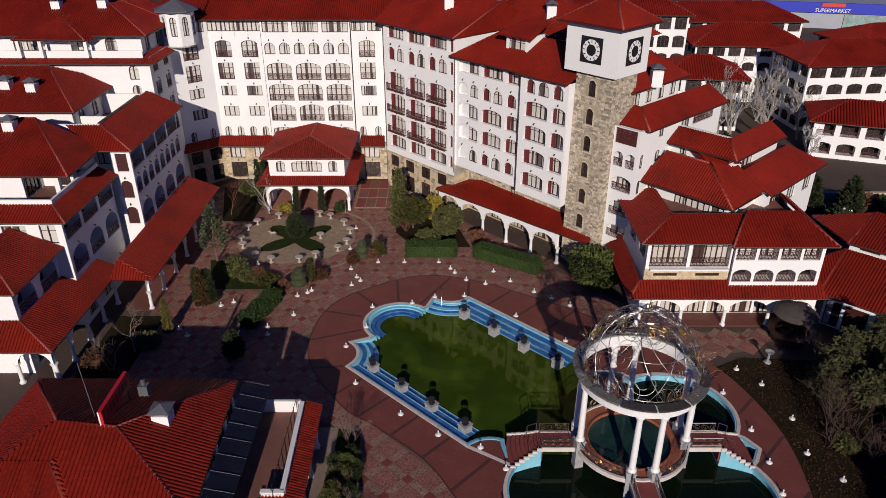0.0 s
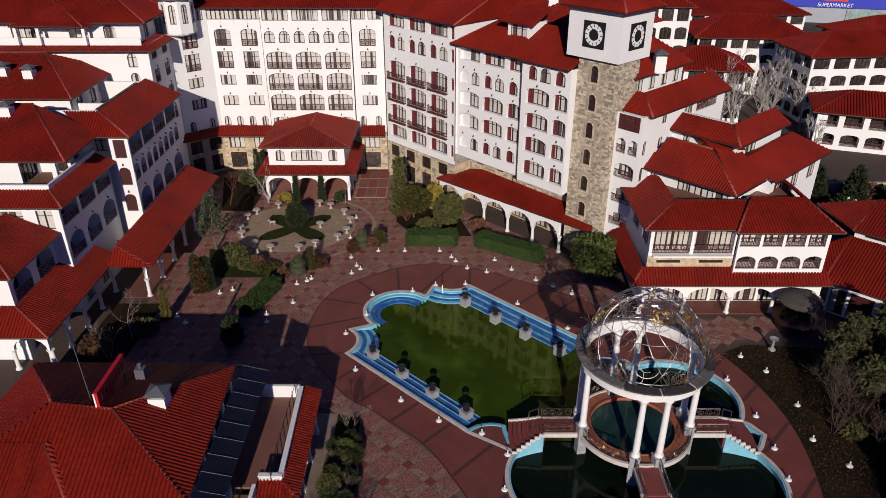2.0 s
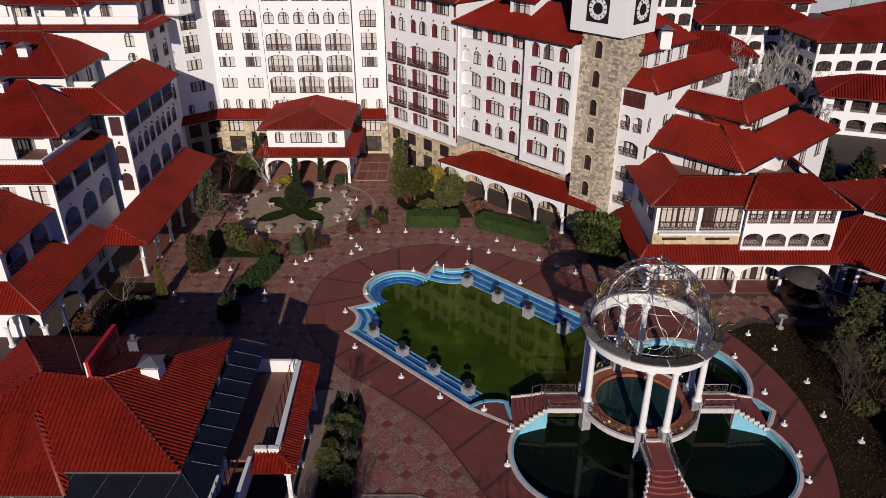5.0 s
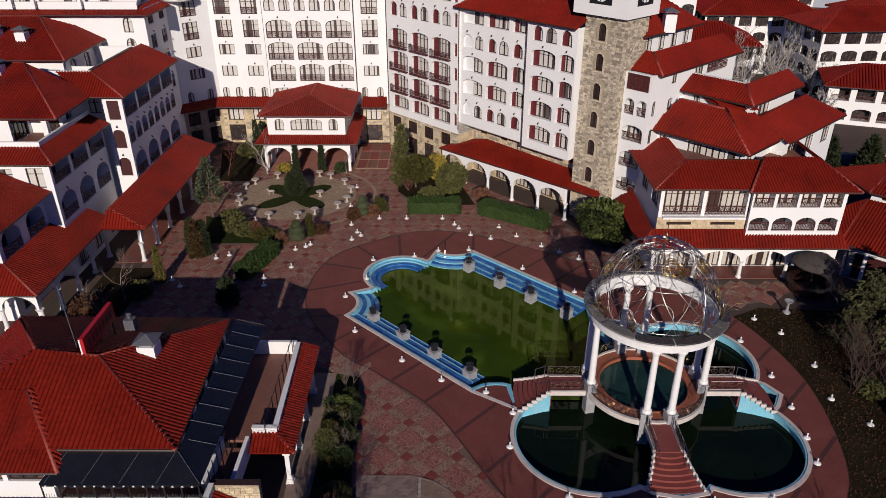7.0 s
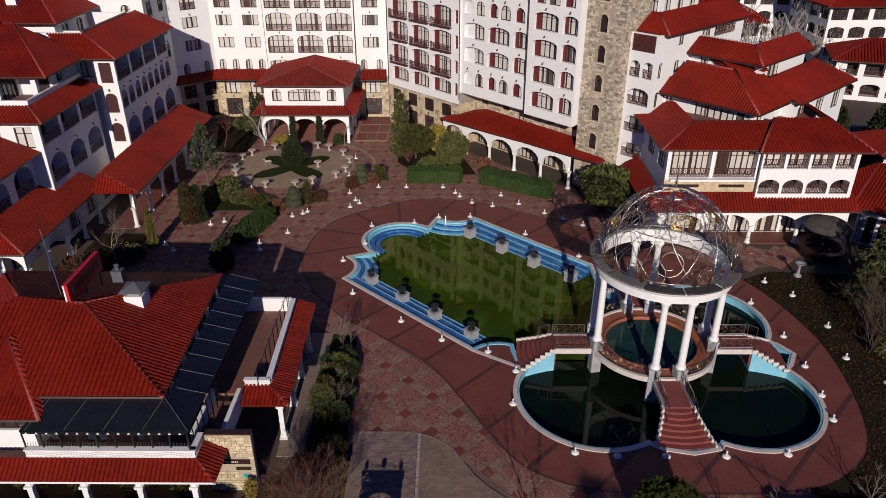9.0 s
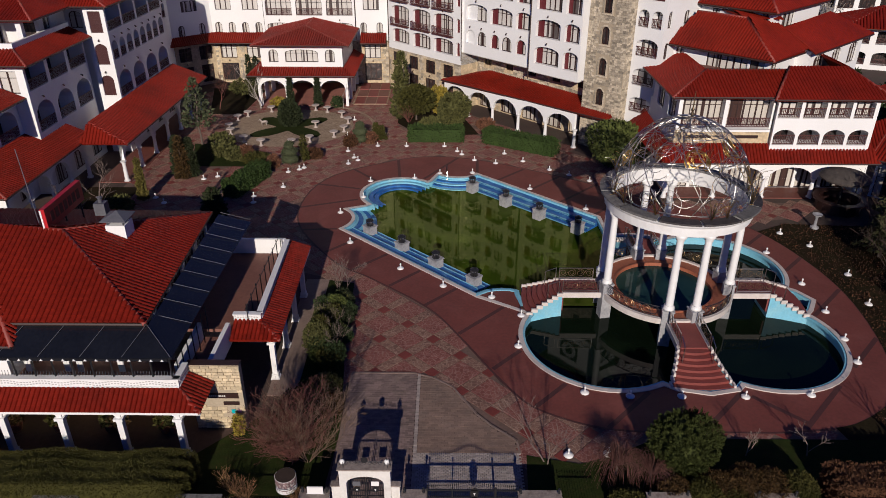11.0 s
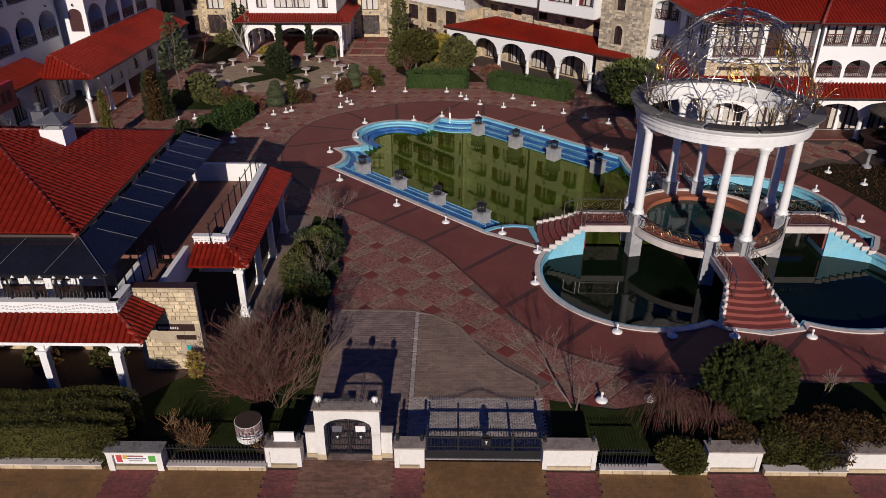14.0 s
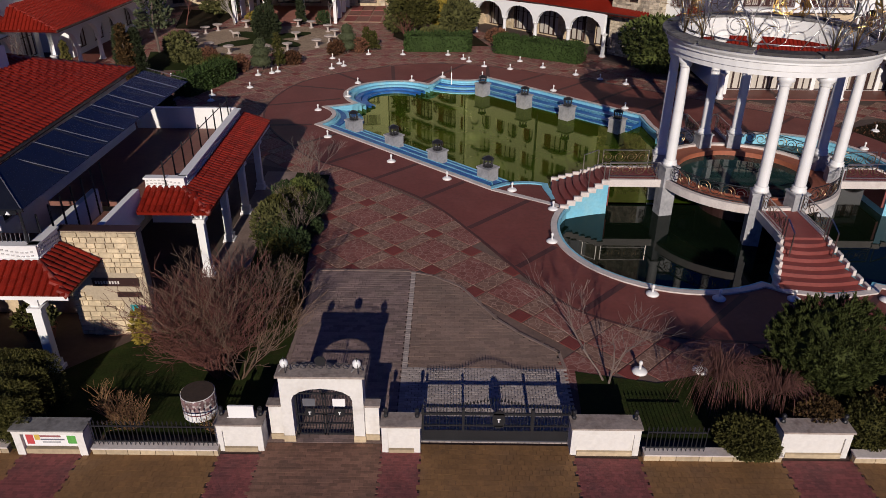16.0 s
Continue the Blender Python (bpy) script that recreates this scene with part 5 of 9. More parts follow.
def spline(pts, per=6):
    out, n = [], len(pts)
    for i in range(n):
        p0, p1, p2, p3 = (Vector(pts[(i + k) % n]) for k in (-1, 0, 1, 2))
        for k in range(per):
            t = k / per
            out.append(tuple(0.5 * (2 * p1 + (p2 - p0) * t + (2 * p0 - 5 * p1 + 4 * p2 - p3) * t * t + (3 * p1 - p0 - 3 * p2 + p3) * t ** 3)))
    return out


RING = spline([(0.96, 39.4), (2.7, 36.1), (4.2, 33.6), (5.3, 32.5), (7.5, 31.4), (10.2, 30.85), (15.1, 30.8), (19.3, 30.9), (23.2, 31.8), (26.8, 35.2), (28.6, 42.9), (28.2, 49.7), (25.5, 56.5), (19.0, 61.8), (12.0, 67.0), (4.3, 71.6), (-0.9, 73.1),
               (-5.5, 72.0), (-12.1, 66.7), (-13.3, 57.9), (-9.2, 50.2), (-5.7, 47.2), (-1.4, 43.2)])


# ---- ground materials ----
def crazy(name, c0, c1, joint, scale=2.2, width=0.05, rough=0.8):
    """Broken-stone paving with its joints."""
    m = mat(name, c0, rough, 0.2, 3.0, 14, 0.2, coords="World")
    N, L = m.node_tree.nodes, m.node_tree.links
    geo = next(n for n in N if n.type == "NEW_GEOMETRY")
    b = N["Principled BSDF"]
    hsv = next(n for n in N if n.type == "HUE_SAT")
    v1, v2 = N.new("ShaderNodeTexVoronoi"), N.new("ShaderNodeTexVoronoi")
    v2.feature = "DISTANCE_TO_EDGE"
    for v in (v1, v2):
        v.inputs["Scale"].default_value = scale
        L.new(geo.outputs["Position"], v.inputs["Vector"])
    mix = N.new("ShaderNodeMix")
    mix.data_type = "RGBA"
    mix.inputs[6].default_value, mix.inputs[7].default_value = (*c0, 1), (*c1, 1)
    sep = N.new("ShaderNodeSeparateColor")
    L.new(v1.outputs["Color"], sep.inputs[0])
    L.new(sep.outputs[0], mix.inputs[0])
    edge = N.new("ShaderNodeMapRange")
    edge.inputs["From Min"].default_value, edge.inputs["From Max"].default_value = width * 0.6, width
    edge.inputs["To Min"].default_value, edge.inputs["To Max"].default_value = 1, 0
    L.new(v2.outputs["Distance"], edge.inputs["Value"])
    mj = N.new("ShaderNodeMix")
    mj.data_type = "RGBA"
    mj.inputs[7].default_value = (*joint, 1)
    L.new(edge.outputs["Result"], mj.inputs[0])
    L.new(mix.outputs[2], mj.inputs[6])
    L.new(mj.outputs[2], hsv.inputs["Color"])
    bp = next(n for n in N if n.type == "BUMP")
    L.new(v2.outputs["Distance"], bp.inputs["Height"])
    bp.inputs["Strength"].default_value, bp.inputs["Distance"].default_value = 0.3, 0.03
    return m


def island(m, amount):
    """Vary a material from loose piece to loose piece of a joined mesh."""
    N, L = m.node_tree.nodes, m.node_tree.links
    hsv = next(n for n in N if n.type == "HUE_SAT")
    geo = next(n for n in N if n.type == "NEW_GEOMETRY")
    old = hsv.inputs["Value"].links[0].from_socket
    mr = N.new("ShaderNodeMapRange")
    mr.inputs["To Min"].default_value, mr.inputs["To Max"].default_value = 1 - amount, 1 + amount
    L.new(geo.outputs["Random Per Island"], mr.inputs["Value"])
    mu = N.new("ShaderNodeMath")
    mu.operation = "MULTIPLY"
    L.new(old, mu.inputs[0])
    L.new(mr.outputs["Result"], mu.inputs[1])
    L.new(mu.outputs[0], hsv.inputs["Value"])
    return m


EARTH = mat("dark_paving_bed", (0.062, 0.038, 0.03), 0.9, 0.35, 5.0, 4, 0.3, coords="World", stain=((0.05, 0.05, 0.03), 0.6))
LAWN = mat("winter_lawn", (0.018, 0.0142, 0.0062), 0.95, 0.5, 2.0, 12, 0.6, coords="World", stain=((0.03, 0.0165, 0.009), 0.9))
LAWN_GREEN = mat("green_lawn", (0.02, 0.028, 0.0055), 0.95, 0.4, 0.8, 14, 0.6, coords="World", stain=((0.032, 0.028, 0.009), 0.6))
for turf in (LAWN, LAWN_GREEN):
    turf.node_tree.nodes["Principled BSDF"].inputs["Specular IOR Level"].default_value = 0.08
PATH_RED = mat("red_paving_concrete", (0.14, 0.037, 0.026), 0.7, 0.22, 3.0, 5, 0.15, coords="World", stain=((0.175, 0.056, 0.042), 0.7))
STRIPE = mat("dark_red_band", (0.06, 0.02, 0.018), 0.75, 0.2, 2.0, 9, 0.15, coords="World")
TILE_BIG = crazy("pink_broken_stone", (0.14, 0.042, 0.031), (0.2, 0.076, 0.057), (0.26, 0.145, 0.115), 4.0, 0.055)
TILE_STRIP = crazy("grey_broken_stone", (0.13, 0.068, 0.047), (0.205, 0.115, 0.078), (0.29, 0.19, 0.14), 4.0, 0.055)
TILE_CROSS = island(mat("red_slab", (0.14, 0.028, 0.02), 0.7, 0.2, 1.0, 12, 0.2, coords="World"), 0.15)
BRICK_PALE = island(mat("pale_setts", (0.33, 0.285, 0.255), 0.8, 0.2, 2.0, 12, 0.2, coords="World"), 0.2)
BRICK_BROWN = island(mat("brown_setts", (0.16, 0.085, 0.055), 0.8, 0.25, 2.0, 12, 0.2, coords="World", stain=((0.1, 0.06, 0.045), 0.6)), 0.25)
BRICK_GREY = island(mat("grey_brown_setts", (0.19, 0.135, 0.118), 0.8, 0.25, 2.0, 12, 0.2, coords="World", stain=((0.17, 0.135, 0.1), 0.5)), 0.25)
BRICK_TAN = island(mat("tan_setts", (0.2, 0.137, 0.102), 0.8, 0.25, 2.0, 12, 0.2, coords="World", stain=((0.16, 0.125, 0.1), 0.5)), 0.16)
BRICK_OCHRE = island(mat("ochre_setts", (0.18, 0.096, 0.032), 0.75, 0.25, 1.5, 12, 0.2, coords="World", stain=((0.13, 0.075, 0.035), 0.6)), 0.12)
BRICK_RED = island(mat("red_setts", (0.16, 0.046, 0.042), 0.75, 0.25, 1.5, 12, 0.2, coords="World", stain=((0.07, 0.03, 0.03), 0.6)), 0.2)
COPING = mat("pale_coping", (0.55, 0.5, 0.46), 0.6, 0.15, 1.0, 14, 0.1, stain=((0.4, 0.33, 0.3), 0.6))
BLUE = mat("pool_blue_paint", (0.022, 0.1, 0.34), 0.5, 0.25, 1.5, 8, 0.05, stain=((0.1, 0.25, 0.45), 0.6))
PALE_BLUE = mat("pale_blue_paint", (0.2, 0.46, 0.6), 0.5, 0.15, 1.5, 8, 0.05, stain=((0.3, 0.5, 0.55), 0.6))
MARBLE = mat("grey_marble", (0.3, 0.3, 0.31), 0.5, 0.3, 0.8, 6, 0.1, stain=((0.16, 0.16, 0.17), 0.6))
STEP_RED = mat("red_tiled_steps", (0.17, 0.04, 0.032), 0.6, 0.2, 1.0, 10, 0.1)
TERRACOTTA = mat("terracotta_floor", (0.26, 0.085, 0.04), 0.6, 0.2, 1.0, 6, 0.1)
SILVER = mat("bare_metal", (0.5, 0.47, 0.43), 0.3, 0.2, 0.5, 10, 0.0, metal=1.0)
GOLD = mat("gilded_metal", (0.7, 0.47, 0.13), 0.3, 0.2, 0.5, 10, 0.0, metal=1.0)
BRONZE = mat("bronze_metal", (0.3, 0.22, 0.12), 0.4, 0.3, 0.5, 10, 0.0, metal=1.0)


def water(name, color, alg, amount, tint=(1, 1, 1), ior=1.22):
    """Still murky water: a matt body under a glossy, slightly tinted surface."""
    m = mat(name, color, 1.0, 0.3, 6.0, 0.4, 0.0, coords="World", stain=(alg, amount))
    N, L = m.node_tree.nodes, m.node_tree.links
    b = N["Principled BSDF"]
    b.inputs["Specular IOR Level"].default_value = 0.0
    nz = N.new("ShaderNodeTexNoise")
    nz.inputs["Scale"].default_value = 1.2
    geo = next(n for n in N if n.type == "NEW_GEOMETRY")
    L.new(geo.outputs["Position"], nz.inputs["Vector"])
    bp = N.new("ShaderNodeBump")
    bp.inputs["Strength"].default_value, bp.inputs["Distance"].default_value = 0.06, 0.02
    L.new(nz.outputs["Fac"], bp.inputs["Height"])
    gl, fr, mx = N.new("ShaderNodeBsdfGlossy"), N.new("ShaderNodeFresnel"), N.new("ShaderNodeMixShader")
    gl.inputs["Color"].default_value, gl.inputs["Roughness"].default_value = (*tint, 1), 0.03
    fr.inputs["IOR"].default_value = ior
    L.new(bp.outputs[0], gl.inputs["Normal"])
    L.new(fr.outputs[0], mx.inputs[0])
    L.new(b.outputs[0], mx.inputs[1])
    L.new(gl.outputs[0], mx.inputs[2])
    L.new(mx.outputs[0], N["Material Output"].inputs["Surface"])
    return m


WATER_GREEN = water("green_algae_water", (0.03, 0.05, 0.003), (0.065, 0.1, 0.006), 0.9, (0.95, 0.98, 0.42), 1.24)
WATER_TEAL = water("teal_basin_water", (0.012, 0.03, 0.028), (0.03, 0.06, 0.05), 0.8)
WATER_DARK = water("dark_pool_water", (0.004, 0.008, 0.004), (0.008, 0.014, 0.006), 0.7)

# ---- ground ----
ground = new("ground", sheet("ground", [[(-900, -300), (900, -300), (900, 1800), (-900, 1800)], EDGE], 0.0, EARTH))
tagged(ground, "dark worn paving and bare ground of a hotel courtyard", "ground", kind="structure")
path = new("pavement", sheet("pavement", [RING, offset(EDGE, 0.2)], 0.036, PATH_RED))
tagged(path, "smooth reddish pool surround with darker radial bands", "pavement", kind="structure")
part("edge_band", band(Geo(), RING, offset(RING, 0.14), 0.0, 0.046), STRIPE, path)


def stripe(a, b, w=0.3):
    a, b = Vector(a), Vector(b)
    t = (b - a).normalized()
    n = Vector((-t.y, t.x)) * w / 2
    geo = Geo()
    geo.face(*[(*q, 0.042) for q in (a - n, b - n, b + n, a + n)])
    part("band", geo, STRIPE, path)


def reach(origin, ang, start):
    """A band from the pool's edge out to the ring's edge."""
    dr = Vector((math.cos(radians(ang)), math.sin(radians(ang))))
    k = start
    while inside(tuple(Vector(origin) + dr * k), RING) and k < 40:
        k += 0.1
    stripe(Vector(origin) + dr * start, Vector(origin) + dr * k)


BANK = offset(EDGE, 0.4)


def cross_band(a, lo, hi):
    """Bands along one line of the paving grid, wherever it crosses the surround."""
    run, b = None, lo
    while b <= hi:
        q = pp(a, b)
        free = inside(q, RING) and not inside(q, BANK) and not inside(q, CORNER)
        if free and run is None:
            run = b
        if not free and run is not None:
            if b - run > 0.8:
                stripe(pp(a, run), pp(a, b - 0.1))
            run = None
        b += 0.1


CORNER = [(1.7, 44.7), (5.5, 42.3), (5.2, 46.0), (2.2, 45.6)]
for a in (22.9, 19.1, 15.3, 11.5, 7.4, 3.3, -0.75, -4.7, -8.6, -12.5):
    cross_band(a, -24, 24)
for ang in (60, 95, 130, 165, 200):
    reach(pp(27.3, 0), ang + 0.0, 4.2)
reach(pp(25.3, -8.6), 185, 0.5)
reach(pp(25.3, 8.6), 88, 0.5)
stripe((17.7, 33.8), (20.0, 31.55))

ring_side = sorted((p for p in RING if p[0] > 21 and 30.4 < p[1] < 56.5), key=lambda p: p[1], reverse=True)
lawns = [
    ("lawn", [(-40, 25.2), (-6.2, 25.6), (-5.9, 31), (-6.6, 38), (-7.0, 46.5), (-9.2, 47.0), (-9.4, 33), (-14, 28), (-40, 28)]),
    ("lawn", [(3.9, 25.6), (45, 25.6), (45, 30.3), (11.2, 30.2), (8.6, 28.9), (6.8, 28.3), (5.4, 28.6), (4.1, 28.9)]),
    ("lawn", [(ring_side[-1][0] + 0.3, 30.2), (70, 30.2), (70, 56), (44, 58), (36, 56.5), (29.2, 57.0)] + [(x + 0.05, y) for x, y in ring_side]),
    ("lawn", [(-26.5, 70.0), (-18.3, 70.0), (-18.0, 72.4), (-22.0, 73.6), (-25.0, 76.5), (-28.5, 77.0)]),
    ("lawn", [(-3.2, 79.8), (3.5, 80.5), (1.5, 88), (-6.4, 91), (-6.2, 84.6)]),
    ("lawn", [(-30, 88), (-26, 88), (-25.5, 99), (-33, 100)]),
    # planting bed by the arcade; its dark tone also stands for plaza shade
    ("lawn", [(-34.7, 52.2), (-30.0, 52.6), (-29.7, 64.4), (-34.7, 64.4)]),
]
for k, (nm, outline) in enumerate(lawns):
    whole(nm, sheet("lawn", [outline], 0.05, LAWN_GREEN if k in (0, 1, 3) else LAWN), None, "patchy winter lawn with dry grass and leaves", "lawn", kind="structure")
star = []
for i in range(40):
    a = 2 * math.pi * i / 40
    r = 1.6 + 3.9 * abs(math.cos(2 * (a - math.radians(45)))) ** 2.2
    star.append((-19.0 + r * math.cos(a), 83.0 + 0.92 * r * math.sin(a)))
whole("lawn", sheet("lawn", [star], 0.06, LAWN_GREEN), None, "star-shaped patch of lawn round a dark conifer", "lawn", kind="structure")

# grey sett drive behind the gate, and the pavement before it
DRIVE_EDGE = [(3.78, 29.05), (3.68, 29.97), (2.36, 31.2), (1.6, 32.1), (1.09, 33.0), (0.27, 34.46), (-0.9, 35.35), (-2.0, 35.74)]
DRIVE = [(-1.68, 29.05)] + DRIVE_EDGE + [(-1.68, 35.74)]


def setts(outline, w, h, gap, z, joint, seed, stagger=True):
    """Staggered flat blocks inside an outline, each with its own edges."""
    rnd = random.Random(seed)
    xs, ys = [p[0] for p in outline], [p[1] for p in outline]
    geo = Geo()
    y, row = min(ys), 0
    while y < max(ys):
        x = min(xs) - (w / 2 if row % 2 and stagger else 0)
        while x < max(xs):
            if inside((x + w / 2, y + h / 2), outline):
                dz = rnd.uniform(-0.0025, 0.0025)
                g0 = gap / 2
                a, b, c, d = (x + g0, y + g0), (x + w - g0, y + g0), (x + w - g0, y + h - g0), (x + g0, y + h - g0)
                n = len(geo.v)
                geo.v += [(*p, z + dz) for p in (a, b, c, d)] + [(*p, z - 0.03) for p in (a, b, c, d)]
                geo.f += [(n, n + 1, n + 2, n + 3), (n + 4, n + 5, n + 1, n), (n + 5, n + 6, n + 2, n + 1), (n + 6, n + 7, n + 3, n + 2), (n + 7, n + 4, n, n + 3)]
            x += w
        y += h
        row += 1
    return geo


drive = whole("pavement", setts(DRIVE, 0.36, 0.2, 0.008, 0.05, 0, 1), BRICK_TAN, "grey-brown setts of the gate drive", "pavement", kind="structure")
part("pale_setts", setts([(-1.68, 25.4), (3.8, 25.4), (3.8, 29.0), (-1.68, 29.0)], 0.22, 0.11, 0.016, 0.05, 0, 2), BRICK_PALE, drive, "pale sett apron behind the drive gate")
part("grey_setts", setts([(-5.8, 25.32), (-1.84, 25.32), (-1.84, 35.74), (-5.8, 35.74)], 0.3, 0.17, 0.008, 0.05, 0, 3), BRICK_GREY, drive)
tagged(drive, kind="structure")
front = whole("road", Geo().box(-60, 60, 17.0, 25.3, -0.2, 0.012), EARTH, "ochre and red sett pavement before the garden wall", "pavement", kind="structure")
EDGES = [-30.0, -18.6, -16.9, -12.75, -10.95, -6.95, -5.75, -2.2, -1.05, 3.45, 5.4, 9.5, 11.6, 14.6, 16.6, 21.0, 22.8, 30.0]
for k, (x, x1) in enumerate(zip(EDGES, EDGES[1:])):
    w, red, brown = x1 - x, k % 2 == 1, k == 6
    back = 25.34 if 5 < k < 9 else 24.85
    nm = "red_panel" if red else "brown_panel" if brown else "ochre_panel"
    part(nm, setts([(x + 0.02, 20.5), (x + w - 0.02, 20.5), (x + w - 0.02, back), (x + 0.02, back)], 0.115 if red else 0.24 if brown else 0.2, 0.1 if red else 0.12 if brown else 0.2, 0.005, 0.04, 0, 5 + k), BRICK_RED if red else BRICK_BROWN if brown else BRICK_OCHRE, front)

def kerb_line(pts, w, material):
    for (x0, y0), (x1, y1) in zip(pts, pts[1:]):
        t = Vector((x1 - x0, y1 - y0)).normalized()
        n = Vector((-t.y, t.x)) * w / 2
        q = [Vector((x0, y0)) - n - t * 0.03, Vector((x1, y1)) - n + t * 0.03, Vector((x1, y1)) + n + t * 0.03, Vector((x0, y0)) + n - t * 0.03]
        part("kerb", Geo().prism([tuple(v) for v in q], 0.0, 0.066), KERB, drive)


KERB = mat("grey_kerb", (0.2, 0.145, 0.118), 0.8, 0.25, 0.6, 12, 0.2, coords="World")
kerb_line(DRIVE_EDGE, 0.11, KERB)
kerb_line([(-2.0, 35.78), (-5.85, 35.78)], 0.14, KERB)
kerb_line([(-5.85, 35.7), (-5.85, 25.3)], 0.14, KERB)
part("stone_row", setts([(-1.86, 25.5), (-1.66, 25.5), (-1.66, 35.7), (-1.86, 35.7)], 0.2, 0.13, 0.02, 0.066, 0, 7, False), BRICK_PALE, drive, "row of pale square stones")
walkway = whole("pavement", Geo().box(-10.6, -8.9, 33.6, 47.0, 0, 0.06), KERB, "narrow grey path beside the restaurant terrace", "pavement", kind="structure")

# patterned slabs of the courtyard, on a grid turned by 45 degrees
PER, SW = 2.48, 0.72
COURT = [(-6.6, 31.0), (-5.9, 35.85), (-2.0, 35.8), (-0.85, 35.4), (0.33, 34.5), (1.15, 33.05), (2.42, 31.25), (3.74, 30.0), (3.85, 28.8), (6.5, 28.3), (24.5, 30.0), (26.0, 57.2), (30.5, 58.2), (36.0, 61.5), (20, 61.5), (19, 68), (12, 78), (3, 88), (-2, 95), (-8.5, 102), (-33, 102),
         (-31.5, 64.0), (-35.5, 53), (-28, 48.5), (-12, 48.5), (-7.2, 46.5)]


def slab_mesh(name, w, h, material):
    g0, t = 0.03, 0.03
    geo = Geo()
    a = [(-w / 2 + g0, -h / 2 + g0), (w / 2 - g0, -h / 2 + g0), (w / 2 - g0, h / 2 - g0), (-w / 2 + g0, h / 2 - g0)]
    b = [(x * 0.99, y * 0.99) for x, y in a]
    geo.face(*[(*p, t) for p in b])
    for i in range(4):
        j = (i + 1) % 4
        geo.face((*a[i], t - 0.008), (*a[j], t - 0.008), (*b[j], t), (*b[i], t))
        geo.face((*a[i], -0.02), (*a[j], -0.02), (*a[j], t - 0.008), (*a[i], t - 0.008))
    return geo


SLABS = [("red_slab", SW, SW, TILE_CROSS, (0, 0)), ("grey_slab", PER - SW, SW, TILE_STRIP, (PER / 2, 0)), ("grey_slab", SW, PER - SW, TILE_STRIP, (0, PER / 2)), ("pink_slab", PER - SW, PER - SW, TILE_BIG, (PER / 2, PER / 2))]
slab_geo = [slab_mesh(n, w, h, m) for n, w, h, m, _ in SLABS]
slab_me = [g.mesh(n, m) for g, (n, w, h, m, _) in zip(slab_geo, SLABS)]
court = new("courtyard_floor", sheet("courtyard_floor", [COURT, RING], 0.004, mat("sandy_joint_bed", (0.125, 0.08, 0.06), 0.9, 0.3, 4.0, 6, 0.3, coords="World")))
tagged(court, "courtyard floor of pink and grey broken-stone slabs with red squares", "paving", kind="structure")
near_slabs, rest_slabs = 0, [Geo(), Geo(), Geo(), Geo()]
holes = [o for _, o in lawns] + [star]
for i in range(-45, 46):
    for j in range(-45, 46):
        for q, (nm, w, h, mt, off) in enumerate(SLABS):
            u, v = i * PER + off[0], j * PER + off[1]
            x, y = -1.0 + (u + v) * 0.7071, 39.4 + (v - u) * 0.7071
            if not inside((x, y), COURT) or inside((x, y), RING) or any(inside((x, y), o) for o in holes):
                continue
            if near_slabs < 300 and -8 < x < 8 and 30 < y < 50:
                ob = part(nm, slab_me[q], None, court, m=pose(x, y, 0, 0, 0, -45))
                near_slabs += 1
            else:
                g = rest_slabs[q]
                n = len(g.v)
                c_, s_ = 0.70711, -0.70711
                g.v += [(x + a * c_ - b * s_, y + a * s_ + b * c_, z) for a, b, z in slab_geo[q].v]
                g.f += [tuple(n + t for t in f) for f in slab_geo[q].f]
for g, (nm, w, h, mt, off) in zip(rest_slabs, SLABS):
    tagged(part("far_" + nm + "s", g, mt, court), kind="stuff")

# pale round of stones about the star-shaped lawn
ROUND = [(-19.0 + 7.6 * math.cos(2 * math.pi * i / 48), 83.0 + 7.0 * math.sin(2 * math.pi * i / 48)) for i in range(48)]
TAN = crazy("tan_broken_stone", (0.2, 0.14, 0.085), (0.27, 0.2, 0.13), (0.33, 0.25, 0.17), 3.2, 0.05)
whole("paving_round", sheet("paving_round", [ROUND, star], 0.045, TAN), None, "pale round of broken stones about a star-shaped lawn", "paving", kind="structure")

arc_out = [(-19.0 + 10.2 * math.cos(radians(a)), 83.0 + 9.6 * math.sin(radians(a))) for a in range(-62, 71, 6)]
arc_in = [(-19.0 + 9.8 * math.cos(radians(a)), 83.0 + 9.2 * math.sin(radians(a))) for a in range(-62, 71, 6)]
whole("paving_arc", band(Geo(), arc_in, arc_out, 0.0, 0.05, closed=False), TAN, "curved row of pale stones in the courtyard paving", "paving", kind="structure")

# ---- pool ----
pool = thing("swimming_pool", "large blue-painted swimming pool with green algae water and pale coping", "pool", at=(0, 56, 0))
rim = offset(EDGE, 0.3)
part("coping", band(Geo(), EDGE[8:], rim[8:], -0.1, 0.1, closed=False), COPING, pool)
part("coping", Geo().prism([rim[-1], rim[8], EDGE[8], EDGE[-1]], 0.0, 0.07), COPING, pool, "flush pale coping strip")
part("rim", band(Geo(), [EDGE[-1]] + EDGE[:8], [offset(EDGE, 0.22)[-1]] + offset(EDGE, 0.22)[:8], -0.1, 0.1, closed=False), PALE_BLUE, pool, "pale blue painted rim")
g = Geo()
for i in range(len(EDGE)):
    a, b = EDGE[i], EDGE[(i + 1) % len(EDGE)]
    g.face((*b, 0.1), (*a, 0.1), (*a, -1.6), (*b, -1.6))
part("basin_wall", g, PALE_BLUE, pool)
inner = offset(EDGE, -0.02)
part("trim", band(Geo(), offset(EDGE, -0.14), inner, -0.12, 0.06), PALE_BLUE, pool)
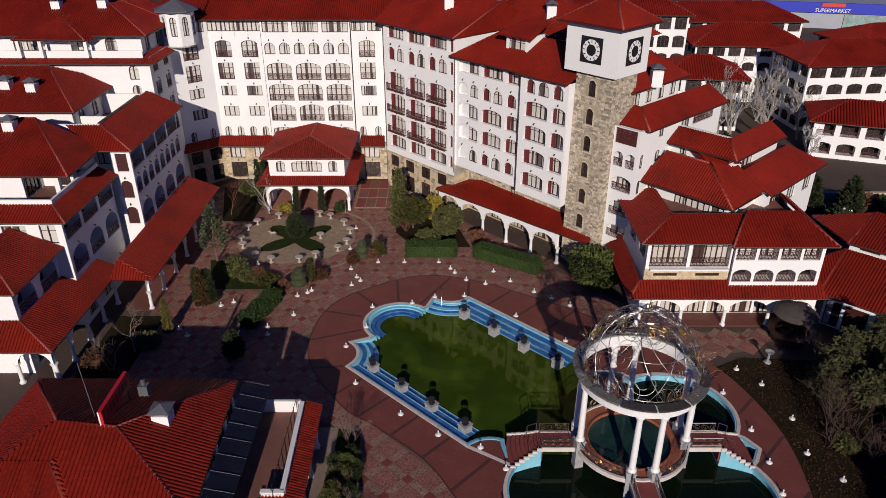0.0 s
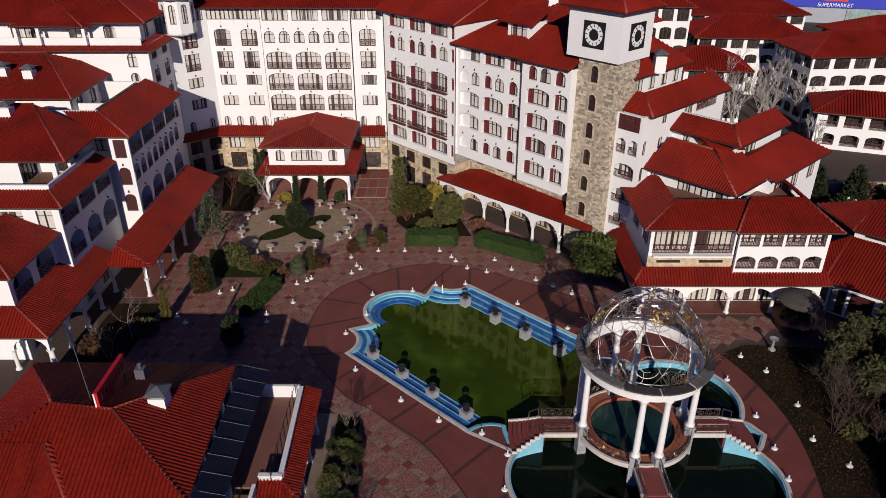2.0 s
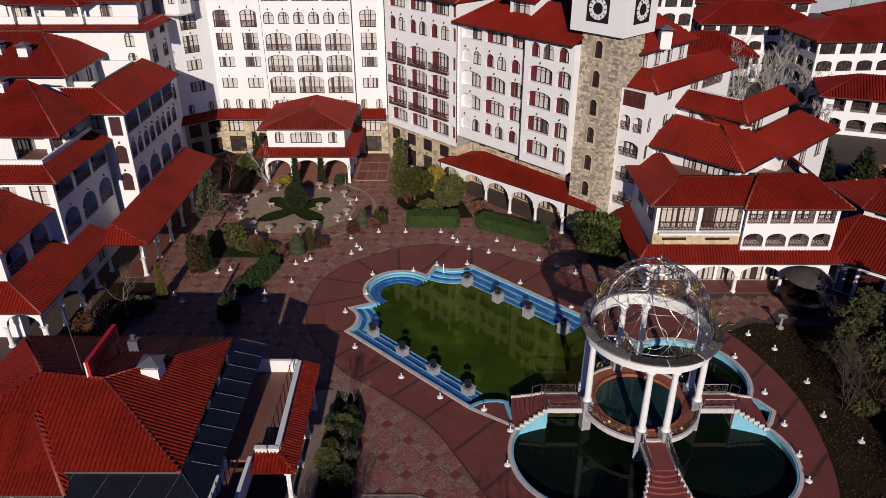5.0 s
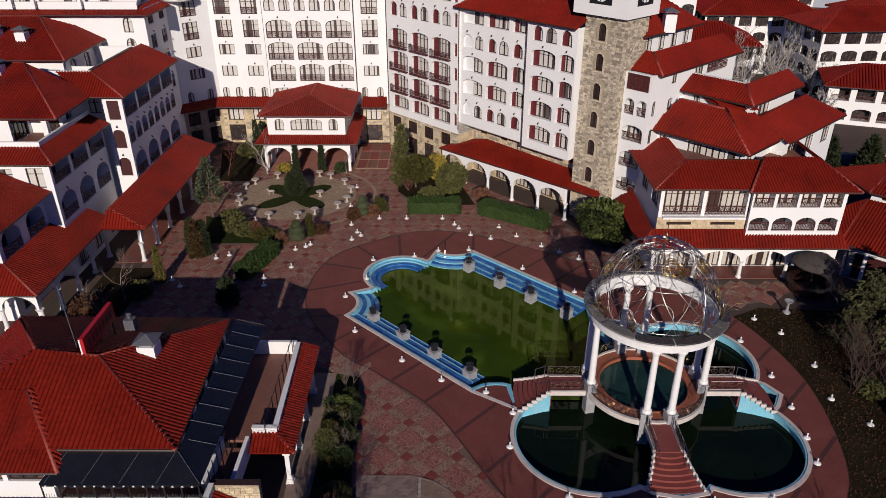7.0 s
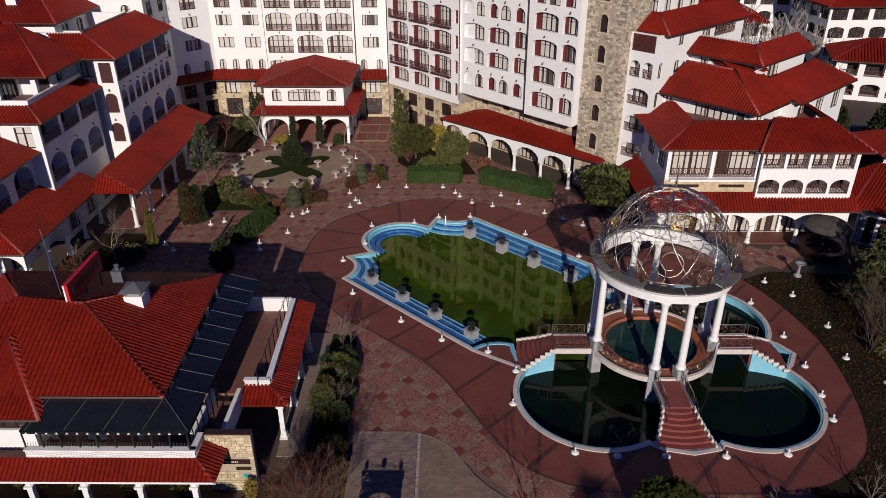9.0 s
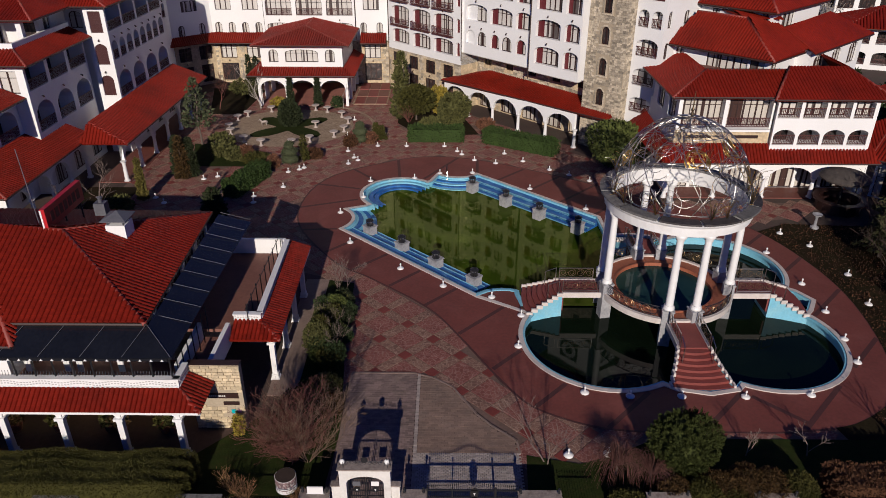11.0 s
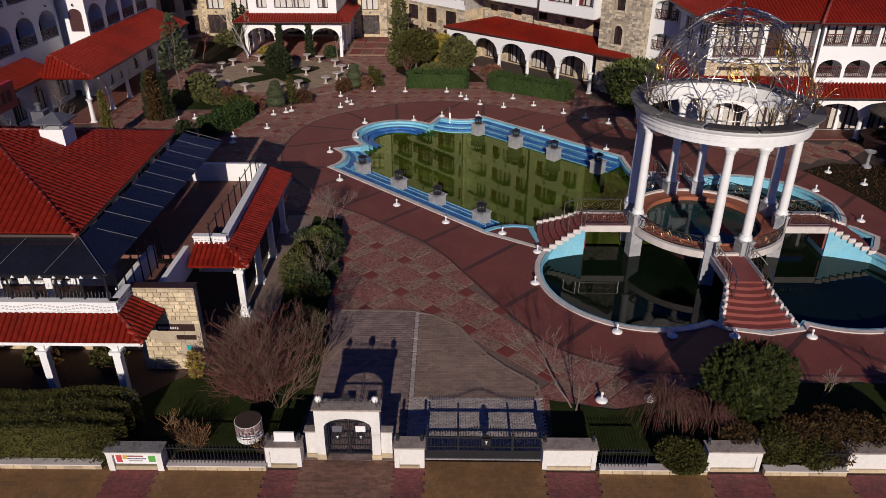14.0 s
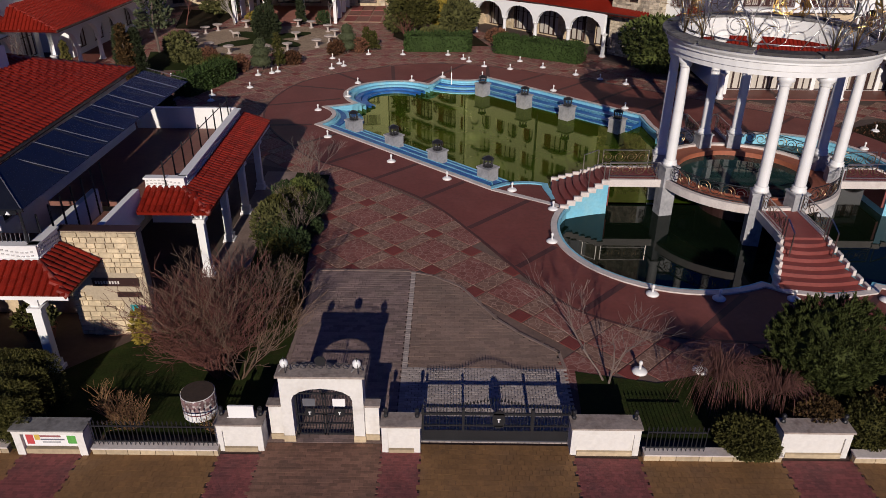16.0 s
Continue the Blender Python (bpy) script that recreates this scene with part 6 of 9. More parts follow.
i0, i1 = EDGE.index((5.0, 45.5)), EDGE.index((13.4, 54.4))
part("water", sheet("water", [[(5.0, 45.5), (7.8, 44.4), (15.0, 44.3), (15.0, 54.7)] + EDGE[i1:] + EDGE[:i0]], -0.5, WATER_GREEN), None, pool, "still green algae water")
part("water", sheet("water", [[(5.0, 45.5)] + EDGE[i0 + 1:i1 - 1] + [(15.0, 54.7), (15.0, 44.3), (7.8, 44.4)]], -0.6, WATER_DARK), None, pool, "nearly black still water")


def bench(b0, b1, a0, a1, z, material=None):
    q = [pp(a0, b0), pp(a1, b0), pp(a1, b1), pp(a0, b1)]
    if b0 < b1:
        q.reverse()
    part("step", Geo().prism(q, -1.6, z), material or BLUE, pool)


for sgn in (-1, 1):
    for k, (w0, w1, z) in enumerate(((0.15, 0.95, -0.12), (0.95, 1.75, -0.3), (1.75, 2.35, -0.46))):
        bench(sgn * (8.6 - w0), sgn * (8.6 - w1), 10.6, 25.2, z)
        bench(sgn * (8.6 - w1 + 0.1), sgn * (8.6 - w1), 10.6, 25.2, z + 0.02, PALE_BLUE)
    for k, r in enumerate((3.1, 3.5, 3.9, 4.3, 4.7)):
        pts0 = pool_arc(28.0, sgn * 8.6, r - 0.42, 180 - sgn * -4, 180 + sgn * 86, 10)
        pts1 = pool_arc(28.0, sgn * 8.6, r, 180 - sgn * -4, 180 + sgn * 86, 10)
        part("step", band(Geo(), pts0, pts1, -1.6, -0.08 - 0.09 * k, closed=False), BLUE if k % 2 else PALE_BLUE, pool)
for k, r in enumerate((3.1, 2.6, 2.1)):
    part("step", band(Geo(), pool_arc(27.3, 0, r, 95, -95, 18), pool_arc(27.3, 0, r + 0.42, 95, -95, 18), -1.6, -0.12 - 0.12 * k, closed=False), PALE_BLUE if k == 0 else BLUE, pool)
# handrail at the far corner
part("handrail", Geo().tube([pp(26.6, 5.6) + (-0.4,), pp(26.9, 5.9) + (0.7,), pp(27.6, 6.6) + (0.95,), pp(28.1, 7.0) + (0.1,)], 0.035, 6), SILVER, pool)

kid_at(pool)


def lantern_box(x, y):
    lb_ = thing("lantern_block", "square grey marble block with a black iron lantern in the pool", "lantern", "pool lanterns", at=(x, y, -0.6))
    part("block", Geo().box(-0.42, 0.42, -0.42, 0.42, 0, 1.0, pose(0, 0, 0, 0, 0, 44)).box(-0.48, 0.48, -0.48, 0.48, 1.0, 1.08, pose(0, 0, 0, 0, 0, 44)), MARBLE, lb_)
    part("lantern_base", Geo().lathe([(0.0, 1.08), (0.3, 1.08), (0.3, 1.14), (0.22, 1.16), (0.0, 1.16)], 8), IRON, lb_, "black iron lantern")
    for t_ in range(8):
        a_ = t_ * math.pi / 4
        part("lantern_bar", Geo().tube([(0.24 * math.cos(a_), 0.24 * math.sin(a_), 1.12), (0.3 * math.cos(a_), 0.3 * math.sin(a_), 1.55)], 0.03, 4), IRON, lb_)
    part("lantern_cap", Geo().lathe([(0.0, 1.53), (0.34, 1.53), (0.34, 1.58), (0.12, 1.7), (0.0, 1.72)], 8), IRON, lb_)


for p in ((-6.7, 55.4), (-3.8, 52.4), (-1.0, 49.7), (1.9, 47.0), (2.3, 65.0), (5.3, 61.8), (8.1, 59.0), (11.1, 56.2)):
    lantern_box(*p)

# ---- gazebo on the fountain island ----
gz = thing("gazebo", "round white colonnade with a dome of curled metal rods", "gazebo", at=(15.1, 44.2, 0))
GR = 4.3


def ring_geo(r0, r1, z0, z1, seg=48):
    return Geo().lathe([(r1, z0), (r1, z1), (r0, z1), (r0, z0), (r1, z0)], seg)


part("floor_ring", ring_geo(3.4, 4.35, 1.05, 1.28), TERRACOTTA, gz, "terracotta walkway ring")
part("rim", ring_geo(4.35, 4.58, 1.0, 1.4), COPING, gz, "pale stone rim")
part("basin", ring_geo(3.28, 3.4, 0.75, 1.36), TERRACOTTA, gz)
part("basin_water", Geo().lathe([(3.3, 1.1), (0.01, 1.1)], 40), WATER_TEAL, gz, "dark water in a round basin")
# Added support drum, coloured dark to pass for the shaded void below the floor.
part("drum", ring_geo(1.6, 2.0, -1.4, 1.05, 32), FRAME, gz)
col_prof = [(0.36, 0.0), (0.36, 0.12), (0.3, 0.16), (0.34, 0.24), (0.27, 0.3)]
cg = Geo()
flutes = 16
n0 = 0
rings = [(0.265, 0.3), (0.26, 1.6), (0.245, 3.2), (0.22, 4.95)]
for r, z in rings:
    for i in range(flutes * 2):
        a = math.pi * i / flutes
        rr = r * (1.0 if i % 2 else 0.93)
        cg.v.append((rr * math.cos(a), rr * math.sin(a), z))
m_ = flutes * 2
for q in range(len(rings) - 1):
    for i in range(m_):
        j = (i + 1) % m_
        cg.f.append((q * m_ + i, q * m_ + j, (q + 1) * m_ + j, (q + 1) * m_ + i))
cg.lathe([(0.0, 0.0)] + col_prof, 20)
cg.lathe([(0.23, 4.95), (0.28, 5.0), (0.25, 5.08), (0.38, 5.2), (0.38, 5.42), (0.0, 5.42)], 20)
col_me = cg.mesh("column", WHITE_PAINT, True)
pl_me = Geo().box(-0.36, 0.36, -0.36, 0.36, -2.9, -0.08).box(-0.41, 0.41, -0.41, 0.41, -0.08, 0.0).mesh("plinth", MARBLE)
for k in range(4):
    for side in (-1, 1):
        a = math.radians(-90 + 90 * k) + side * 0.205
        part("column", col_me, None, gz, m=pose(GR * math.cos(a), GR * math.sin(a), 2.1))
        part("plinth", pl_me, None, gz, "grey marble plinth", m=pose(GR * math.cos(a), GR * math.sin(a), 2.1, 0, 0, math.degrees(a)))
part("entablature", Geo().lathe([(4.3, 7.5), (4.68, 7.5), (4.68, 7.72), (4.76, 7.75), (4.76, 8.02), (4.86, 8.06), (4.86, 8.14), (4.98, 8.28), (5.05, 8.44), (4.3, 8.44), (4.3, 7.5)], 56), WHITE_PAINT, gz, "white ring beam")
CAPST = mat("weathered_cap_slab", (0.14, 0.135, 0.13), 0.8, 0.35, 0.5, 8, 0.3, obj_var=0.3, stain=((0.06, 0.055, 0.05), 0.8))
CAP_DARK = mat("black_weathered_cap_slab", (0.035, 0.03, 0.03), 0.7, 0.4, 0.5, 8, 0.3, stain=((0.09, 0.085, 0.08), 0.6))
for i in range(12):
    a0, a1 = 2 * math.pi * i / 12 + 0.012, 2 * math.pi * (i + 1) / 12 - 0.012
    g = Geo()
    seg = 5
    inn = [(4.36 * math.cos(a0 + (a1 - a0) * t / seg), 4.36 * math.sin(a0 + (a1 - a0) * t / seg)) for t in range(seg + 1)]
    out = [(5.12 * math.cos(a0 + (a1 - a0) * t / seg), 5.15 * math.sin(a0 + (a1 - a0) * t / seg)) for t in range(seg + 1)]
    part("cap_slab", band(g, inn, out, 8.44, 8.56 + 0.03 * (i % 3 == 1), closed=False), CAP_DARK if i in (8, 9, 11) else CAPST, gz, "weathered grey stone cap slab")
rnd = random.Random(3)


def on_dome(th, ph, r=4.36, hgt=4.95):
    return Vector((r * math.cos(ph) * math.cos(th), r * math.cos(ph) * math.sin(th), 8.6 + hgt * math.sin(ph)))


def rod(pts, r, mt):
    part("dome_rod", Geo().tube(pts, r, 5), mt, gz, smooth=True)


for i in range(22):
    th, tw = 2 * math.pi * i / 22, (0.85, -0.7, 0.35, -1.1)[i % 4]
    rod([on_dome(th + tw * math.sin(t / 12 * 1.5), t / 12 * 1.5) for t in range(13)], 0.03 if i % 2 else 0.023, SILVER)
for ph in (0.03, 0.62, 1.02):
    rod([on_dome(t * 0.2244, ph) for t in range(29)], 0.028, SILVER)
for i in range(64):
    th, ph = rnd.uniform(0, 6.28), rnd.uniform(0.08, 1.2)
    R_, turns = rnd.uniform(0.45, 1.2), rnd.uniform(1.0, 1.8)
    pts = []
    for t in range(24):
        q = t / 23
        rr = R_ * (1 - 0.6 * q)
        aa = q * turns * 6.28 + i
        pts.append(on_dome(th + rr * math.cos(aa) / 4.2 / max(0.35, math.cos(ph)), min(1.5, max(0.02, ph + rr * math.sin(aa) / 4.8))))
    rod(pts, 0.02, BRONZE if i % 4 == 0 else SILVER)
for i in range(12):
    th = 6.283 * (i + 0.3 * math.sin(i * 2.3)) / 12
    base = Vector((4.5 * math.cos(th), 4.5 * math.sin(th), 8.5))
    for k in range(15):
        lean = Vector((rnd.uniform(-0.85, 0.85) + 0.35 * math.cos(th), rnd.uniform(-0.85, 0.85) + 0.35 * math.sin(th), rnd.uniform(0.9, 1.7)))
        rod([base, base + Vector((lean.x * 0.3, lean.y * 0.3, lean.z * 0.6)), base + Vector((lean.x * 0.7, lean.y * 0.7, lean.z * 0.95)), base + Vector((lean.x * 1.1, lean.y * 1.1, lean.z))], 0.014, GOLD if k % 3 == 0 else BRONZE if k % 3 == 1 else SILVER)
for th, ph, R_ in ((1.02, 0.12, 0.95), (0.4, 0.5, 0.85), (2.4, 0.25, 0.6), (5.9, 0.35, 0.6)):
    for k in range(7):
        pts = []
        for t in range(26):
            q = t / 25
            rr, aa = R_ * (0.25 + 0.75 * abs(math.sin(q * 3.1 + k))), q * 9 + k * 1.3
            pts.append(on_dome(th + rr * math.cos(aa) / 4.3, max(0.02, ph + rr * math.sin(aa) / 4.75), 4.25 + 0.1 * math.sin(aa * 2)))
        rod(pts, 0.024, GOLD)
part("ring_hoop", Geo().tube([(1.2 * math.cos(t * 0.3142), 1.2 * math.sin(t * 0.3142), 13.3) for t in range(21)], 0.06, 6), SILVER, gz)
part("finial", Geo().lathe([(0.02, 13.6), (0.16, 13.75), (0.05, 13.9), (0.12, 14.05), (0.04, 14.2), (0.02, 15.2), (0, 15.2)], 10), BRONZE, gz)
# curled balustrade between the plinths
for k in range(4):
    a0, a1 = math.radians(-90 + 90 * k) + 0.34, math.radians(90 * k) - 0.34
    for zz in (1.5, 2.25):
        part("rail", Geo().tube([(4.45 * math.cos(a0 + (a1 - a0) * t / 10), 4.45 * math.sin(a0 + (a1 - a0) * t / 10), zz) for t in range(11)], 0.03, 5), IRON, gz)
    for q in range(7):
        am = a0 + (a1 - a0) * (q + 0.5) / 7
        cx, cy = 4.45 * math.cos(am), 4.45 * math.sin(am)
        tx, ty = -math.sin(am), math.cos(am)
        part("scroll", Geo().tube([(cx + tx * 0.36 * (1 - t / 26) * math.cos(t * 0.55), cy + ty * 0.36 * (1 - t / 26) * math.cos(t * 0.55), 1.87 + 0.36 * (1 - t / 26) * math.sin(t * 0.55)) for t in range(20)], 0.022, 4), BRONZE if q % 2 else IRON, gz)


def footbridge(ang, label):
    """A short bridge from the island with fan-shaped steps down to the ground."""
    br = thing("footbridge", label, "bridge", "pool footbridges", at=(15.1, 44.2, 0))
    br.rotation_euler = (0, 0, math.radians(ang))
    part("deck", Geo().box(4.4, 7.3, -0.85, 0.85, 0.95, 1.25), STEP_RED, br)
    part("deck_edge", Geo().box(4.5, 7.2, -1.0, -0.85, 0.9, 1.3), COPING, br, "pale stone edge")
    part("deck_edge", Geo().box(4.5, 7.2, 0.85, 1.0, 0.9, 1.3), COPING, br, "pale stone edge")
    n = 7
    for i in range(n):
        x0, x1 = 7.2 + 0.36 * i, 7.2 + 0.36 * (i + 1)
        h0 = 0.9 + 0.9 * (i / n) ** 1.3
        h1 = 0.9 + 0.9 * ((i + 1) / n) ** 1.3
        pts = [(x0 - 0.1, -h0), (x1 - 0.05, -h1), (x1 + 0.12, -h1 * 0.5), (x1 + 0.18, 0), (x1 + 0.12, h1 * 0.5), (x1 - 0.05, h1), (x0 - 0.1, h0)]
        z = 1.25 - 1.25 * (i + 0.6) / (n + 0.2)
        part("step", Geo().prism(pts, -0.2, z), STEP_RED, br)
        for sgn in (-1, 1):
            q = Geo()
            q.box(x0 - 0.05, x1 + 0.02, min(sgn * h1, sgn * (h1 + 0.14)), max(sgn * h1, sgn * (h1 + 0.14)), z - 0.12, z + 0.14)
            part("kerb_block", q, COPING, br)
    for sgn in (-1, 1):
        q = Geo()
        for i in range(n):
            x0, x1 = 7.2 + 0.36 * i, 7.2 + 0.36 * (i + 1)
            h0, h1 = 0.9 + 0.9 * (i / n) ** 1.3 + 0.12, 0.9 + 0.9 * ((i + 1) / n) ** 1.3 + 0.12
            z = 1.25 - 1.25 * (i + 0.6) / (n + 0.2)
            q.face((x0, sgn * h0, -1.5), (x1, sgn * h1, -1.5), (x1, sgn * h1, z), (x0, sgn * h0, z))
        q.face((7.2, sgn * 1.05, -1.5), (7.2, 0, -1.5), (7.2, 0, 1.0), (7.2, sgn * 1.05, 1.0))
        part("side_wall", q, PALE_BLUE, br, "pale blue painted side wall")
        for zz in (1.45, 2.2):
            part("rail", Geo().tube([(4.8, sgn * 0.9, zz), (7.2, sgn * 0.9, zz)], 0.03, 5), SILVER, br)
        for xx in (4.8, 7.2, 7.45, 8.2):
            part("post", Geo().tube([(xx, sgn * 0.92, 1.0 if xx < 7.3 else 0.7), (xx, sgn * 0.92, 2.2 if xx < 8 else 1.9)], 0.03, 5), SILVER, br)
        part("rail", Geo().tube([(7.45, sgn * 0.92, 2.2), (8.2, sgn * 0.92, 1.9)], 0.03, 5), SILVER, br)
        for q_ in range(4):
            cx = 5.1 + q_ * 0.62
            part("scroll", Geo().tube([(cx + 0.32 * (1 - t / 26) * math.cos(t * 0.55 + q_), sgn * 0.9, 1.82 + 0.32 * (1 - t / 26) * math.sin(t * 0.55 + q_)) for t in range(20)], 0.022, 4), BRONZE, br)


for ang in (-90, 0, 90, 180):
    footbridge(ang, "small stone footbridge with red fan steps and curled metal rails")

# ---- plants ----
def foliage(name, c, sat=0.35):
    m = mat(name, c, 0.8, 0.35, 0.6, 9, 0.0)
    m.node_tree.nodes["Principled BSDF"].inputs["Specular IOR Level"].default_value = 0.2
    return island(m, sat)


LEAF = foliage("evergreen_leaves", (0.03, 0.045, 0.014))
LEAF_HEDGE = foliage("hedge_leaves", (0.044, 0.042, 0.007))
LEAF_DARK = foliage("dark_conifer_needles", (0.022, 0.028, 0.01))
LEAF_GREY = foliage("grey_green_needles", (0.055, 0.064, 0.03))
LEAF_PINE = foliage("pine_needles", (0.036, 0.044, 0.008))
LEAF_OLIVE = foliage("olive_leaves", (0.07, 0.07, 0.02))
LEAF_BRIGHT = foliage("bright_olive_leaves", (0.075, 0.09, 0.02))
LEAF_COURT = foliage("courtyard_hedge_leaves", (0.03, 0.05, 0.01))
LEAF_CEDAR = foliage("cedar_needles", (0.055, 0.056, 0.02))
LEAF_RED = foliage("reddish_leaves", (0.06, 0.028, 0.012))
LEAF_RUST = foliage("rusty_green_leaves", (0.05, 0.029, 0.008), 0.6)
LEAF_YELLOW = foliage("yellow_leaves", (0.22, 0.17, 0.02))
LEAF_GOLD = foliage("golden_cypress_leaves", (0.1, 0.085, 0.018))
LEAF_DRY = foliage("dry_brown_leaves", (0.12, 0.055, 0.03))
BARK = mat("bark", (0.1, 0.075, 0.06), 0.9, 0.3, 0.5, 12, 0.4)
BARK_PALE = mat("pale_bark", (0.3, 0.27, 0.24), 0.85, 0.3, 0.5, 12, 0.3)
TWIG_RED = mat("red_twigs", (0.11, 0.04, 0.028), 0.8, 0.3, 0.5, 12, 0.2)
TWIG_TAN = mat("tan_twigs", (0.13, 0.082, 0.052), 0.8, 0.3, 0.5, 12, 0.2)
TWIG_WEEP = mat("dark_red_twigs", (0.085, 0.034, 0.024), 0.8, 0.3, 0.5, 12, 0.2)
TWIG_GREY = mat("grey_twigs", (0.16, 0.12, 0.1), 0.8, 0.3, 0.5, 12, 0.2)


def leaves(points, size, seed, up=0.0, long=1.6):
    """Small bent leaf clumps at the points given as rows (x, y, z, outward)."""
    rs = np.random.RandomState(seed)
    n = len(points)
    P = np.array([p[:3] for p in points])
    O = np.array([p[3] for p in points])
    d = rs.normal(size=(n, 3)) * 0.6 + O + np.array([0, 0, up])
    d /= np.linalg.norm(d, axis=1)[:, None] + 1e-6
    t = np.cross(d, rs.normal(size=(n, 3)))
    t /= np.linalg.norm(t, axis=1)[:, None] + 1e-6
    s = size * rs.uniform(0.6, 1.4, size=(n, 1))
    a, b = P - t * s * 0.5, P + t * s * 0.5
    nrm = np.cross(d, t)
    tip = P + d * s * long
    mid = P + d * s * long * 0.5 + nrm * s * 0.25
    v = np.stack([a, b, mid + t * s * 0.45, tip, mid - t * s * 0.45], 1).reshape(-1, 3)
    geo = Geo()
    geo.v = v.tolist()
    geo.f = [(5 * i, 5 * i + 1, 5 * i + 2, 5 * i + 3, 5 * i + 4) for i in range(n)]
    return geo


def crown_points(n, seed, kind, **k):
    """Points in the outer shell of a crown, lumpy so that the outline is uneven."""
    rs = np.random.RandomState(seed)
    out = []
    lumps = rs.normal(size=(14, 3))
    lumps /= np.linalg.norm(lumps, axis=1)[:, None]
    amp = rs.uniform(-0.18, 0.22, 14)
    while len(out) < n:
        if kind == "ball":
            d = rs.normal(size=3)
            d /= np.linalg.norm(d)
            bump = 1 + float(np.sum(amp * np.clip(lumps @ d, 0, 1) ** 6))
            r = (rs.uniform(0.45, 1.0) ** 0.4) * bump
            p = d * np.array([k["r"], k["r"], k["h"] / 2]) * r
            out.append((p[0], p[1], p[2] + k["z"] + k["h"] / 2, d))
        elif kind == "cone":
            t = rs.uniform(0, 1) ** 1.5
            a = rs.uniform(0, 6.283)
            w = k["r"] * ((1 - t) ** k.get("p", 0.8)) * (1 + 0.16 * math.sin(a * 5 + seed) + 0.2 * math.sin(t * 34 + seed))
            rr = w * rs.uniform(0.35, 1.0) ** 0.5
            d = np.array([math.cos(a), math.sin(a), 0.25])
            out.append((rr * d[0], rr * d[1], k["z"] + t * k["h"], d))
        else:
            p = rs.uniform(-1, 1, 3)
            f = rs.randint(0, 5)
            d = np.zeros(3)
            ax = (0, 0, 1, 1, 2)[f]
            sg = (1, -1, 1, -1, 1)[f]
            p[ax] = sg * rs.uniform(0.8, 1.03)
            d[ax] = sg
            ln = 1 + 0.05 * math.sin(p[0] * 9 + seed) + 0.05 * math.sin(p[1] * 11)
            out.append((p[0] * k["lx"] / 2 * ln, p[1] * k["ly"] / 2 * ln, (p[2] + 1) / 2 * k["h"] * ln, d))
    return out


def trunk_geo(h, r, seed, lean=0.06):
    rnd_ = random.Random(seed)
    pts = [(rnd_.uniform(-lean, lean) * h * i / 5, rnd_.uniform(-lean, lean) * h * i / 5, h * i / 5 - 0.1) for i in range(6)]
    return Geo().tube(pts, r, 7, r * 0.4)


def conifer(x, y, h, r, seed, material=None, n=1600, p=0.8, size=0.22, trunk=0.3, label="tall narrow evergreen conifer in the courtyard", up=0.5, core=True):
    t = thing("conifer_tree", label, "tree", "conifers", at=(x, y, 0))
    part("trunk", trunk_geo(h * 0.8, 0.05 + h * 0.012, seed), BARK, t)
    if core:
        part("core", Geo().lathe([(r * 0.5, trunk), (r * 0.55, trunk + h * 0.15), (0.02, h * 0.93)], 9), material or LEAF_DARK, t)
    tagged(part("crown", leaves(crown_points(n, seed, "cone", r=r, h=h - trunk, z=trunk, p=p), size, seed, up), material or LEAF_DARK, t), kind="stuff")
    return t


def bush(x, y, h, r, seed, material=None, n=1200, size=0.16, z=0.0, label="rounded evergreen shrub beside the paving", category="shrub", trunk=True, up=0.2, name="shrub", long=1.6):
    t = thing(name, label, category, "shrubs", at=(x, y, 0))
    if trunk:
        part("trunk", trunk_geo(z + h * 0.6, 0.05 + r * 0.04, seed), BARK, t)
    part("core", Geo().lathe([(0.01, z + h * 0.16), (r * 0.55, z + h * 0.3), (r * 0.62, z + h * 0.55), (r * 0.35, z + h * 0.8), (0.01, z + h * 0.87)], 9), material or LEAF, t)
    tagged(part("crown", leaves(crown_points(n, seed, "ball", r=r, h=h, z=z), size, seed, up, long), material or LEAF, t), kind="stuff")
    return t


def hedge(x, y, lx, ly, h, ang, seed, material=None, dens=130, size=0.1, label="clipped evergreen hedge with small leaves"):
    t = thing("hedge", label, "hedge", "hedges", at=(x, y, 0))
    t.rotation_euler = (0, 0, math.radians(ang))
    part("core", Geo().box(-lx * 0.47, lx * 0.47, -ly * 0.45, ly * 0.45, 0, h * 0.93), material or LEAF_HEDGE, t)
    n = int(dens * (lx * ly + 2 * h * (lx + ly)))
    tagged(part("leaf_cover", leaves(crown_points(n, seed, "box", lx=lx, ly=ly, h=h), size, seed, 0.3), material or LEAF_HEDGE, t), kind="stuff")
    return t


def grow(geo, p, d, length, r, depth, rnd_, spread, min_r=0.008):
    """Branches that fork and thin out."""
    steps = 3
    pts, q = [p], p.copy()
    dd = d.copy()
    for _ in range(steps):
        dd = (dd + Vector((rnd_.uniform(-1, 1), rnd_.uniform(-1, 1), rnd_.uniform(-0.5, 0.9))) * 0.16).normalized()
        q = q + dd * length / steps
        pts.append(q.copy())
    geo.tube(pts, r, 5 if r > 0.03 else 3, max(min_r, r * 0.62))
    if depth <= 0:
        return
    for k in range(rnd_.choice((2, 3, 3))):
        base = pts[rnd_.choice((1, 2, 3, 3))]
        nd = (dd + Vector((rnd_.uniform(-1, 1), rnd_.uniform(-1, 1), rnd_.uniform(-0.35, 0.75))) * spread).normalized()
        grow(geo, base, nd, length * rnd_.uniform(0.62, 0.85), max(min_r, r * 0.6), depth - 1, rnd_, spread, min_r)


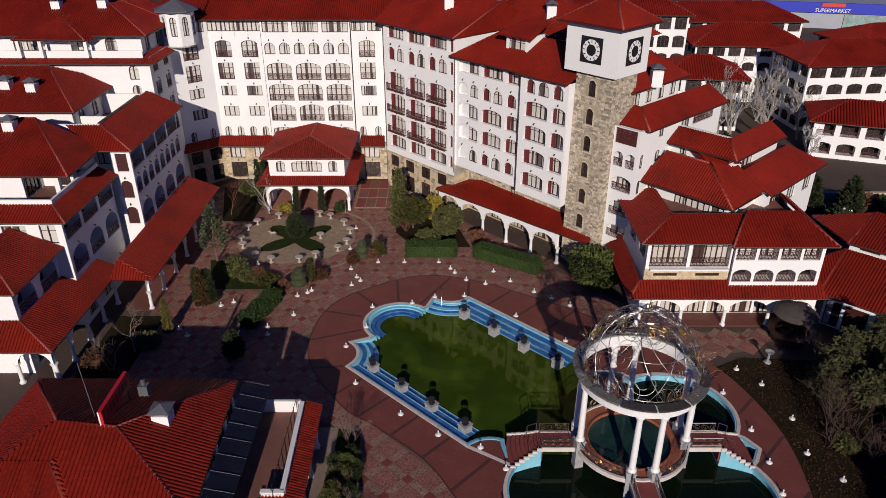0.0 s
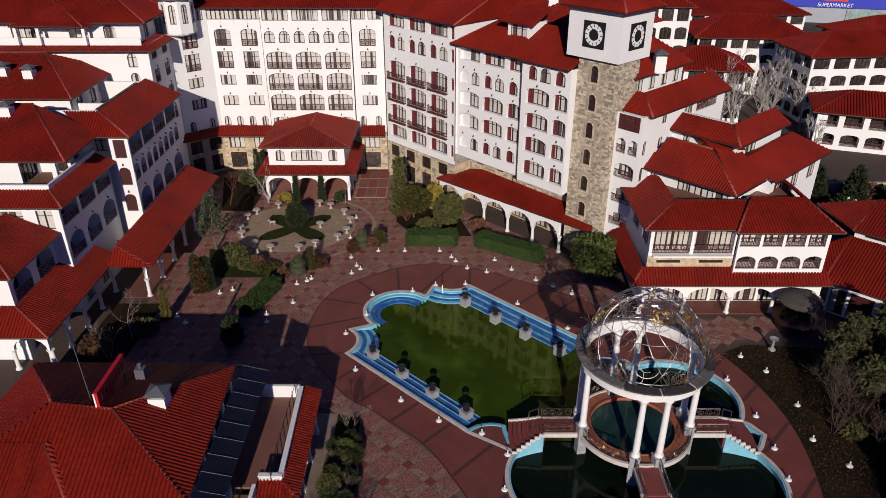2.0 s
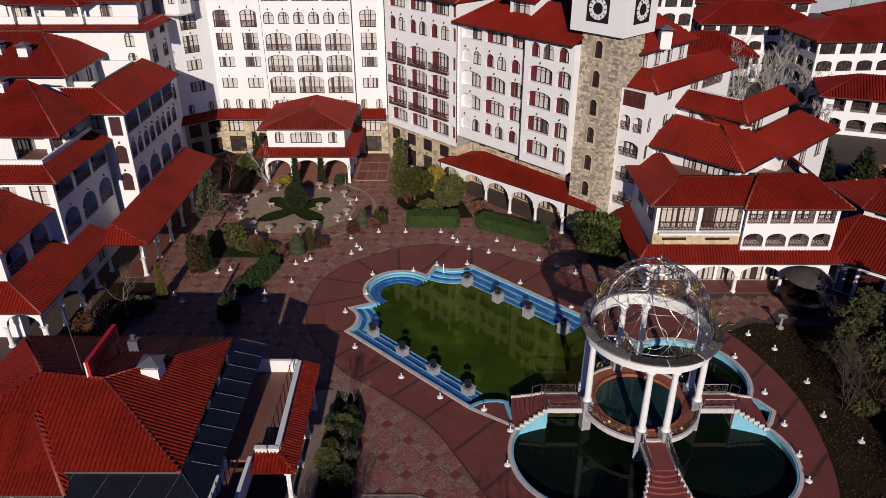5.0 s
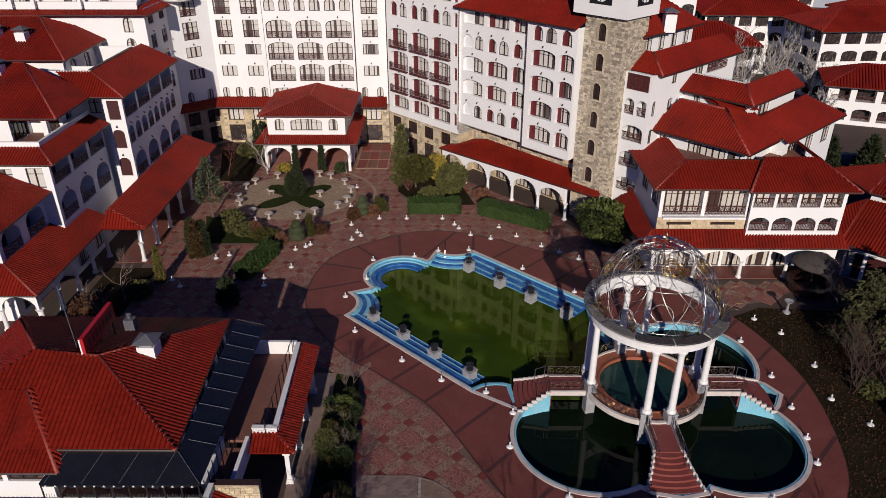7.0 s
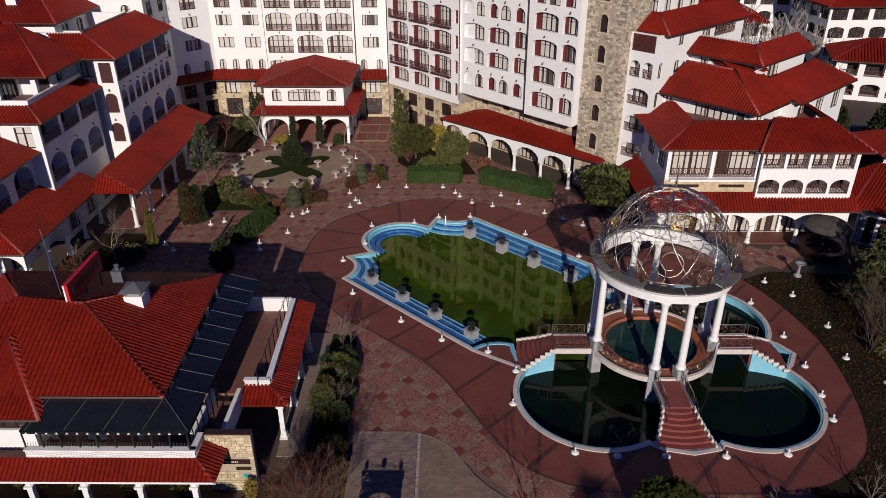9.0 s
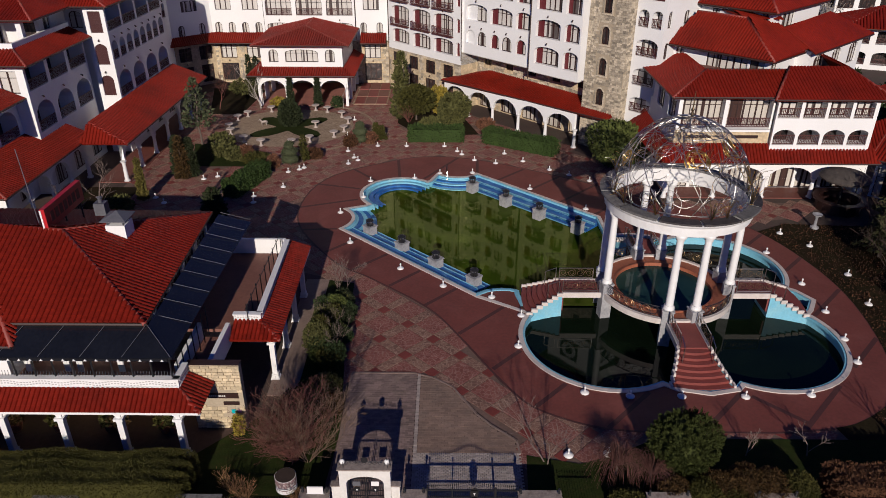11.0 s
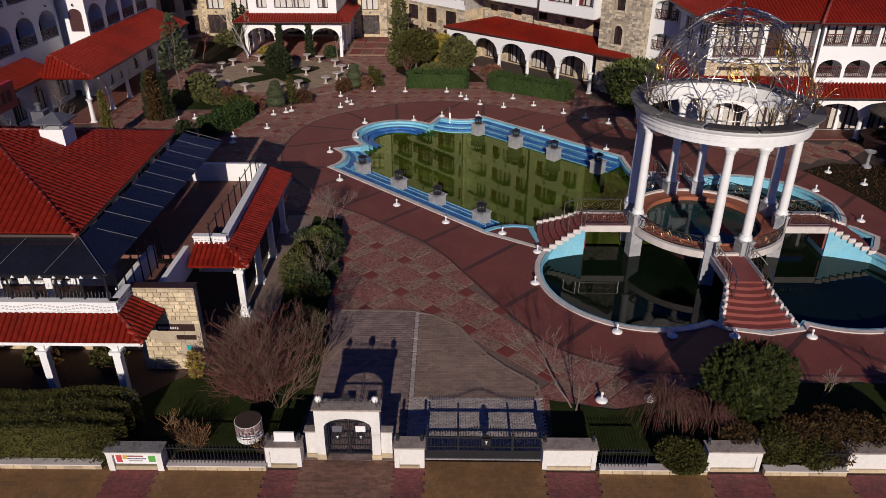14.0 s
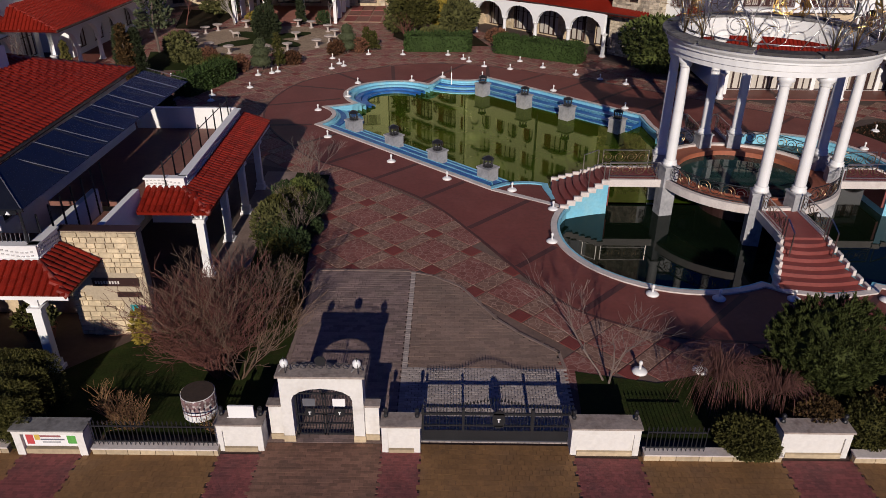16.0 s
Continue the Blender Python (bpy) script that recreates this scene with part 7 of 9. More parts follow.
def bare(x, y, h, seed, stems=1, depth=4, spread=0.75, material=None, r=0.09, label="bare deciduous tree with forking pale branches", name="bare_tree", category="tree", min_r=0.008):
    rnd_ = random.Random(seed)
    t = thing(name, label, category, "bare trees", at=(x, y, 0))
    for s in range(stems):
        geo = Geo()
        a = rnd_.uniform(0, 6.28)
        tilt = 0.1 if stems == 1 else rnd_.uniform(0.15, 0.75)
        d = Vector((math.cos(a) * tilt, math.sin(a) * tilt, 1)).normalized()
        grow(geo, Vector((math.cos(a) * 0.1 * (stems > 1), math.sin(a) * 0.1 * (stems > 1), -0.05)), d, h * 0.36, r, depth, rnd_, spread, min_r)
        part("trunk" if s == 0 else "stem", geo, material or BARK_PALE, t)
    return t


# leaves of the potted plants
for i, pot in enumerate(POTS):
    tagged(part("leaf_clump", leaves(crown_points(260, 600 + i, "ball", r=0.45, h=0.75, z=0.5), 0.12, 600 + i, 0.6), (LEAF_HEDGE, LEAF_OLIVE, LEAF_RUST)[i % 3], pot), kind="stuff")

# hedges and shrubs round the courtyard
hedge(-1.5, 78.6, 6.2, 1.9, 1.6, 0, 1, LEAF_COURT)
hedge(7.9, 76.1, 8.6, 1.9, 1.6, -31, 2, LEAF_COURT)
hedge(-19.5, 65.0, 6.0, 1.6, 1.6, 72, 3, LEAF_COURT)
bush(17.6, 71.0, 4.6, 2.9, 4, LEAF_BRIGHT, 3600, 0.19, label="large rounded olive-green shrub by the tower")
conifer(-5.8, 86.8, 8.0, 1.25, 5, LEAF_OLIVE, 1500, 0.4, 0.22, label="tall ivy-covered tree before the hotel front")
bush(-4.0, 86.0, 3.4, 2.0, 6, LEAF_HEDGE, 2000, 0.2, 0.9)
bare(-4.9, 85.0, 2.6, 206, 7, 3, 0.5, TWIG_RED, 0.04, "bare reddish twigs under an evergreen bush", "bare_shrub", "shrub", 0.01)
bush(-1.2, 89.0, 3.4, 1.3, 7, LEAF_YELLOW, 900, 0.2, label="yellow-leaved shrub before the hotel front")
bush(0.6, 84.4, 3.8, 2.0, 8, LEAF_OLIVE, 2000, 0.2)
bush(-2.0, 81.8, 1.7, 1.6, 9, LEAF_OLIVE, 800, 0.18)
bush(4.4, 82.6, 1.3, 1.0, 10, LEAF_DRY, 500, 0.16, label="low dry brown shrub beside the paving")
bush(-19.0, 83.4, 3.0, 1.3, 11, LEAF_DARK, 2600, 0.15, label="dark green rounded spruce on a star-shaped lawn", up=0.6)
conifer(-27.6, 76.8, 7.4, 1.65, 12, LEAF_GREY, 750, 0.6, 0.2, trunk=2.4, core=False, label="grey-green pine with a bare pale trunk")
for i, (x, y, h, mt) in enumerate(((-26.3, 66.6, 4.4, LEAF_RUST), (-25.6, 67.3, 4.0, LEAF_DARK), (-27.0, 67.6, 4.1, LEAF_DARK), (-26.2, 68.4, 3.5, LEAF_OLIVE))):
    conifer(x, y, h, 0.62, 13 + i * 70, mt, 1500, 0.35, 0.15, label="slim cypress in a group beside the arcade")
conifer(-28.2, 61.2, 4.2, 0.46, 15, LEAF_GOLD, 1800, 0.4, 0.11, label="narrow yellowish-green cypress beside the arcade", up=1.2)
conifer(-20.4, 57.2, 3.0, 0.95, 16, LEAF_DARK, 1500, 0.3, 0.16, label="dark clipped evergreen column in the shade")
for i, (x, y, h, r, mt) in enumerate(((-24.2, 73.2, 2.6, 1.25, LEAF_OLIVE), (-22.6, 72.2, 1.2, 1.0, LEAF_OLIVE), (-20.4, 71.6, 0.8, 1.3, LEAF_HEDGE), (-21.6, 72.6, 1.2, 0.7, LEAF_DRY))):
    bush(x, y, h, r, 20 + i, mt, 900, 0.18)
for i, (x, y, h, r, mt) in enumerate(((-18.0, 69.8, 1.4, 0.6, LEAF_DRY), (-14.2, 72.6, 1.1, 0.7, LEAF_RED), (-9.0, 77.4, 1.4, 0.9, LEAF_DRY), (-10.9, 76.2, 1.4, 0.8, LEAF_RED))):
    bush(x, y, h, r, 30 + i, mt, 600, 0.14, label="russet winter shrub beside the paving")


def topiary(x, y, h, seed):
    t = thing("topiary", "clipped tiered topiary bush on a short stem", "shrub", "topiaries", at=(x, y, 0))
    part("trunk", trunk_geo(0.7, 0.08, seed, 0.01), BARK, t)
    for z, r in ((0.35, 0.95), (1.1, 0.8), (1.75, 0.5)):
        tagged(part("tier", leaves(crown_points(900, seed + int(z * 10), "ball", r=r, h=0.95, z=z), 0.06, seed, 0.1), LEAF_GREY, t), kind="stuff")
        part("core", Geo().lathe([(0.01, z), (r * 0.7, z + 0.14), (r * 0.93, z + 0.4), (r * 0.86, z + 0.65), (r * 0.5, z + 0.86), (0.01, z + 0.93)], 14), LEAF_GREY, t, smooth=True)


topiary(-16.4, 70.4, 2.4, 41)
topiary(-9.9, 77.0, 2.4, 42)
for i, (x, y, h) in enumerate(((-15.2, 71.6, 2.9), (-8.2, 78.0, 2.2), (-7.6, 78.2, 1.8))):
    conifer(x, y, h, 0.5, 44 + i, LEAF_HEDGE, 500, 0.4, 0.12, label="small pointed green cypress beside the paving")
for i, (x, y, h) in enumerate(((-20.4, 91.0, 4.0), (-16.9, 91.2, 4.0), (-27.4, 98.5, 5.0), (-26.5, 98.6, 4.8))):
    conifer(x, y, h, 0.45, 50 + i, LEAF_DARK, 900, 0.35, 0.15, label="slim dark cypress before the hotel porch")
bush(-14.4, 91.2, 1.5, 0.8, 55, LEAF, 400, 0.14)
bush(-22.0, 91.0, 1.4, 0.9, 56, LEAF_YELLOW, 400, 0.14, label="small yellow shrub before the porch")
bush(-28.2, 98.0, 1.6, 2.0, 57, LEAF_OLIVE, 700, 0.18)
bare(-24.2, 90.6, 6.5, 58, 1, 4, 0.6, BARK_PALE, 0.11)
bare(-29.4, 90.0, 5.5, 59, 1, 4, 0.7, TWIG_RED, 0.07)
bare(-13.6, 90.8, 3.6, 60, 1, 3, 0.6, BARK_PALE, 0.05)
bare(-30.5, 58.0, 5.0, 61, 1, 5, 0.8, TWIG_GREY, 0.08)
bare(-31.5, 55.0, 4.6, 62, 2, 4, 0.8, TWIG_GREY, 0.06)
bush(-29.5, 59.0, 1.4, 1.0, 63, LEAF_OLIVE, 700, 0.18)
bush(-33.2, 55.6, 1.8, 1.4, 64, LEAF_RED, 600, 0.16, label="russet winter shrub beside the arcade")
# bed beside the restaurant
bare(-7.6, 44.6, 3.2, 65, 3, 5, 0.6, TWIG_GREY, 0.028, min_r=0.005)
bed = random.Random(21)
for i in range(18):
    y_ = 36.6 + 0.4 * i + bed.uniform(-0.3, 0.3)
    bush(-7.6 + bed.uniform(-0.8, 0.8), y_, bed.uniform(0.7, 1.6) + 0.5 * (i in (4, 5, 6)), bed.uniform(0.55, 0.95), 500 + i, (LEAF_HEDGE, LEAF, LEAF_BRIGHT, LEAF, LEAF_OLIVE, LEAF_DARK)[i % 6], 1500, 0.085, 0.0, "uneven evergreen shrub in the bed beside the restaurant", trunk=False, up=0.5)
for i, (x, y, h, r, mt) in enumerate(((-7.0, 33.6, 1.5, 0.8, LEAF_OLIVE), (-7.9, 32.8, 1.7, 0.9, LEAF), (-6.6, 32.2, 1.1, 0.6, LEAF_RUST), (-8.4, 31.6, 1.8, 0.9, LEAF_DARK))):
    bush(x, y, h, r, 540 + i, mt, 1500, 0.085, 0.0, "uneven evergreen shrub behind the bare twigs", trunk=False, up=0.5)
for i, (x, y) in enumerate(((-7.0, 38.2), (-7.9, 40.6))):
    bare(x, y, 2.4, 530 + i, 3, 4, 0.5, TWIG_GREY, 0.018, "thin bare stems in the shrub bed", "bare_shrub", "shrub", 0.005)
bare(-8.0, 28.4, 4.3, 71, 22, 5, 0.8, TWIG_RED, 0.04, "large bare shrub with dense reddish twigs", "bare_shrub", "shrub", 0.006)
bare(-7.3, 28.4, 4.4, 72, 10, 5, 0.75, TWIG_TAN, 0.03, "bare grey shrub with arching twigs", "bare_shrub", "shrub", 0.006)
bush(-11.3, 30.3, 1.3, 0.3, 74, LEAF_YELLOW, 260, 0.1, label="small yellow conifer before the stone wall")
DRY_TUFT = mat("dry_blades", (0.2, 0.11, 0.045), 0.9, 0.3, 0.5, 9, 0.1)
for i, (x, y, h_) in enumerate(((-9.9, 25.9, 1.9), (-10.6, 26.3, 1.5), (-7.3, 25.75, 1.2))):
    bare(x, y, h_, 750 + i, 46, 1, 1.0, DRY_TUFT, 0.012, "arching tuft of dry ornamental grass by the fence", "grass_tuft", "grass", 0.005)
bare(-11.0, 26.6, 1.5, 75, 9, 2, 0.9, mat("dry_grass", (0.22, 0.13, 0.05), 0.9, 0.3, 0.5, 9, 0.1), 0.012, "tuft of dry ornamental grass by the fence", "grass_tuft", "grass", 0.005)
hedge(-19.9, 26.15, 14.3, 2.4, 1.85, 0, 76, LEAF_HEDGE, 800, 0.042, "thick clipped hedge behind the garden wall")
# garden along the wall, other side of the gate
bare(5.1, 28.4, 4.4, 77, 2, 5, 0.55, TWIG_GREY, 0.04, "young bare tree with two pale forked stems", min_r=0.005)
def tufted_pine(x, y, h, r, seed):
    """A rounded pine whose shoots stand up in tufts of needles."""
    t = thing("pine_tree", "rounded dark green pine with upright tufts behind the garden wall", "tree", at=(x, y, 0))
    part("trunk", trunk_geo(h * 0.6, 0.11, seed), BARK, t)
    part("core", Geo().lathe([(0.01, h * 0.08), (r * 0.66, h * 0.22), (r * 0.84, h * 0.48), (r * 0.6, h * 0.76), (r * 0.25, h * 0.88), (0.01, h * 0.91)], 14), LEAF_PINE, t)
    rs = np.random.RandomState(seed)
    tufts = []
    for cx, cy, cz, o in crown_points(1000, seed, "ball", r=r * 0.97, h=h * 0.93, z=0.08):
        ln = rs.uniform(0.16, 0.34)
        ax = np.array([o[0] * 0.5, o[1] * 0.5, 0.55 + 0.5 * max(o[2], -0.3)])
        ax /= np.linalg.norm(ax)
        for k in range(34):
            f = rs.uniform(0, 1)
            j = rs.normal(size=3) * 0.045 * (1.3 - f)
            tufts.append((cx + ax[0] * ln * f + j[0], cy + ax[1] * ln * f + j[1], cz + ax[2] * ln * f + j[2], ax * 1.5 + j * 10))
    tagged(part("crown", leaves(tufts, 0.034, seed, 0.2, 3.6), LEAF_PINE, t), kind="stuff")
    return t


tufted_pine(11.75, 28.0, 3.5, 1.6, 78)
def weeping_shrub(x, y, h, r, n, seed, material):
    """A mound of thin twigs that arch out and hang down."""
    rw_ = random.Random(seed)
    t = thing("bare_shrub", "low weeping shrub with dark reddish bare twigs", "shrub", "bare trees", at=(x, y, 0))
    part("trunk", trunk_geo(h * 0.8, 0.06, seed, 0.05), BARK, t)
    twigs = Geo()
    for _ in range(n):
        a_, out, up_ = rw_.uniform(0, 6.283), r * rw_.uniform(0.35, 1.0), h * rw_.uniform(0.7, 1.08)
        b_ = a_ + rw_.uniform(-0.5, 0.5)
        low_ = rw_.uniform(0.05, 0.55) * h
        p0 = (0.1 * math.cos(a_), 0.1 * math.sin(a_), h * 0.45)
        p1 = (out * 0.4 * math.cos(a_), out * 0.4 * math.sin(a_), up_)
        p2 = (out * 0.8 * math.cos(b_), out * 0.8 * math.sin(b_), up_ * 0.85)
        p3 = (out * math.cos(b_), out * math.sin(b_), low_)
        twigs.tube([p0, p1, p2, p3], 0.01, 3, 0.004)
    tagged(part("twig_mass", twigs, material, t), kind="stuff")
    return t


weeping_shrub(8.5, 27.6, 1.7, 1.75, 300, 79, TWIG_WEEP)
weeping_shrub(10.1, 27.1, 1.5, 1.55, 240, 80, TWIG_WEEP)
bush(8.55, 25.25, 1.05, 1.0, 81, LEAF_HEDGE, 7000, 0.055, 0.0, "rounded evergreen shrub that bulges over the low wall", trunk=False)
for i, (x, y, h, r, mt) in enumerate(((12.3, 25.7, 1.3, 0.9, LEAF_HEDGE), (13.2, 26.0, 1.5, 1.0, LEAF_RUST), (14.4, 26.1, 1.6, 1.1, LEAF_RUST), (13.6, 25.5, 1.2, 0.9, LEAF_HEDGE), (15.6, 26.2, 1.5, 1.0, LEAF_RUST), (11.0, 26.0, 1.25, 0.8, LEAF_RUST), (16.9, 26.0, 1.4, 0.9, LEAF_HEDGE))):
    bush(x, y, h, r, 400 + i, mt, 5000, 0.055, 0.0, "russet and green winter shrub behind the low wall", trunk=False)
hedge(22.0, 26.3, 7.0, 1.7, 1.5, 0, 84, LEAF_RED, 160, 0.09, "russet and green hedge behind the low wall")
bare(15.6, 29.0, 2.2, 85, 1, 4, 0.7, TWIG_GREY, 0.04)
bare(18.8, 29.0, 2.6, 86, 1, 4, 0.7, TWIG_GREY, 0.045)
bare(24.0, 29.4, 3.2, 87, 1, 4, 0.7, TWIG_GREY, 0.05)
# grove on the far side of the pool
for i, (x, y, h, r) in enumerate(((49.5, 55.0, 6.0, 2.6), (39.5, 52.5, 4.6, 2.0), (45.0, 50.5, 5.5, 2.4), (50.0, 50.0, 7.0, 3.4), (48.0, 44.0, 6.0, 3.0), (55.0, 46.0, 7.0, 3.5))):
    conifer(x, y, h, r, 90 + i, LEAF_CEDAR, 1800, 0.7, 0.24, core=False, label="spreading dark cedar on the winter lawn", up=0.0)


def layered_cedar(x, y, h, r, seed, label="feathery olive-green cedar with level boughs on the lawn"):
    """A cedar with open, level boughs that droop at their tips."""
    rs = np.random.RandomState(seed)
    t = thing("cedar_tree", label, "tree", "cedars", at=(x, y, 0))
    part("trunk", trunk_geo(h * 0.95, 0.16, seed, 0.02), BARK, t)
    boughs, pts = Geo(), []
    for k in range(38):
        f = 0.15 + 0.83 * k / 38
        a_, ln = k * 2.4 + rs.uniform(-0.4, 0.4), r * (1.05 - f) ** 0.7 * rs.uniform(0.75, 1.1)
        dx, dy = math.cos(a_), math.sin(a_)
        line = [(dx * ln * q, dy * ln * q, h * f + 0.25 * ln * q - 0.3 * ln * q * q) for q in (0, 0.35, 0.7, 1.0)]
        boughs.tube(line, 0.045, 4, 0.012)
        for _ in range(int(55 * ln)):
            q = rs.uniform(0.15, 1.05)
            w = (rs.uniform(-1, 1) * 0.38 * ln * (1.1 - q * 0.7))
            pts.append((dx * ln * q - dy * w, dy * ln * q + dx * w, h * f + 0.25 * ln * q - 0.3 * ln * q * q + rs.uniform(-0.1, 0.12), np.array([dx * 0.6 - dy * np.sign(w) * 0.6, dy * 0.6 + dx * np.sign(w) * 0.6, 0.1])))
    tagged(part("bough_work", boughs, BARK, t), kind="stuff")
    tagged(part("crown", leaves(pts, 0.13, seed, -0.05, 2.4), LEAF_CEDAR, t), kind="stuff")
    return t


for i, (x, y, h, r) in enumerate(((36.2, 52.6, 6.6, 3.0), (40.0, 54.2, 7.0, 3.2), (34.2, 51.0, 4.2, 1.9), (38.6, 49.6, 5.4, 2.6), (43.0, 51.0, 6.4, 3.0))):
    layered_cedar(x, y, h, r, 700 + i)
TWIG_BROWN = mat("brown_twigs", (0.055, 0.034, 0.024), 0.85, 0.3, 0.5, 12, 0.2)
for i, (x, y, h) in enumerate(((36.0, 52.5, 5.5), (34.2, 47.0, 5.0), (38.5, 48.0, 5.5), (36.8, 43.0, 5.0), (41.0, 44.0, 5.6), (34.0, 39.5, 4.6), (39.0, 38.0, 5.2), (44.0, 37.0, 5.4), (33.2, 34.6, 4.4), (37.0, 33.0, 4.8))):
    bare(x, y, h, 100 + i, 1, 5, 0.75, TWIG_BROWN, 0.08, min_r=0.009)
grove = random.Random(17)
for i in range(22):
    gx, gy = grove.uniform(31.5, 44), grove.uniform(31.5, 55)
    bare(gx + (1.5 if gy > 50 else 0), gy, grove.uniform(3.4, 5.6), 300 + i, grove.choice((1, 1, 2, 4)), 4, 0.8, TWIG_BROWN, 0.055, "bare brown-twigged tree on the winter lawn", min_r=0.008)
for i, (x, y, h, r) in enumerate(((39.0, 54.2, 3.8, 1.9), (43.0, 53.4, 4.2, 2.0), (37.0, 49.5, 3.0, 1.4), (45.0, 47.5, 4.5, 2.2))):
    bush(x, y, h, r, 340 + i, LEAF_OLIVE if i % 2 else LEAF_CEDAR, 1500, 0.22, 0.8, "spreading olive-green evergreen on the winter lawn", "tree", name="evergreen_tree")
for i, (x, y, h, r) in enumerate(((33.0, 44.4, 1.2, 1.0), (35.8, 40.4, 1.4, 1.2), (38.0, 45.6, 1.5, 1.3), (43.0, 41.0, 1.8, 1.5), (40.4, 50.8, 1.6, 1.2))):
    bush(x, y, h, r, 120 + i, (LEAF_OLIVE, LEAF_YELLOW, LEAF_DRY)[i % 3], 500, 0.18, label="low winter shrub on the lawn")

# dry leaves and grass lying on the lawn
litter, lie = [], np.random.RandomState(23)
for _ in range(14000):
    lx_, ly_ = lie.uniform(24, 47), lie.uniform(29, 57)
    if any(inside((lx_, ly_), o) for _, o in lawns):
        litter.append((lx_, ly_, 0.07 + lie.uniform(0, 0.06), lie.normal(size=3) * 0.6 + np.array([0, 0, 0.7])))
whole("leaf_litter", leaves(litter, 0.065, 24, 0.3), LEAF_RED, "dry brown leaves and grass on the winter lawn", "leaves", kind="stuff")
# unseen cedars past the wall, added to cast shade on the winter lawn
for i, (x, y, h, r) in enumerate(((34.2, 23.5, 7.5, 2.6), (40.0, 22.5, 7.0, 2.8), (46.0, 24.0, 7.0, 2.8), (52.0, 26.0, 7.0, 3.0))):
    conifer(x, y, h, r, 190 + i, LEAF_DARK, 3200, 0.45, 0.5, label="unseen dark cedar added to shade the winter lawn", up=0.0)

# ---- garden lamps and tables ----
lamp0 = thing("garden_lamp", "low white garden lamp with a round foot on the paving", "lamp", "garden lamps", at=(-9.7, 58.9, 0))
part("foot", Geo().lathe([(0.0, 0.02), (0.26, 0.02), (0.27, 0.06), (0.2, 0.12), (0.09, 0.16), (0.0, 0.16)], 14), WHITE_PAINT, lamp0, smooth=True)
part("stem", Geo().lathe([(0.05, 0.14), (0.04, 0.32), (0.065, 0.35), (0.065, 0.44), (0.03, 0.48), (0.0, 0.48)], 10), WHITE_PAINT, lamp0, smooth=True)
LAMPS = [(-8.0, 62.3), (-7.7, 66.2), (-3.4, 67.0), (-0.9, 68.3), (2.4, 68.5), (7.8, 64.4), (12.4, 59.8), (-8.1, 53.0), (-3.7, 48.7), (-0.4, 46.1), (3.1, 44.6), (5.0, 42.2), (4.5, 38.6),
         (8.0, 34.0), (10.6, 33.7), (13.6, 33.7), (17.3, 33.7), (21.2, 33.9), (25.5, 37.1), (25.9, 39.6), (26.2, 42.9), (26.2, 46.7), (25.5, 51.6)]
LAMPS2 = [(28.0, 55.1), (29.5, 52.8), (30.3, 48.1), (29.7, 43.9), (-11.0, 74.7), (-10.1, 72.7), (-9.6, 71.9), (-10.5, 70.9), (-4.7, 76.4), (-0.5, 76.4), (0.9, 74.8), (1.4, 73.8), (2.7, 72.1), (4.9, 71.2),
          (6.0, 74.1), (7.8, 71.8), (10.3, 69.4), (12.1, 68.0), (13.9, 66.5), (6.3, 28.9), (8.4, 29.0), (31.2, 41.0)]
LAMPS3 = [(-24.3, 66.5), (-23.1, 67.2), (-18.3, 62.3), (-18.0, 60.9), (-16.0, 64.6), (-16.3, 68.5), (-15.3, 69.2), (-14.9, 69.7), (-22.4, 75.9), (-7.9, 76.4), (-11.6, 85.8), (-11.7, 79.9), (-27.4, 61.9), (-26.2, 60.7)]
rnd = random.Random(9)
for x, y in LAMPS + LAMPS2 + LAMPS3:
    copy_thing(lamp0, pose(x, y, 0.04, 0, 0, rnd.uniform(0, 90)))

CONCRETE = mat("pale_cast_stone", (0.42, 0.36, 0.32), 0.8, 0.2, 0.6, 14, 0.2)
table0 = thing("garden_table", "small round pale stone table on a turned foot", "table", "garden tables", at=(-25.0, 87.0, 0))
part("tabletop", Geo().lathe([(0.0, 0.66), (0.46, 0.66), (0.5, 0.7), (0.48, 0.76), (0.0, 0.77)], 16), CONCRETE, table0)
part("foot", Geo().lathe([(0.26, 0.0), (0.26, 0.08), (0.12, 0.16), (0.1, 0.4), (0.2, 0.66), (0.0, 0.66)], 12), CONCRETE, table0)
for x, y in ((-25.8, 85.3), (-25.9, 81.9), (-25.3, 80.2), (-23.1, 77.6), (-20.9, 76.4), (-22.5, 89.0), (-17.0, 89.7), (-15.4, 88.9), (-13.3, 86.9), (-12.2, 84.4), (-12.3, 81.3), (-13.2, 79.4), (-15.9, 82.9), (-17.5, 76.5), (-15.7, 77.7)):
    copy_thing(table0, pose(x, y, 0.03, 0, 0, rnd.uniform(0, 90)))

# small pale animal figure on the lawn's edge
fig = Geo().tube([(-0.5, 0, 0.75), (-0.2, 0, 0.8), (0.25, 0, 0.78), (0.55, 0, 0.85)], 0.24, 8, 0.2)
fig.tube([(0.45, 0, 0.85), (0.7, 0, 1.2), (0.8, 0, 1.3)], 0.16, 7, 0.11).tube([(0.75, 0, 1.3), (1.05, 0, 1.12)], 0.11, 7, 0.06).tube([(-0.6, 0, 0.85), (-0.75, 0, 0.45)], 0.06, 5, 0.03)
for fx in (-0.42, 0.42):
    for fy in (-0.13, 0.13):
        fig.tube([(fx, fy, 0.75), (fx + 0.04, fy, 0.4), (fx, fy, 0.0)], 0.09, 6, 0.06)
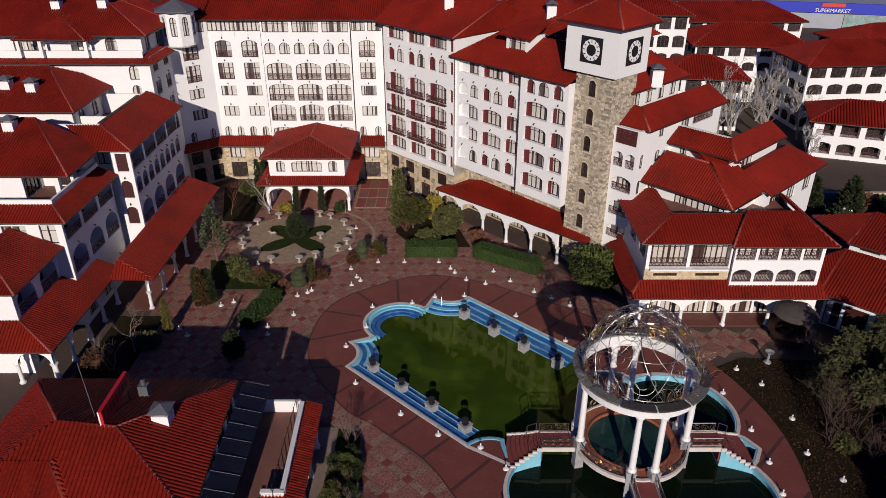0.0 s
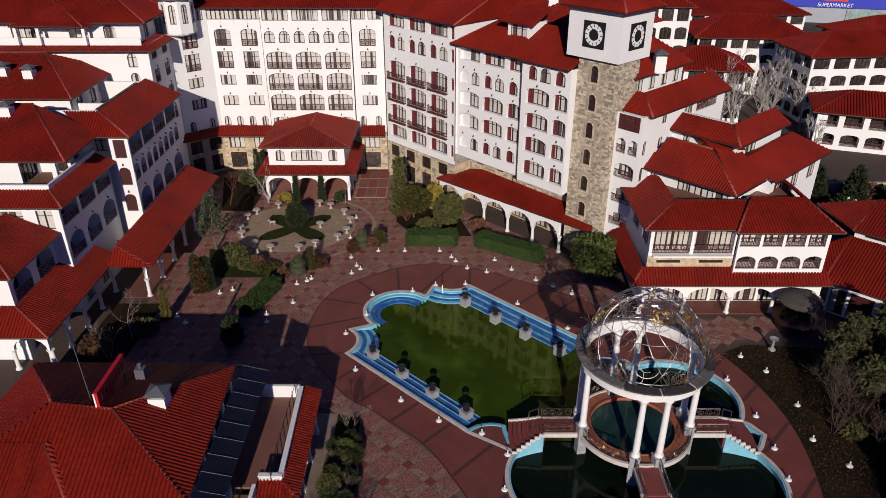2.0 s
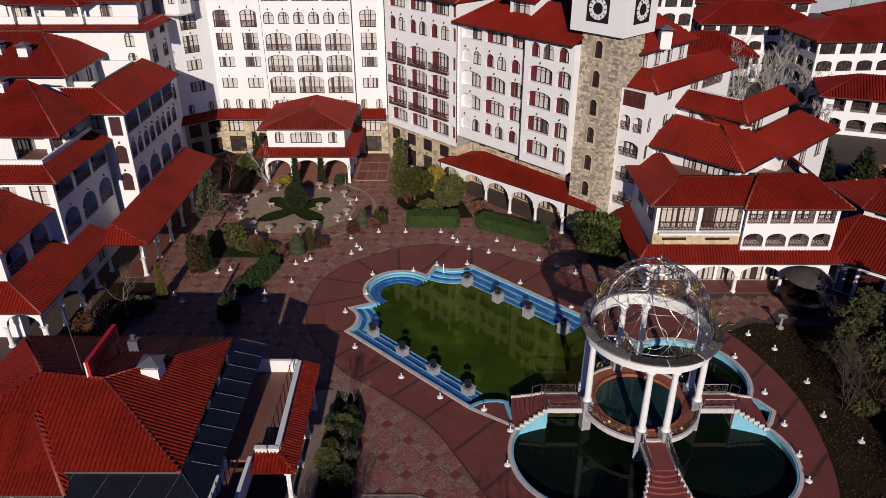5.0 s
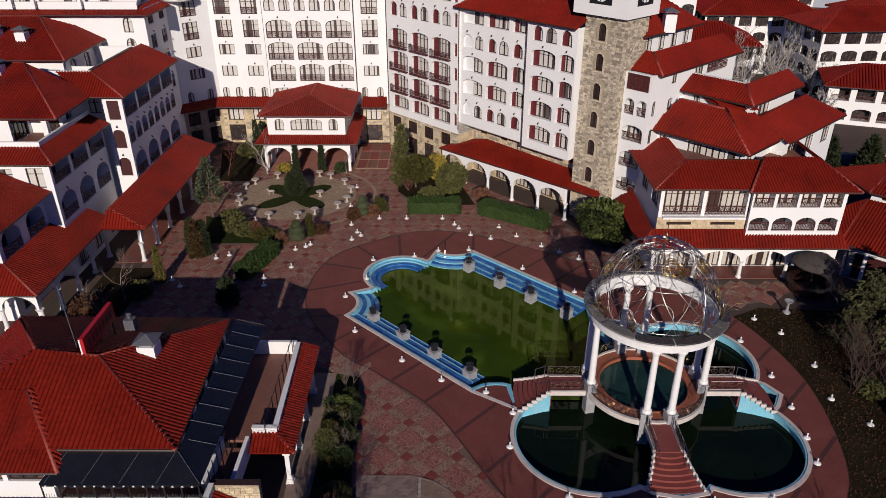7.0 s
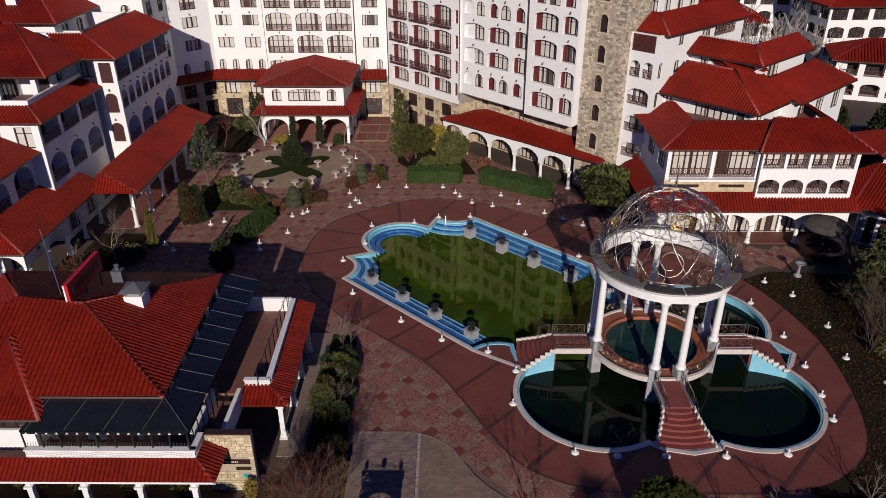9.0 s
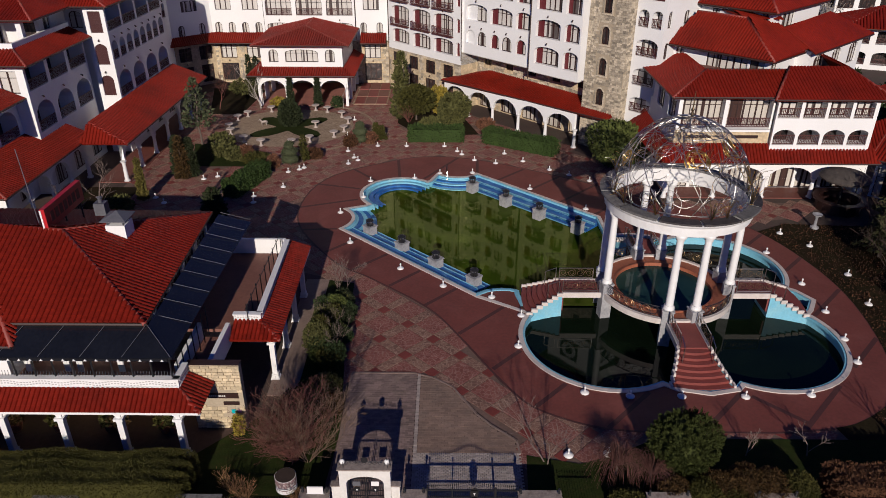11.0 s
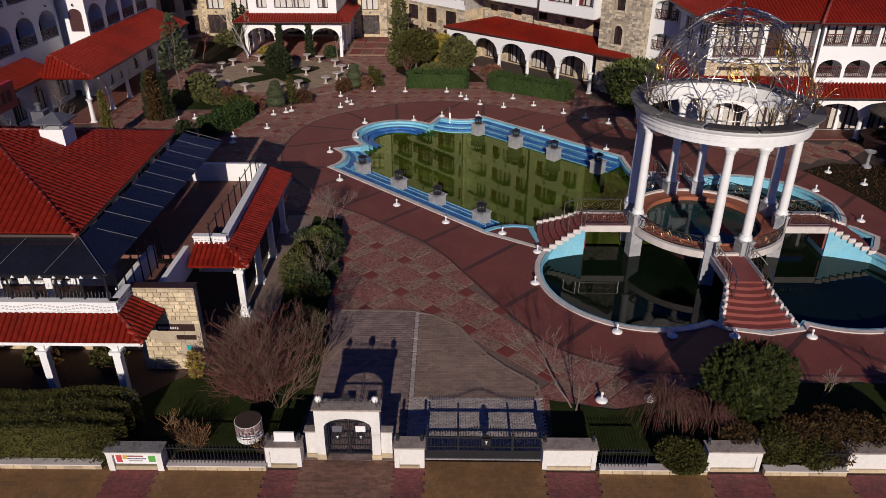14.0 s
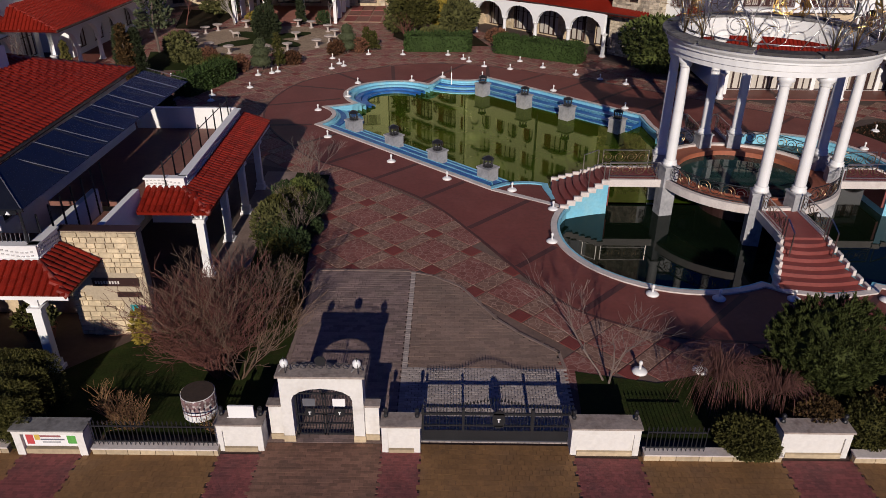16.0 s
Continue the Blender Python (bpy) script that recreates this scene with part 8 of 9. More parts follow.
whole("statue", fig, CONCRETE, "small pale cast-stone animal figure beside the star-shaped lawn", "statue", smooth=True, m=pose(-22.2, 83.6, 0.03, 0, 0, 200) @ Matrix.Scale(0.6, 4))

# stone-edged entrance carpet beside the porch
es = thing("entrance_floor", "low tiled entrance floor with pale stone bands beside the porch", "steps", at=(-10.3, 97.0, 0))
part("base", Geo().box(-2.3, 2.2, -4.6, 5.5, 0, 0.1), TAN, es)
for i in range(3):
    for j in range(3):
        part("tile_field", Geo().box(-2.1 + 1.42 * i, -0.8 + 1.42 * i, -4.4 + 3.3 * j, -1.3 + 3.3 * j, 0.1, 0.13 + 0.06 * j), STEP_RED if (i + j) % 2 == 0 else TERRACE, es)

# mushroom umbrella with a bar by the arcade
um = thing("garden_umbrella", "round grey thatched umbrella on a pole beside the arcade", "umbrella", at=(35.3, 60.3, 0))
part("pole", Geo().tube([(0, 0, 0), (0, 0, 3.2)], 0.08, 8), IRON, um)
part("canopy", Geo().lathe([(2.1, 2.95), (2.15, 3.1), (1.75, 3.4), (1.0, 3.65), (0.05, 3.8)], 20), mat("grey_thatch", (0.06, 0.05, 0.042), 0.9, 0.3, 0.5, 14, 0.5), um)
part("counter", Geo().lathe([(1.9, 0.0), (1.9, 0.95), (2.3, 1.0), (2.3, 1.1), (1.7, 1.1), (1.7, 0.3)], 16), FRAME, um)
fo = thing("garden_fountain", "small pale blue garden fountain with a bowl on a pedestal", "fountain", at=(31.4, 56.2, 0))
fo.scale = (0.7, 0.7, 0.85)
part("pedestal", Geo().lathe([(0.5, 0), (0.5, 0.2), (0.18, 0.4), (0.14, 1.1), (0.2, 1.3)], 12), MARBLE, fo)
part("bowl", Geo().lathe([(0.1, 1.3), (0.55, 1.5), (0.6, 1.6), (0.5, 1.58), (0.06, 1.45)], 14), MARBLE, fo)

# ---- garden wall, gate and fence ----
gw = thing("garden_wall", "low pale stone garden wall along the pavement", "wall", kind="structure", at=(0, 24.85, 0))
blocks = random.Random(4)


def low_wall(x0, x1):
    x = x0
    while x < x1 - 0.05:
        w = min(blocks.uniform(0.35, 0.7), x1 - x)
        part("stone", Geo().box(x + 0.008, x + w - 0.008, -0.12, 0.14, 0, 0.24 + blocks.uniform(-0.008, 0.008)), SAND, gw)
        x += w
    part("cap_stone", Geo().box(x0, x1, -0.16, 0.18, 0.25, 0.3), COPING, gw)


# Gate and pier render: base colour set lower than WHITE, with darker blotches.
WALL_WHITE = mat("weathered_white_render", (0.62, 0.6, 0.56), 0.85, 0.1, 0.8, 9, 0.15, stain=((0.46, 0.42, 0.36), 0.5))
CAP_TAN = mat("weathered_tan_cap", (0.25, 0.21, 0.18), 0.8, 0.3, 0.4, 10, 0.3, obj_var=0.2, stain=((0.14, 0.1, 0.08), 0.7))
SAND = mat("pale_sandstone", (0.4, 0.32, 0.2), 0.85, 0.25, 0.4, 9, 0.3, obj_var=0.25)
for x0, x1 in ((-27, -19.85), (-17.45, -13.1), (-10.65, -6.95), (5.45, 9.45), (11.55, 14.6), (16.6, 26.0)):
    low_wall(x0, x1)


def pier(x0, x1, h=1.22, depth=0.55, sign=False, seed=0):
    """A white wall pier with framed front, stone foot and slab on top."""
    w = x1 - x0
    p = thing("wall_pier", "white rendered garden wall pier with a stone cap and foot", "pier", "garden wall piers", at=((x0 + x1) / 2 - 0.06, 24.95, 0))
    f = 0.18
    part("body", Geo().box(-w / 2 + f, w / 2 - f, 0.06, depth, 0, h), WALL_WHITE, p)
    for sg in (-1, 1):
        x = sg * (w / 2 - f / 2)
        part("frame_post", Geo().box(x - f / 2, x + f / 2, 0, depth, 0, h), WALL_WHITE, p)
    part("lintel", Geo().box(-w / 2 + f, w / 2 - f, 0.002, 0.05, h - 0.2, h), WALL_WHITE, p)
    part("foot", Geo().box(-w / 2 + f + 0.01, w / 2 - f - 0.01, -0.02, 0.055, 0, 0.16), SAND, p, "pale stone foot")
    part("cap", Geo().box(-w / 2 - 0.04, w / 2 + 0.04, -0.04, depth + 0.04, h, h + 0.06), CAP_TAN, p, "weathered tan stone cap")
    for sg in (-1, 1):
        part("lamp_post", Geo().lathe([(0.07, h + 0.07), (0.07, h + 0.12), (0.04, h + 0.16), (0.07, h + 0.3), (0.05, h + 0.36), (0, h + 0.38)], 8, (sg * (w / 2 - 0.1), depth - 0.15, 0)), IRON, p)
    return p


pier(-6.95, -5.6, 1.0)
pier(-2.12, -1.0, 1.0)
pier(3.4, 5.4, 1.0)
pier(9.5, 11.5, 0.95)
pier(14.65, 16.6, 0.95)
# white notice board on a pier
whole("notice_board", Geo().box(-6.65, -5.9, 25.2, 25.26, 1.1, 1.5).box(-6.7, -5.85, 25.19, 25.20, 1.07, 1.10), WHITE_PAINT, "blank white notice board on a garden wall pier", "sign")
# framed banner in the wall

for bx, alt in ((-11.9, False), (-18.65, True)):
    bn = thing("banner_frame", "white frame with a pale printed banner in the wall" if alt else "white frame with a colourful printed banner in the wall", "sign", "banner frames", at=(bx + 0.12, 24.78, 0))
    bn.scale = (0.87, 1, 1)
    for sg in (-1, 1):
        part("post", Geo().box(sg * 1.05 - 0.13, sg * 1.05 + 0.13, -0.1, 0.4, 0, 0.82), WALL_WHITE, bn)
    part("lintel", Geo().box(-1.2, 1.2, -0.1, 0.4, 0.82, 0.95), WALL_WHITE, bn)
    part("cap", Geo().box(-1.25, 1.25, -0.14, 0.44, 0.95, 1.0), CAPST, bn)
    part("foot", Geo().box(-0.92, 0.92, -0.05, 0.3, 0, 0.22), SAND, bn)
    part("banner", Geo().box(-0.9, 0.9, 0.0, 0.02, 0.3, 0.8), WHITE_PAINT, bn, "white printed banner")
    for i, (x, z, w, h, c) in enumerate(((-0.7, 0.7, 0.25, 0.35, (0.4, 0.05, 0.05)), (0.7, 0.7, 0.3, 0.3, (0.1, 0.3, 0.05)), (-0.45, 0.78, 0.18, 0.2, (0.5, 0.35, 0.05)), (0.0, 0.82, 0.7, 0.07, (0.25, 0.1, 0.1)), (0.05, 0.7, 0.8, 0.05, (0.12, 0.12, 0.15)), (0.0, 0.6, 0.6, 0.05, (0.3, 0.3, 0.3)))):
        part("print_patch", Geo().box(x - w / 2, x + w / 2, -0.006, 0.0, z - 0.15 - h / 2, z - 0.15 + h / 2), mat("print_ink", [0.3 * v + 0.25 for v in c] if alt else c, 0.6, 0.2, 0.2, 20, 0.0), bn)

# gateway
gt = thing("gateway", "white arched gateway with double iron gates and globe lamps", "gate", at=(-3.92, 25.35, 0))
gt.scale = (0.93, 0.85, 1.0)
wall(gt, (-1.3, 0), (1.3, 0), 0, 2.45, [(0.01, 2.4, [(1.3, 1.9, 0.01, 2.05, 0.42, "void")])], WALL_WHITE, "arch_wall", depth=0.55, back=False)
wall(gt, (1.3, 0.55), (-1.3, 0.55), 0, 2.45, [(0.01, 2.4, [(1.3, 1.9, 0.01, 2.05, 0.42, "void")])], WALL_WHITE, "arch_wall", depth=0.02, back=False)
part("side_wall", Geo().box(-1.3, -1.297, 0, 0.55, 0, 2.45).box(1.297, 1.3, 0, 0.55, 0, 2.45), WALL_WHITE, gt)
part("cap", Geo().box(-1.38, 1.38, -0.07, 0.62, 2.45, 2.52), CAP_TAN, gt, "grey stone cap slab")
for sg in (-1, 1):
    part("foot", Geo().box(sg * 1.125 - 0.19, sg * 1.125 + 0.19, -0.02, 0.57, 0, 0.28), SAND, gt, "pale stone foot")
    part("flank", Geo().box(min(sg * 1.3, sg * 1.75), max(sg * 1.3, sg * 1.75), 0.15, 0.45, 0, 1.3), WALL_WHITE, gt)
    part("flank_foot", Geo().box(min(sg * 1.3, sg * 1.75), max(sg * 1.3, sg * 1.75), 0.1, 0.46, 0, 0.25), SAND, gt)
    part("flank_cap", Geo().box(min(sg * 1.3, sg * 1.8), max(sg * 1.3, sg * 1.8), 0.1, 0.5, 1.3, 1.36), CAP_TAN, gt)
    lm = part("globe", Geo().lathe([(0.01, 2.64), (0.1, 2.67), (0.14, 2.76), (0.12, 2.85), (0.05, 2.91), (0.0, 2.92)], 12, (sg * 1.12, 0.28, 0)), WHITE_PAINT, gt, "white globe lamp", True)
    cage = Geo()
    for k in range(5):
        a = k * 6.283 / 5
        cage.tube([(sg * 1.12 + 0.2 * math.cos(a), 0.28 + 0.2 * math.sin(a), 2.54), (sg * 1.12 + 0.08 * math.cos(a), 0.28 + 0.08 * math.sin(a), 2.64), (sg * 1.12 + 0.15 * math.cos(a), 0.28 + 0.15 * math.sin(a), 2.77), (sg * 1.12, 0.28, 2.97)], 0.014, 4)
    part("cage", cage, IRON, lm)
for i in range(7):
    cx = -0.78 + i * 0.26
    part("scroll", Geo().tube([(cx + 0.15 * (1 - t / 22) * math.cos(t * 0.6) * (1 if i % 2 else -1), 0.28, 2.68 + 0.13 * (1 - t / 22) * math.sin(t * 0.6)) for t in range(16)], 0.013, 4), IRON, gt, "curled iron scroll")
part("medallion", Geo().lathe([(0.01, -0.02), (0.17, -0.02), (0.17, 0.02), (0.01, 0.02)], 16), IRON, gt, m=pose(0, 0.28, 2.86, 90, 0, 0))


def gate_leaf(parent, x0, x1, y, h, arch_up, board):
    lf = part("gate_leaf", Geo().box(x0, x0 + 0.05, y, y + 0.05, 0.06, h).box(x1 - 0.05, x1, y, y + 0.05, 0.06, h + arch_up).box(x0, x1, y, y + 0.05, 0.08, 0.14).box(x0, x1, y, y + 0.05, 0.5, 0.54).box(x0, x1, y, y + 0.05, 0.85, 0.89).box(x0, x1, y, y + 0.05, h - 0.1, h - 0.05), IRON, parent)
    n = int(abs(x1 - x0) / 0.1)
    for i in range(1, n):
        x = x0 + (x1 - x0) * i / n
        part("bar", Geo().box(x - 0.01, x + 0.01, y + 0.015, y + 0.035, 0.08, h + arch_up * i / n), IRON, lf)
    cx = (x0 + x1) / 2
    part("roundel", Geo().lathe([(0.01, -0.02), (0.17, -0.02), (0.17, 0.02), (0.01, 0.02)], 16), IRON, lf, m=pose(cx, y - 0.01, 0.95, 90, 0, 0))
    part("emblem", Geo().box(-0.05, 0.05, -0.035, -0.03, 0.02, 0.05).box(-0.015, 0.015, -0.035, -0.03, -0.07, 0.03), WHITE_PAINT, lf, "small white emblem", m=pose(cx, y - 0.01, 0.95))
    part("plate", Geo().box(cx - 0.2, cx + 0.2, y - 0.03, y - 0.015, 1.2, 1.48), WHITE_PAINT if board else LEAD, lf, "white notice plate" if board else "grey notice plate")


gate_leaf(gt, -0.93, -0.02, 0.32, 1.72, 0.26, False)
gate_leaf(gt, 0.02, 0.93, 0.32, 1.72, 0.26, True)
# sliding drive gate
sg_ = thing("drive_gate", "low black iron sliding gate with pointed bars", "gate", at=(1.2, 25.5, 0))
sg_.scale = (1, 1, 1.08)
part("kick_plate", Geo().box(-2.2, 2.2, -0.035, -0.03, 0.06, 0.42), IRON, sg_)
part("frame", Geo().box(-2.2, 2.2, -0.03, 0.03, 0.06, 0.3).box(-2.2, 2.2, -0.03, 0.03, 0.56, 0.6).box(-2.2, 2.2, -0.03, 0.03, 0.96, 1.02), IRON, sg_)
for i in range(45):
    x = -2.2 + 4.4 * i / 44
    hh = 1.22 + 0.22 * math.exp(-((x + 0.1) / 0.75) ** 2)
    bar = Geo().box(x - 0.008, x + 0.008, -0.008, 0.008, 0.3, hh)
    bar.lathe([(0.025, hh), (0.03, hh + 0.03), (0.0, hh + 0.12)], 4, (x, 0, 0))
    part("bar", bar, IRON, sg_)
for x in (-2.2, -1.0, 1.05, 2.2):
    part("post", Geo().box(x - 0.04, x + 0.04, -0.04, 0.04, 0.05, 1.15), IRON, sg_)
ov = Geo().lathe([(0.01, -0.03), (0.2, -0.03), (0.2, 0.03), (0.01, 0.03)], 18)
ov.v = [(x, y * 1.55, z) for x, y, z in ov.v]
part("oval_plate", ov, IRON, sg_, m=pose(0.05, 0, 0.8, 90, 0, 0))
part("emblem", Geo().box(-0.05, 0.05, -0.05, -0.045, 0.02, 0.05).box(-0.015, 0.015, -0.05, -0.045, -0.08, 0.03), WHITE_PAINT, sg_, "small white emblem", m=pose(0.05, 0, 0.8))
part("track", Geo().box(-2.3, 2.3, -0.06, 0.06, 0.02, 0.06), LEAD, sg_)


def fence(x0, x1):
    f = thing("iron_fence", "black iron railing on the low stone wall", "fence", "iron fences", at=(x0, 24.87, 0))
    w = x1 - x0
    part("rail", Geo().box(0, w, -0.02, 0.02, 0.42, 0.46), IRON, f)
    part("rail", Geo().box(0, w, -0.02, 0.02, 0.98, 1.02), IRON, f)
    n = int(w / 0.13)
    for i in range(n + 1):
        x = w * i / n
        bar = Geo().box(x - 0.01, x + 0.01, -0.01, 0.01, 0.3, 1.12)
        bar.lathe([(0.024, 1.1), (0.028, 1.13), (0.0, 1.22)], 4, (x, 0, 0))
        part("bar", bar, IRON, f)


for x0, x1 in ((-10.6, -7.0), (5.5, 7.2), (13.6, 14.6), (16.7, 25.5)):
    fence(x0, x1)
# cylinder advertising drum in the shrubs
SOIL = mat("dark_soil", (0.03, 0.018, 0.012), 0.95, 0.3, 0.3, 12, 0.4)
ad = thing("advertising_drum", "round white advertising drum with dark print in the shrubs", "sign", at=(-7.95, 26.4, -0.7))
part("drum", Geo().lathe([(0.0, 0.95), (0.52, 0.95), (0.52, 1.75), (0.0, 1.75)], 22), WHITE_PAINT, ad)
part("soil_top", Geo().lathe([(0.0, 1.77), (0.5, 1.77), (0.5, 1.74), (0.0, 1.74)], 20), SOIL, ad, "dark leaf litter on the drum")
part("print_band", Geo().lathe([(0.525, 1.18), (0.525, 1.22)], 22), SHUTTER, ad)
part("print_band", Geo().lathe([(0.525, 1.3), (0.53, 1.5), (0.525, 1.74)], 22), mat("dark_print", (0.16, 0.1, 0.1), 0.6, 0.8, 0.2, 6, 0.0, stain=((0.7, 0.68, 0.65), 1.0)), ad)

# ---- stonework, block by block ----
BLOCK = mat("sandstone_block", (0.4, 0.345, 0.255), 0.85, 0.3, 0.4, 9, 0.6, obj_var=0.45, stain=((0.22, 0.19, 0.15), 0.8))
BLOCK_WARM = mat("pale_warm_sandstone", (0.5, 0.41, 0.26), 0.85, 0.25, 0.4, 9, 0.5, obj_var=0.3, stain=((0.33, 0.26, 0.17), 0.7))
BLOCK_JOINED = island(mat("sandstone_blocks", (0.4, 0.345, 0.255), 0.85, 0.3, 0.4, 9, 0.6, stain=((0.22, 0.19, 0.15), 0.8)), 0.45)


def ashlar(parent, p0, p1, z0, z1, holes, seed, single=0, course=0.34, lo=0.3, hi=0.85, block=None):
    """Stone blocks laid in courses on a wall, a little proud of it; the first ones are parts of their own, the rest one mesh."""
    r_ = random.Random(seed)
    P, Q = Vector((*p0, 0)), Vector((*p1, 0))
    e_ = (Q - P).normalized()
    n_ = Vector((e_.y, -e_.x, 0))
    ln = (Q - P).length
    joined = Geo()
    z, made = z0, 0
    while z < z1 - 0.1:
        h = min(course * r_.uniform(0.75, 1.2), z1 - z)
        u = 0.0
        while u < ln - 0.02:
            w = min(r_.uniform(lo, hi), ln - u)
            if ln - u - w < 0.25:
                w = ln - u
            if not any(u + w > a and u < b and z + h > c and z < d for a, b, c, d in holes):
                g_ = 0.014
                pr = 0.025 + r_.uniform(0, 0.035)
                f0 = [P + e_ * (u + g_) + Vector((0, 0, z + g_)), P + e_ * (u + w - g_) + Vector((0, 0, z + g_)), P + e_ * (u + w - g_) + Vector((0, 0, z + h - g_)), P + e_ * (u + g_) + Vector((0, 0, z + h - g_))]
                c_ = sum(f0, Vector()) / 4
                f1 = [q + n_ * pr + (c_ - q) * 0.03 for q in f0]
                geo_ = Geo() if made < single else joined
                k_ = len(geo_.v)
                geo_.v += [tuple(q) for q in f0 + f1]
                geo_.f += [(k_ + 4, k_ + 5, k_ + 6, k_ + 7)] + [(k_ + a, k_ + (a + 1) % 4, k_ + 4 + (a + 1) % 4, k_ + 4 + a) for a in range(4)]
                if made < single:
                    ob_ = part("stone", geo_, block or BLOCK, parent)
                    ob_.matrix_parent_inverse = parent.matrix_world.inverted()
                made += 1
            u += w
        z += h
    if joined.v:
        ob_ = tagged(part("stonework", joined, BLOCK_JOINED, parent), kind="stuff")
        ob_.matrix_parent_inverse = parent.matrix_world.inverted()


bpy.context.view_layer.update()
ashlar(tower, wp(32.75, -0.7), wp(37.65, -0.7), 0, 23.3, [(1.5, 2.9, z - 0.15, z + 2.0) for z in (4.9, 8.1, 11.3, 14.4, 17.5, 20.6)], 1, 280, 0.24, 0.2, 0.62)
ashlar(tower, wp(37.65, -0.7), wp(37.65, -4.9), 0, 23.3, [], 2, 0, 0.24, 0.2, 0.62)
ashlar(tower, wp(32.75, -4.9), wp(32.75, -0.7), 20, 23.3, [], 3)
for z in (4.9, 8.1, 11.3, 14.4, 17.5, 20.6):
    mz = Matrix.Translation((*wp(32.75 + 2.2, -0.7), z)) @ Matrix.Rotation(math.atan2(D.y, D.x), 4, "Z")
    g = Geo()
    top = arch(-0.5, 0.5, 0, 1.8, 0.5)
    big = arch(-0.66, 0.66, 0, 1.98, 0.66)
    for (a, ha), (b, hb), (c, hc), (d, hd) in zip(top, top[1:], big[1:], big):
        g.face(*[mz @ Vector(q) for q in ((a, -0.07, ha), (b, -0.07, hb), (c, -0.07, hc), (d, -0.07, hd))])
    g.box(-0.66, -0.5, -0.07, 0.0, -0.1, 1.35, mz).box(0.5, 0.66, -0.07, 0.0, -0.1, 1.35, mz).box(-0.7, 0.7, -0.09, 0.0, -0.16, -0.04, mz)
    ob = part("window_surround", g, BLOCK_JOINED, tower, "sandstone window surround")
    ob.matrix_parent_inverse = tower.matrix_world.inverted()
ashlar(rest, (-13.75, 30.9), (-11.0, 30.9), 0, 4.24, [(0.7, 2.4, 1.55, 2.5), (1.8, 2.45, 1.0, 1.35)], 4, 200, 0.2, 0.18, 0.55, BLOCK_WARM)
ashlar(hotel, (-33.2, 103.5), (-25.7, 103.5), 0, 6.0, [(u - 1.3, u + 1.3, a, b) for u in (1.9, 5.6) for a, b in ((0.3, 2.9), (3.4, 5.5))], 5)
ashlar(hotel, (-13.1, 103.5), (-8.6, 103.5), 0, 6.0, [(1.0, 3.5, 0.3, 2.9), (1.0, 3.5, 3.4, 5.5)], 6)
ashlar(hotel, wp(0), wp(14.4), 0, 5.6, [(u - 1.1, u + 1.1, a, b) for u in (1.7, 5.1, 8.5, 11.9) for a, b in ((0.3, 2.9), (3.4, 5.3))], 7)
ashlar(hotel, wp(14.4, -2.9), wp(32.7, -2.9), 0, 7.1, [(u - 1.4, u + 1.4, 0, 3.0) for u in (1.83, 5.49, 9.15, 12.81, 16.47)] + [(u - 0.65, u + 0.65, 5.4, 6.3) for u in (1.83, 5.49, 9.15, 12.81, 16.47)], 8)

# ---- chimneys on the hotel roofs ----
for x, y, z in ((-49.2, 84.8, 18.95), (-52.5, 85.3, 19.1), (-46.1, 73.5, 17.8), (-50.5, 97.6, 26.4), (-44.5, 97.8, 26.5)):
    chimney((x, y, z), 1.15, 0.9)
for s_, o_, z in ((20, -11.5, 26.0), (38.0, -8.3, 21.6), (8.0, -5.0, 26.6)):
    chimney((*wp(s_, o_), z), 1.2, 1.2)

# ---- houses behind ----


def far_house(x, y, w, d, h, ang, rise, floors, bays, style="dark", label="distant white apartment house with a red tiled roof"):
    """A white house with its openings and hipped roof, about the middle of its front."""
    t = thing("apartment_house", label, "building", "apartment houses", at=(x, y, 0))
    ca, sa = math.cos(radians(ang)), math.sin(radians(ang))

    def q(u, v):
        return (x + u * ca - v * sa, y + u * sa + v * ca)

    fh = h / floors

    def rows(length, n):
        out = []
        for i in range(floors):
            z = i * fh
            wid = length / n * 0.76
            rise_ = 0.5 if i < floors - 1 else 0.0
            out.append((z + 0.1, z + fh - 0.1, cells(length, n, wid, z + 0.7, z + fh - 0.45, rise_, style)))
        return out

    wall(t, q(-w / 2, 0), q(w / 2, 0), 0, h, rows(w, bays))
    wall(t, q(-w / 2, d), q(-w / 2, 0), 0, h, rows(d, max(2, round(bays * d / w))))
    wall(t, q(w / 2, 0), q(w / 2, d), 0, h, rows(d, max(2, round(bays * d / w))))
    wall(t, q(w / 2, d), q(-w / 2, d), 0, h, [])
    hip_roof(t, q(0, d / 2), ang, w, d, h, rise, over=0.9, rib=0.45)
    kid_at(t)


far_house(71.5, 110.0, 22, 10, 6.2, -20, 2.6, 2, 6, "gallery")
far_house(78.0, 128.0, 26, 13, 12.0, 4, 3.2, 4, 7)
far_house(47.0, 128.0, 14, 11, 9.5, -8, 3.0, 3, 4)
far_house(62.0, 146.0, 22, 13, 11.5, -4, 3.4, 4, 7)
far_house(41.0, 146.0, 15, 12, 17.5, -3, 3.2, 5, 5)
far_house(19.0, 150.0, 17, 12, 17.5, 2, 3.2, 5, 6)
far_house(66.0, 170.0, 34, 14, 12.0, 0, 3.4, 4, 9)
far_house(100.0, 150.0, 30, 14, 11.0, 12, 3.2, 4, 8)
far_house(100.0, 122.0, 24, 14, 9.5, 18, 3.2, 3, 7)
far_house(34.0, 176.0, 36, 14, 14.0, 3, 3.4, 4, 9)
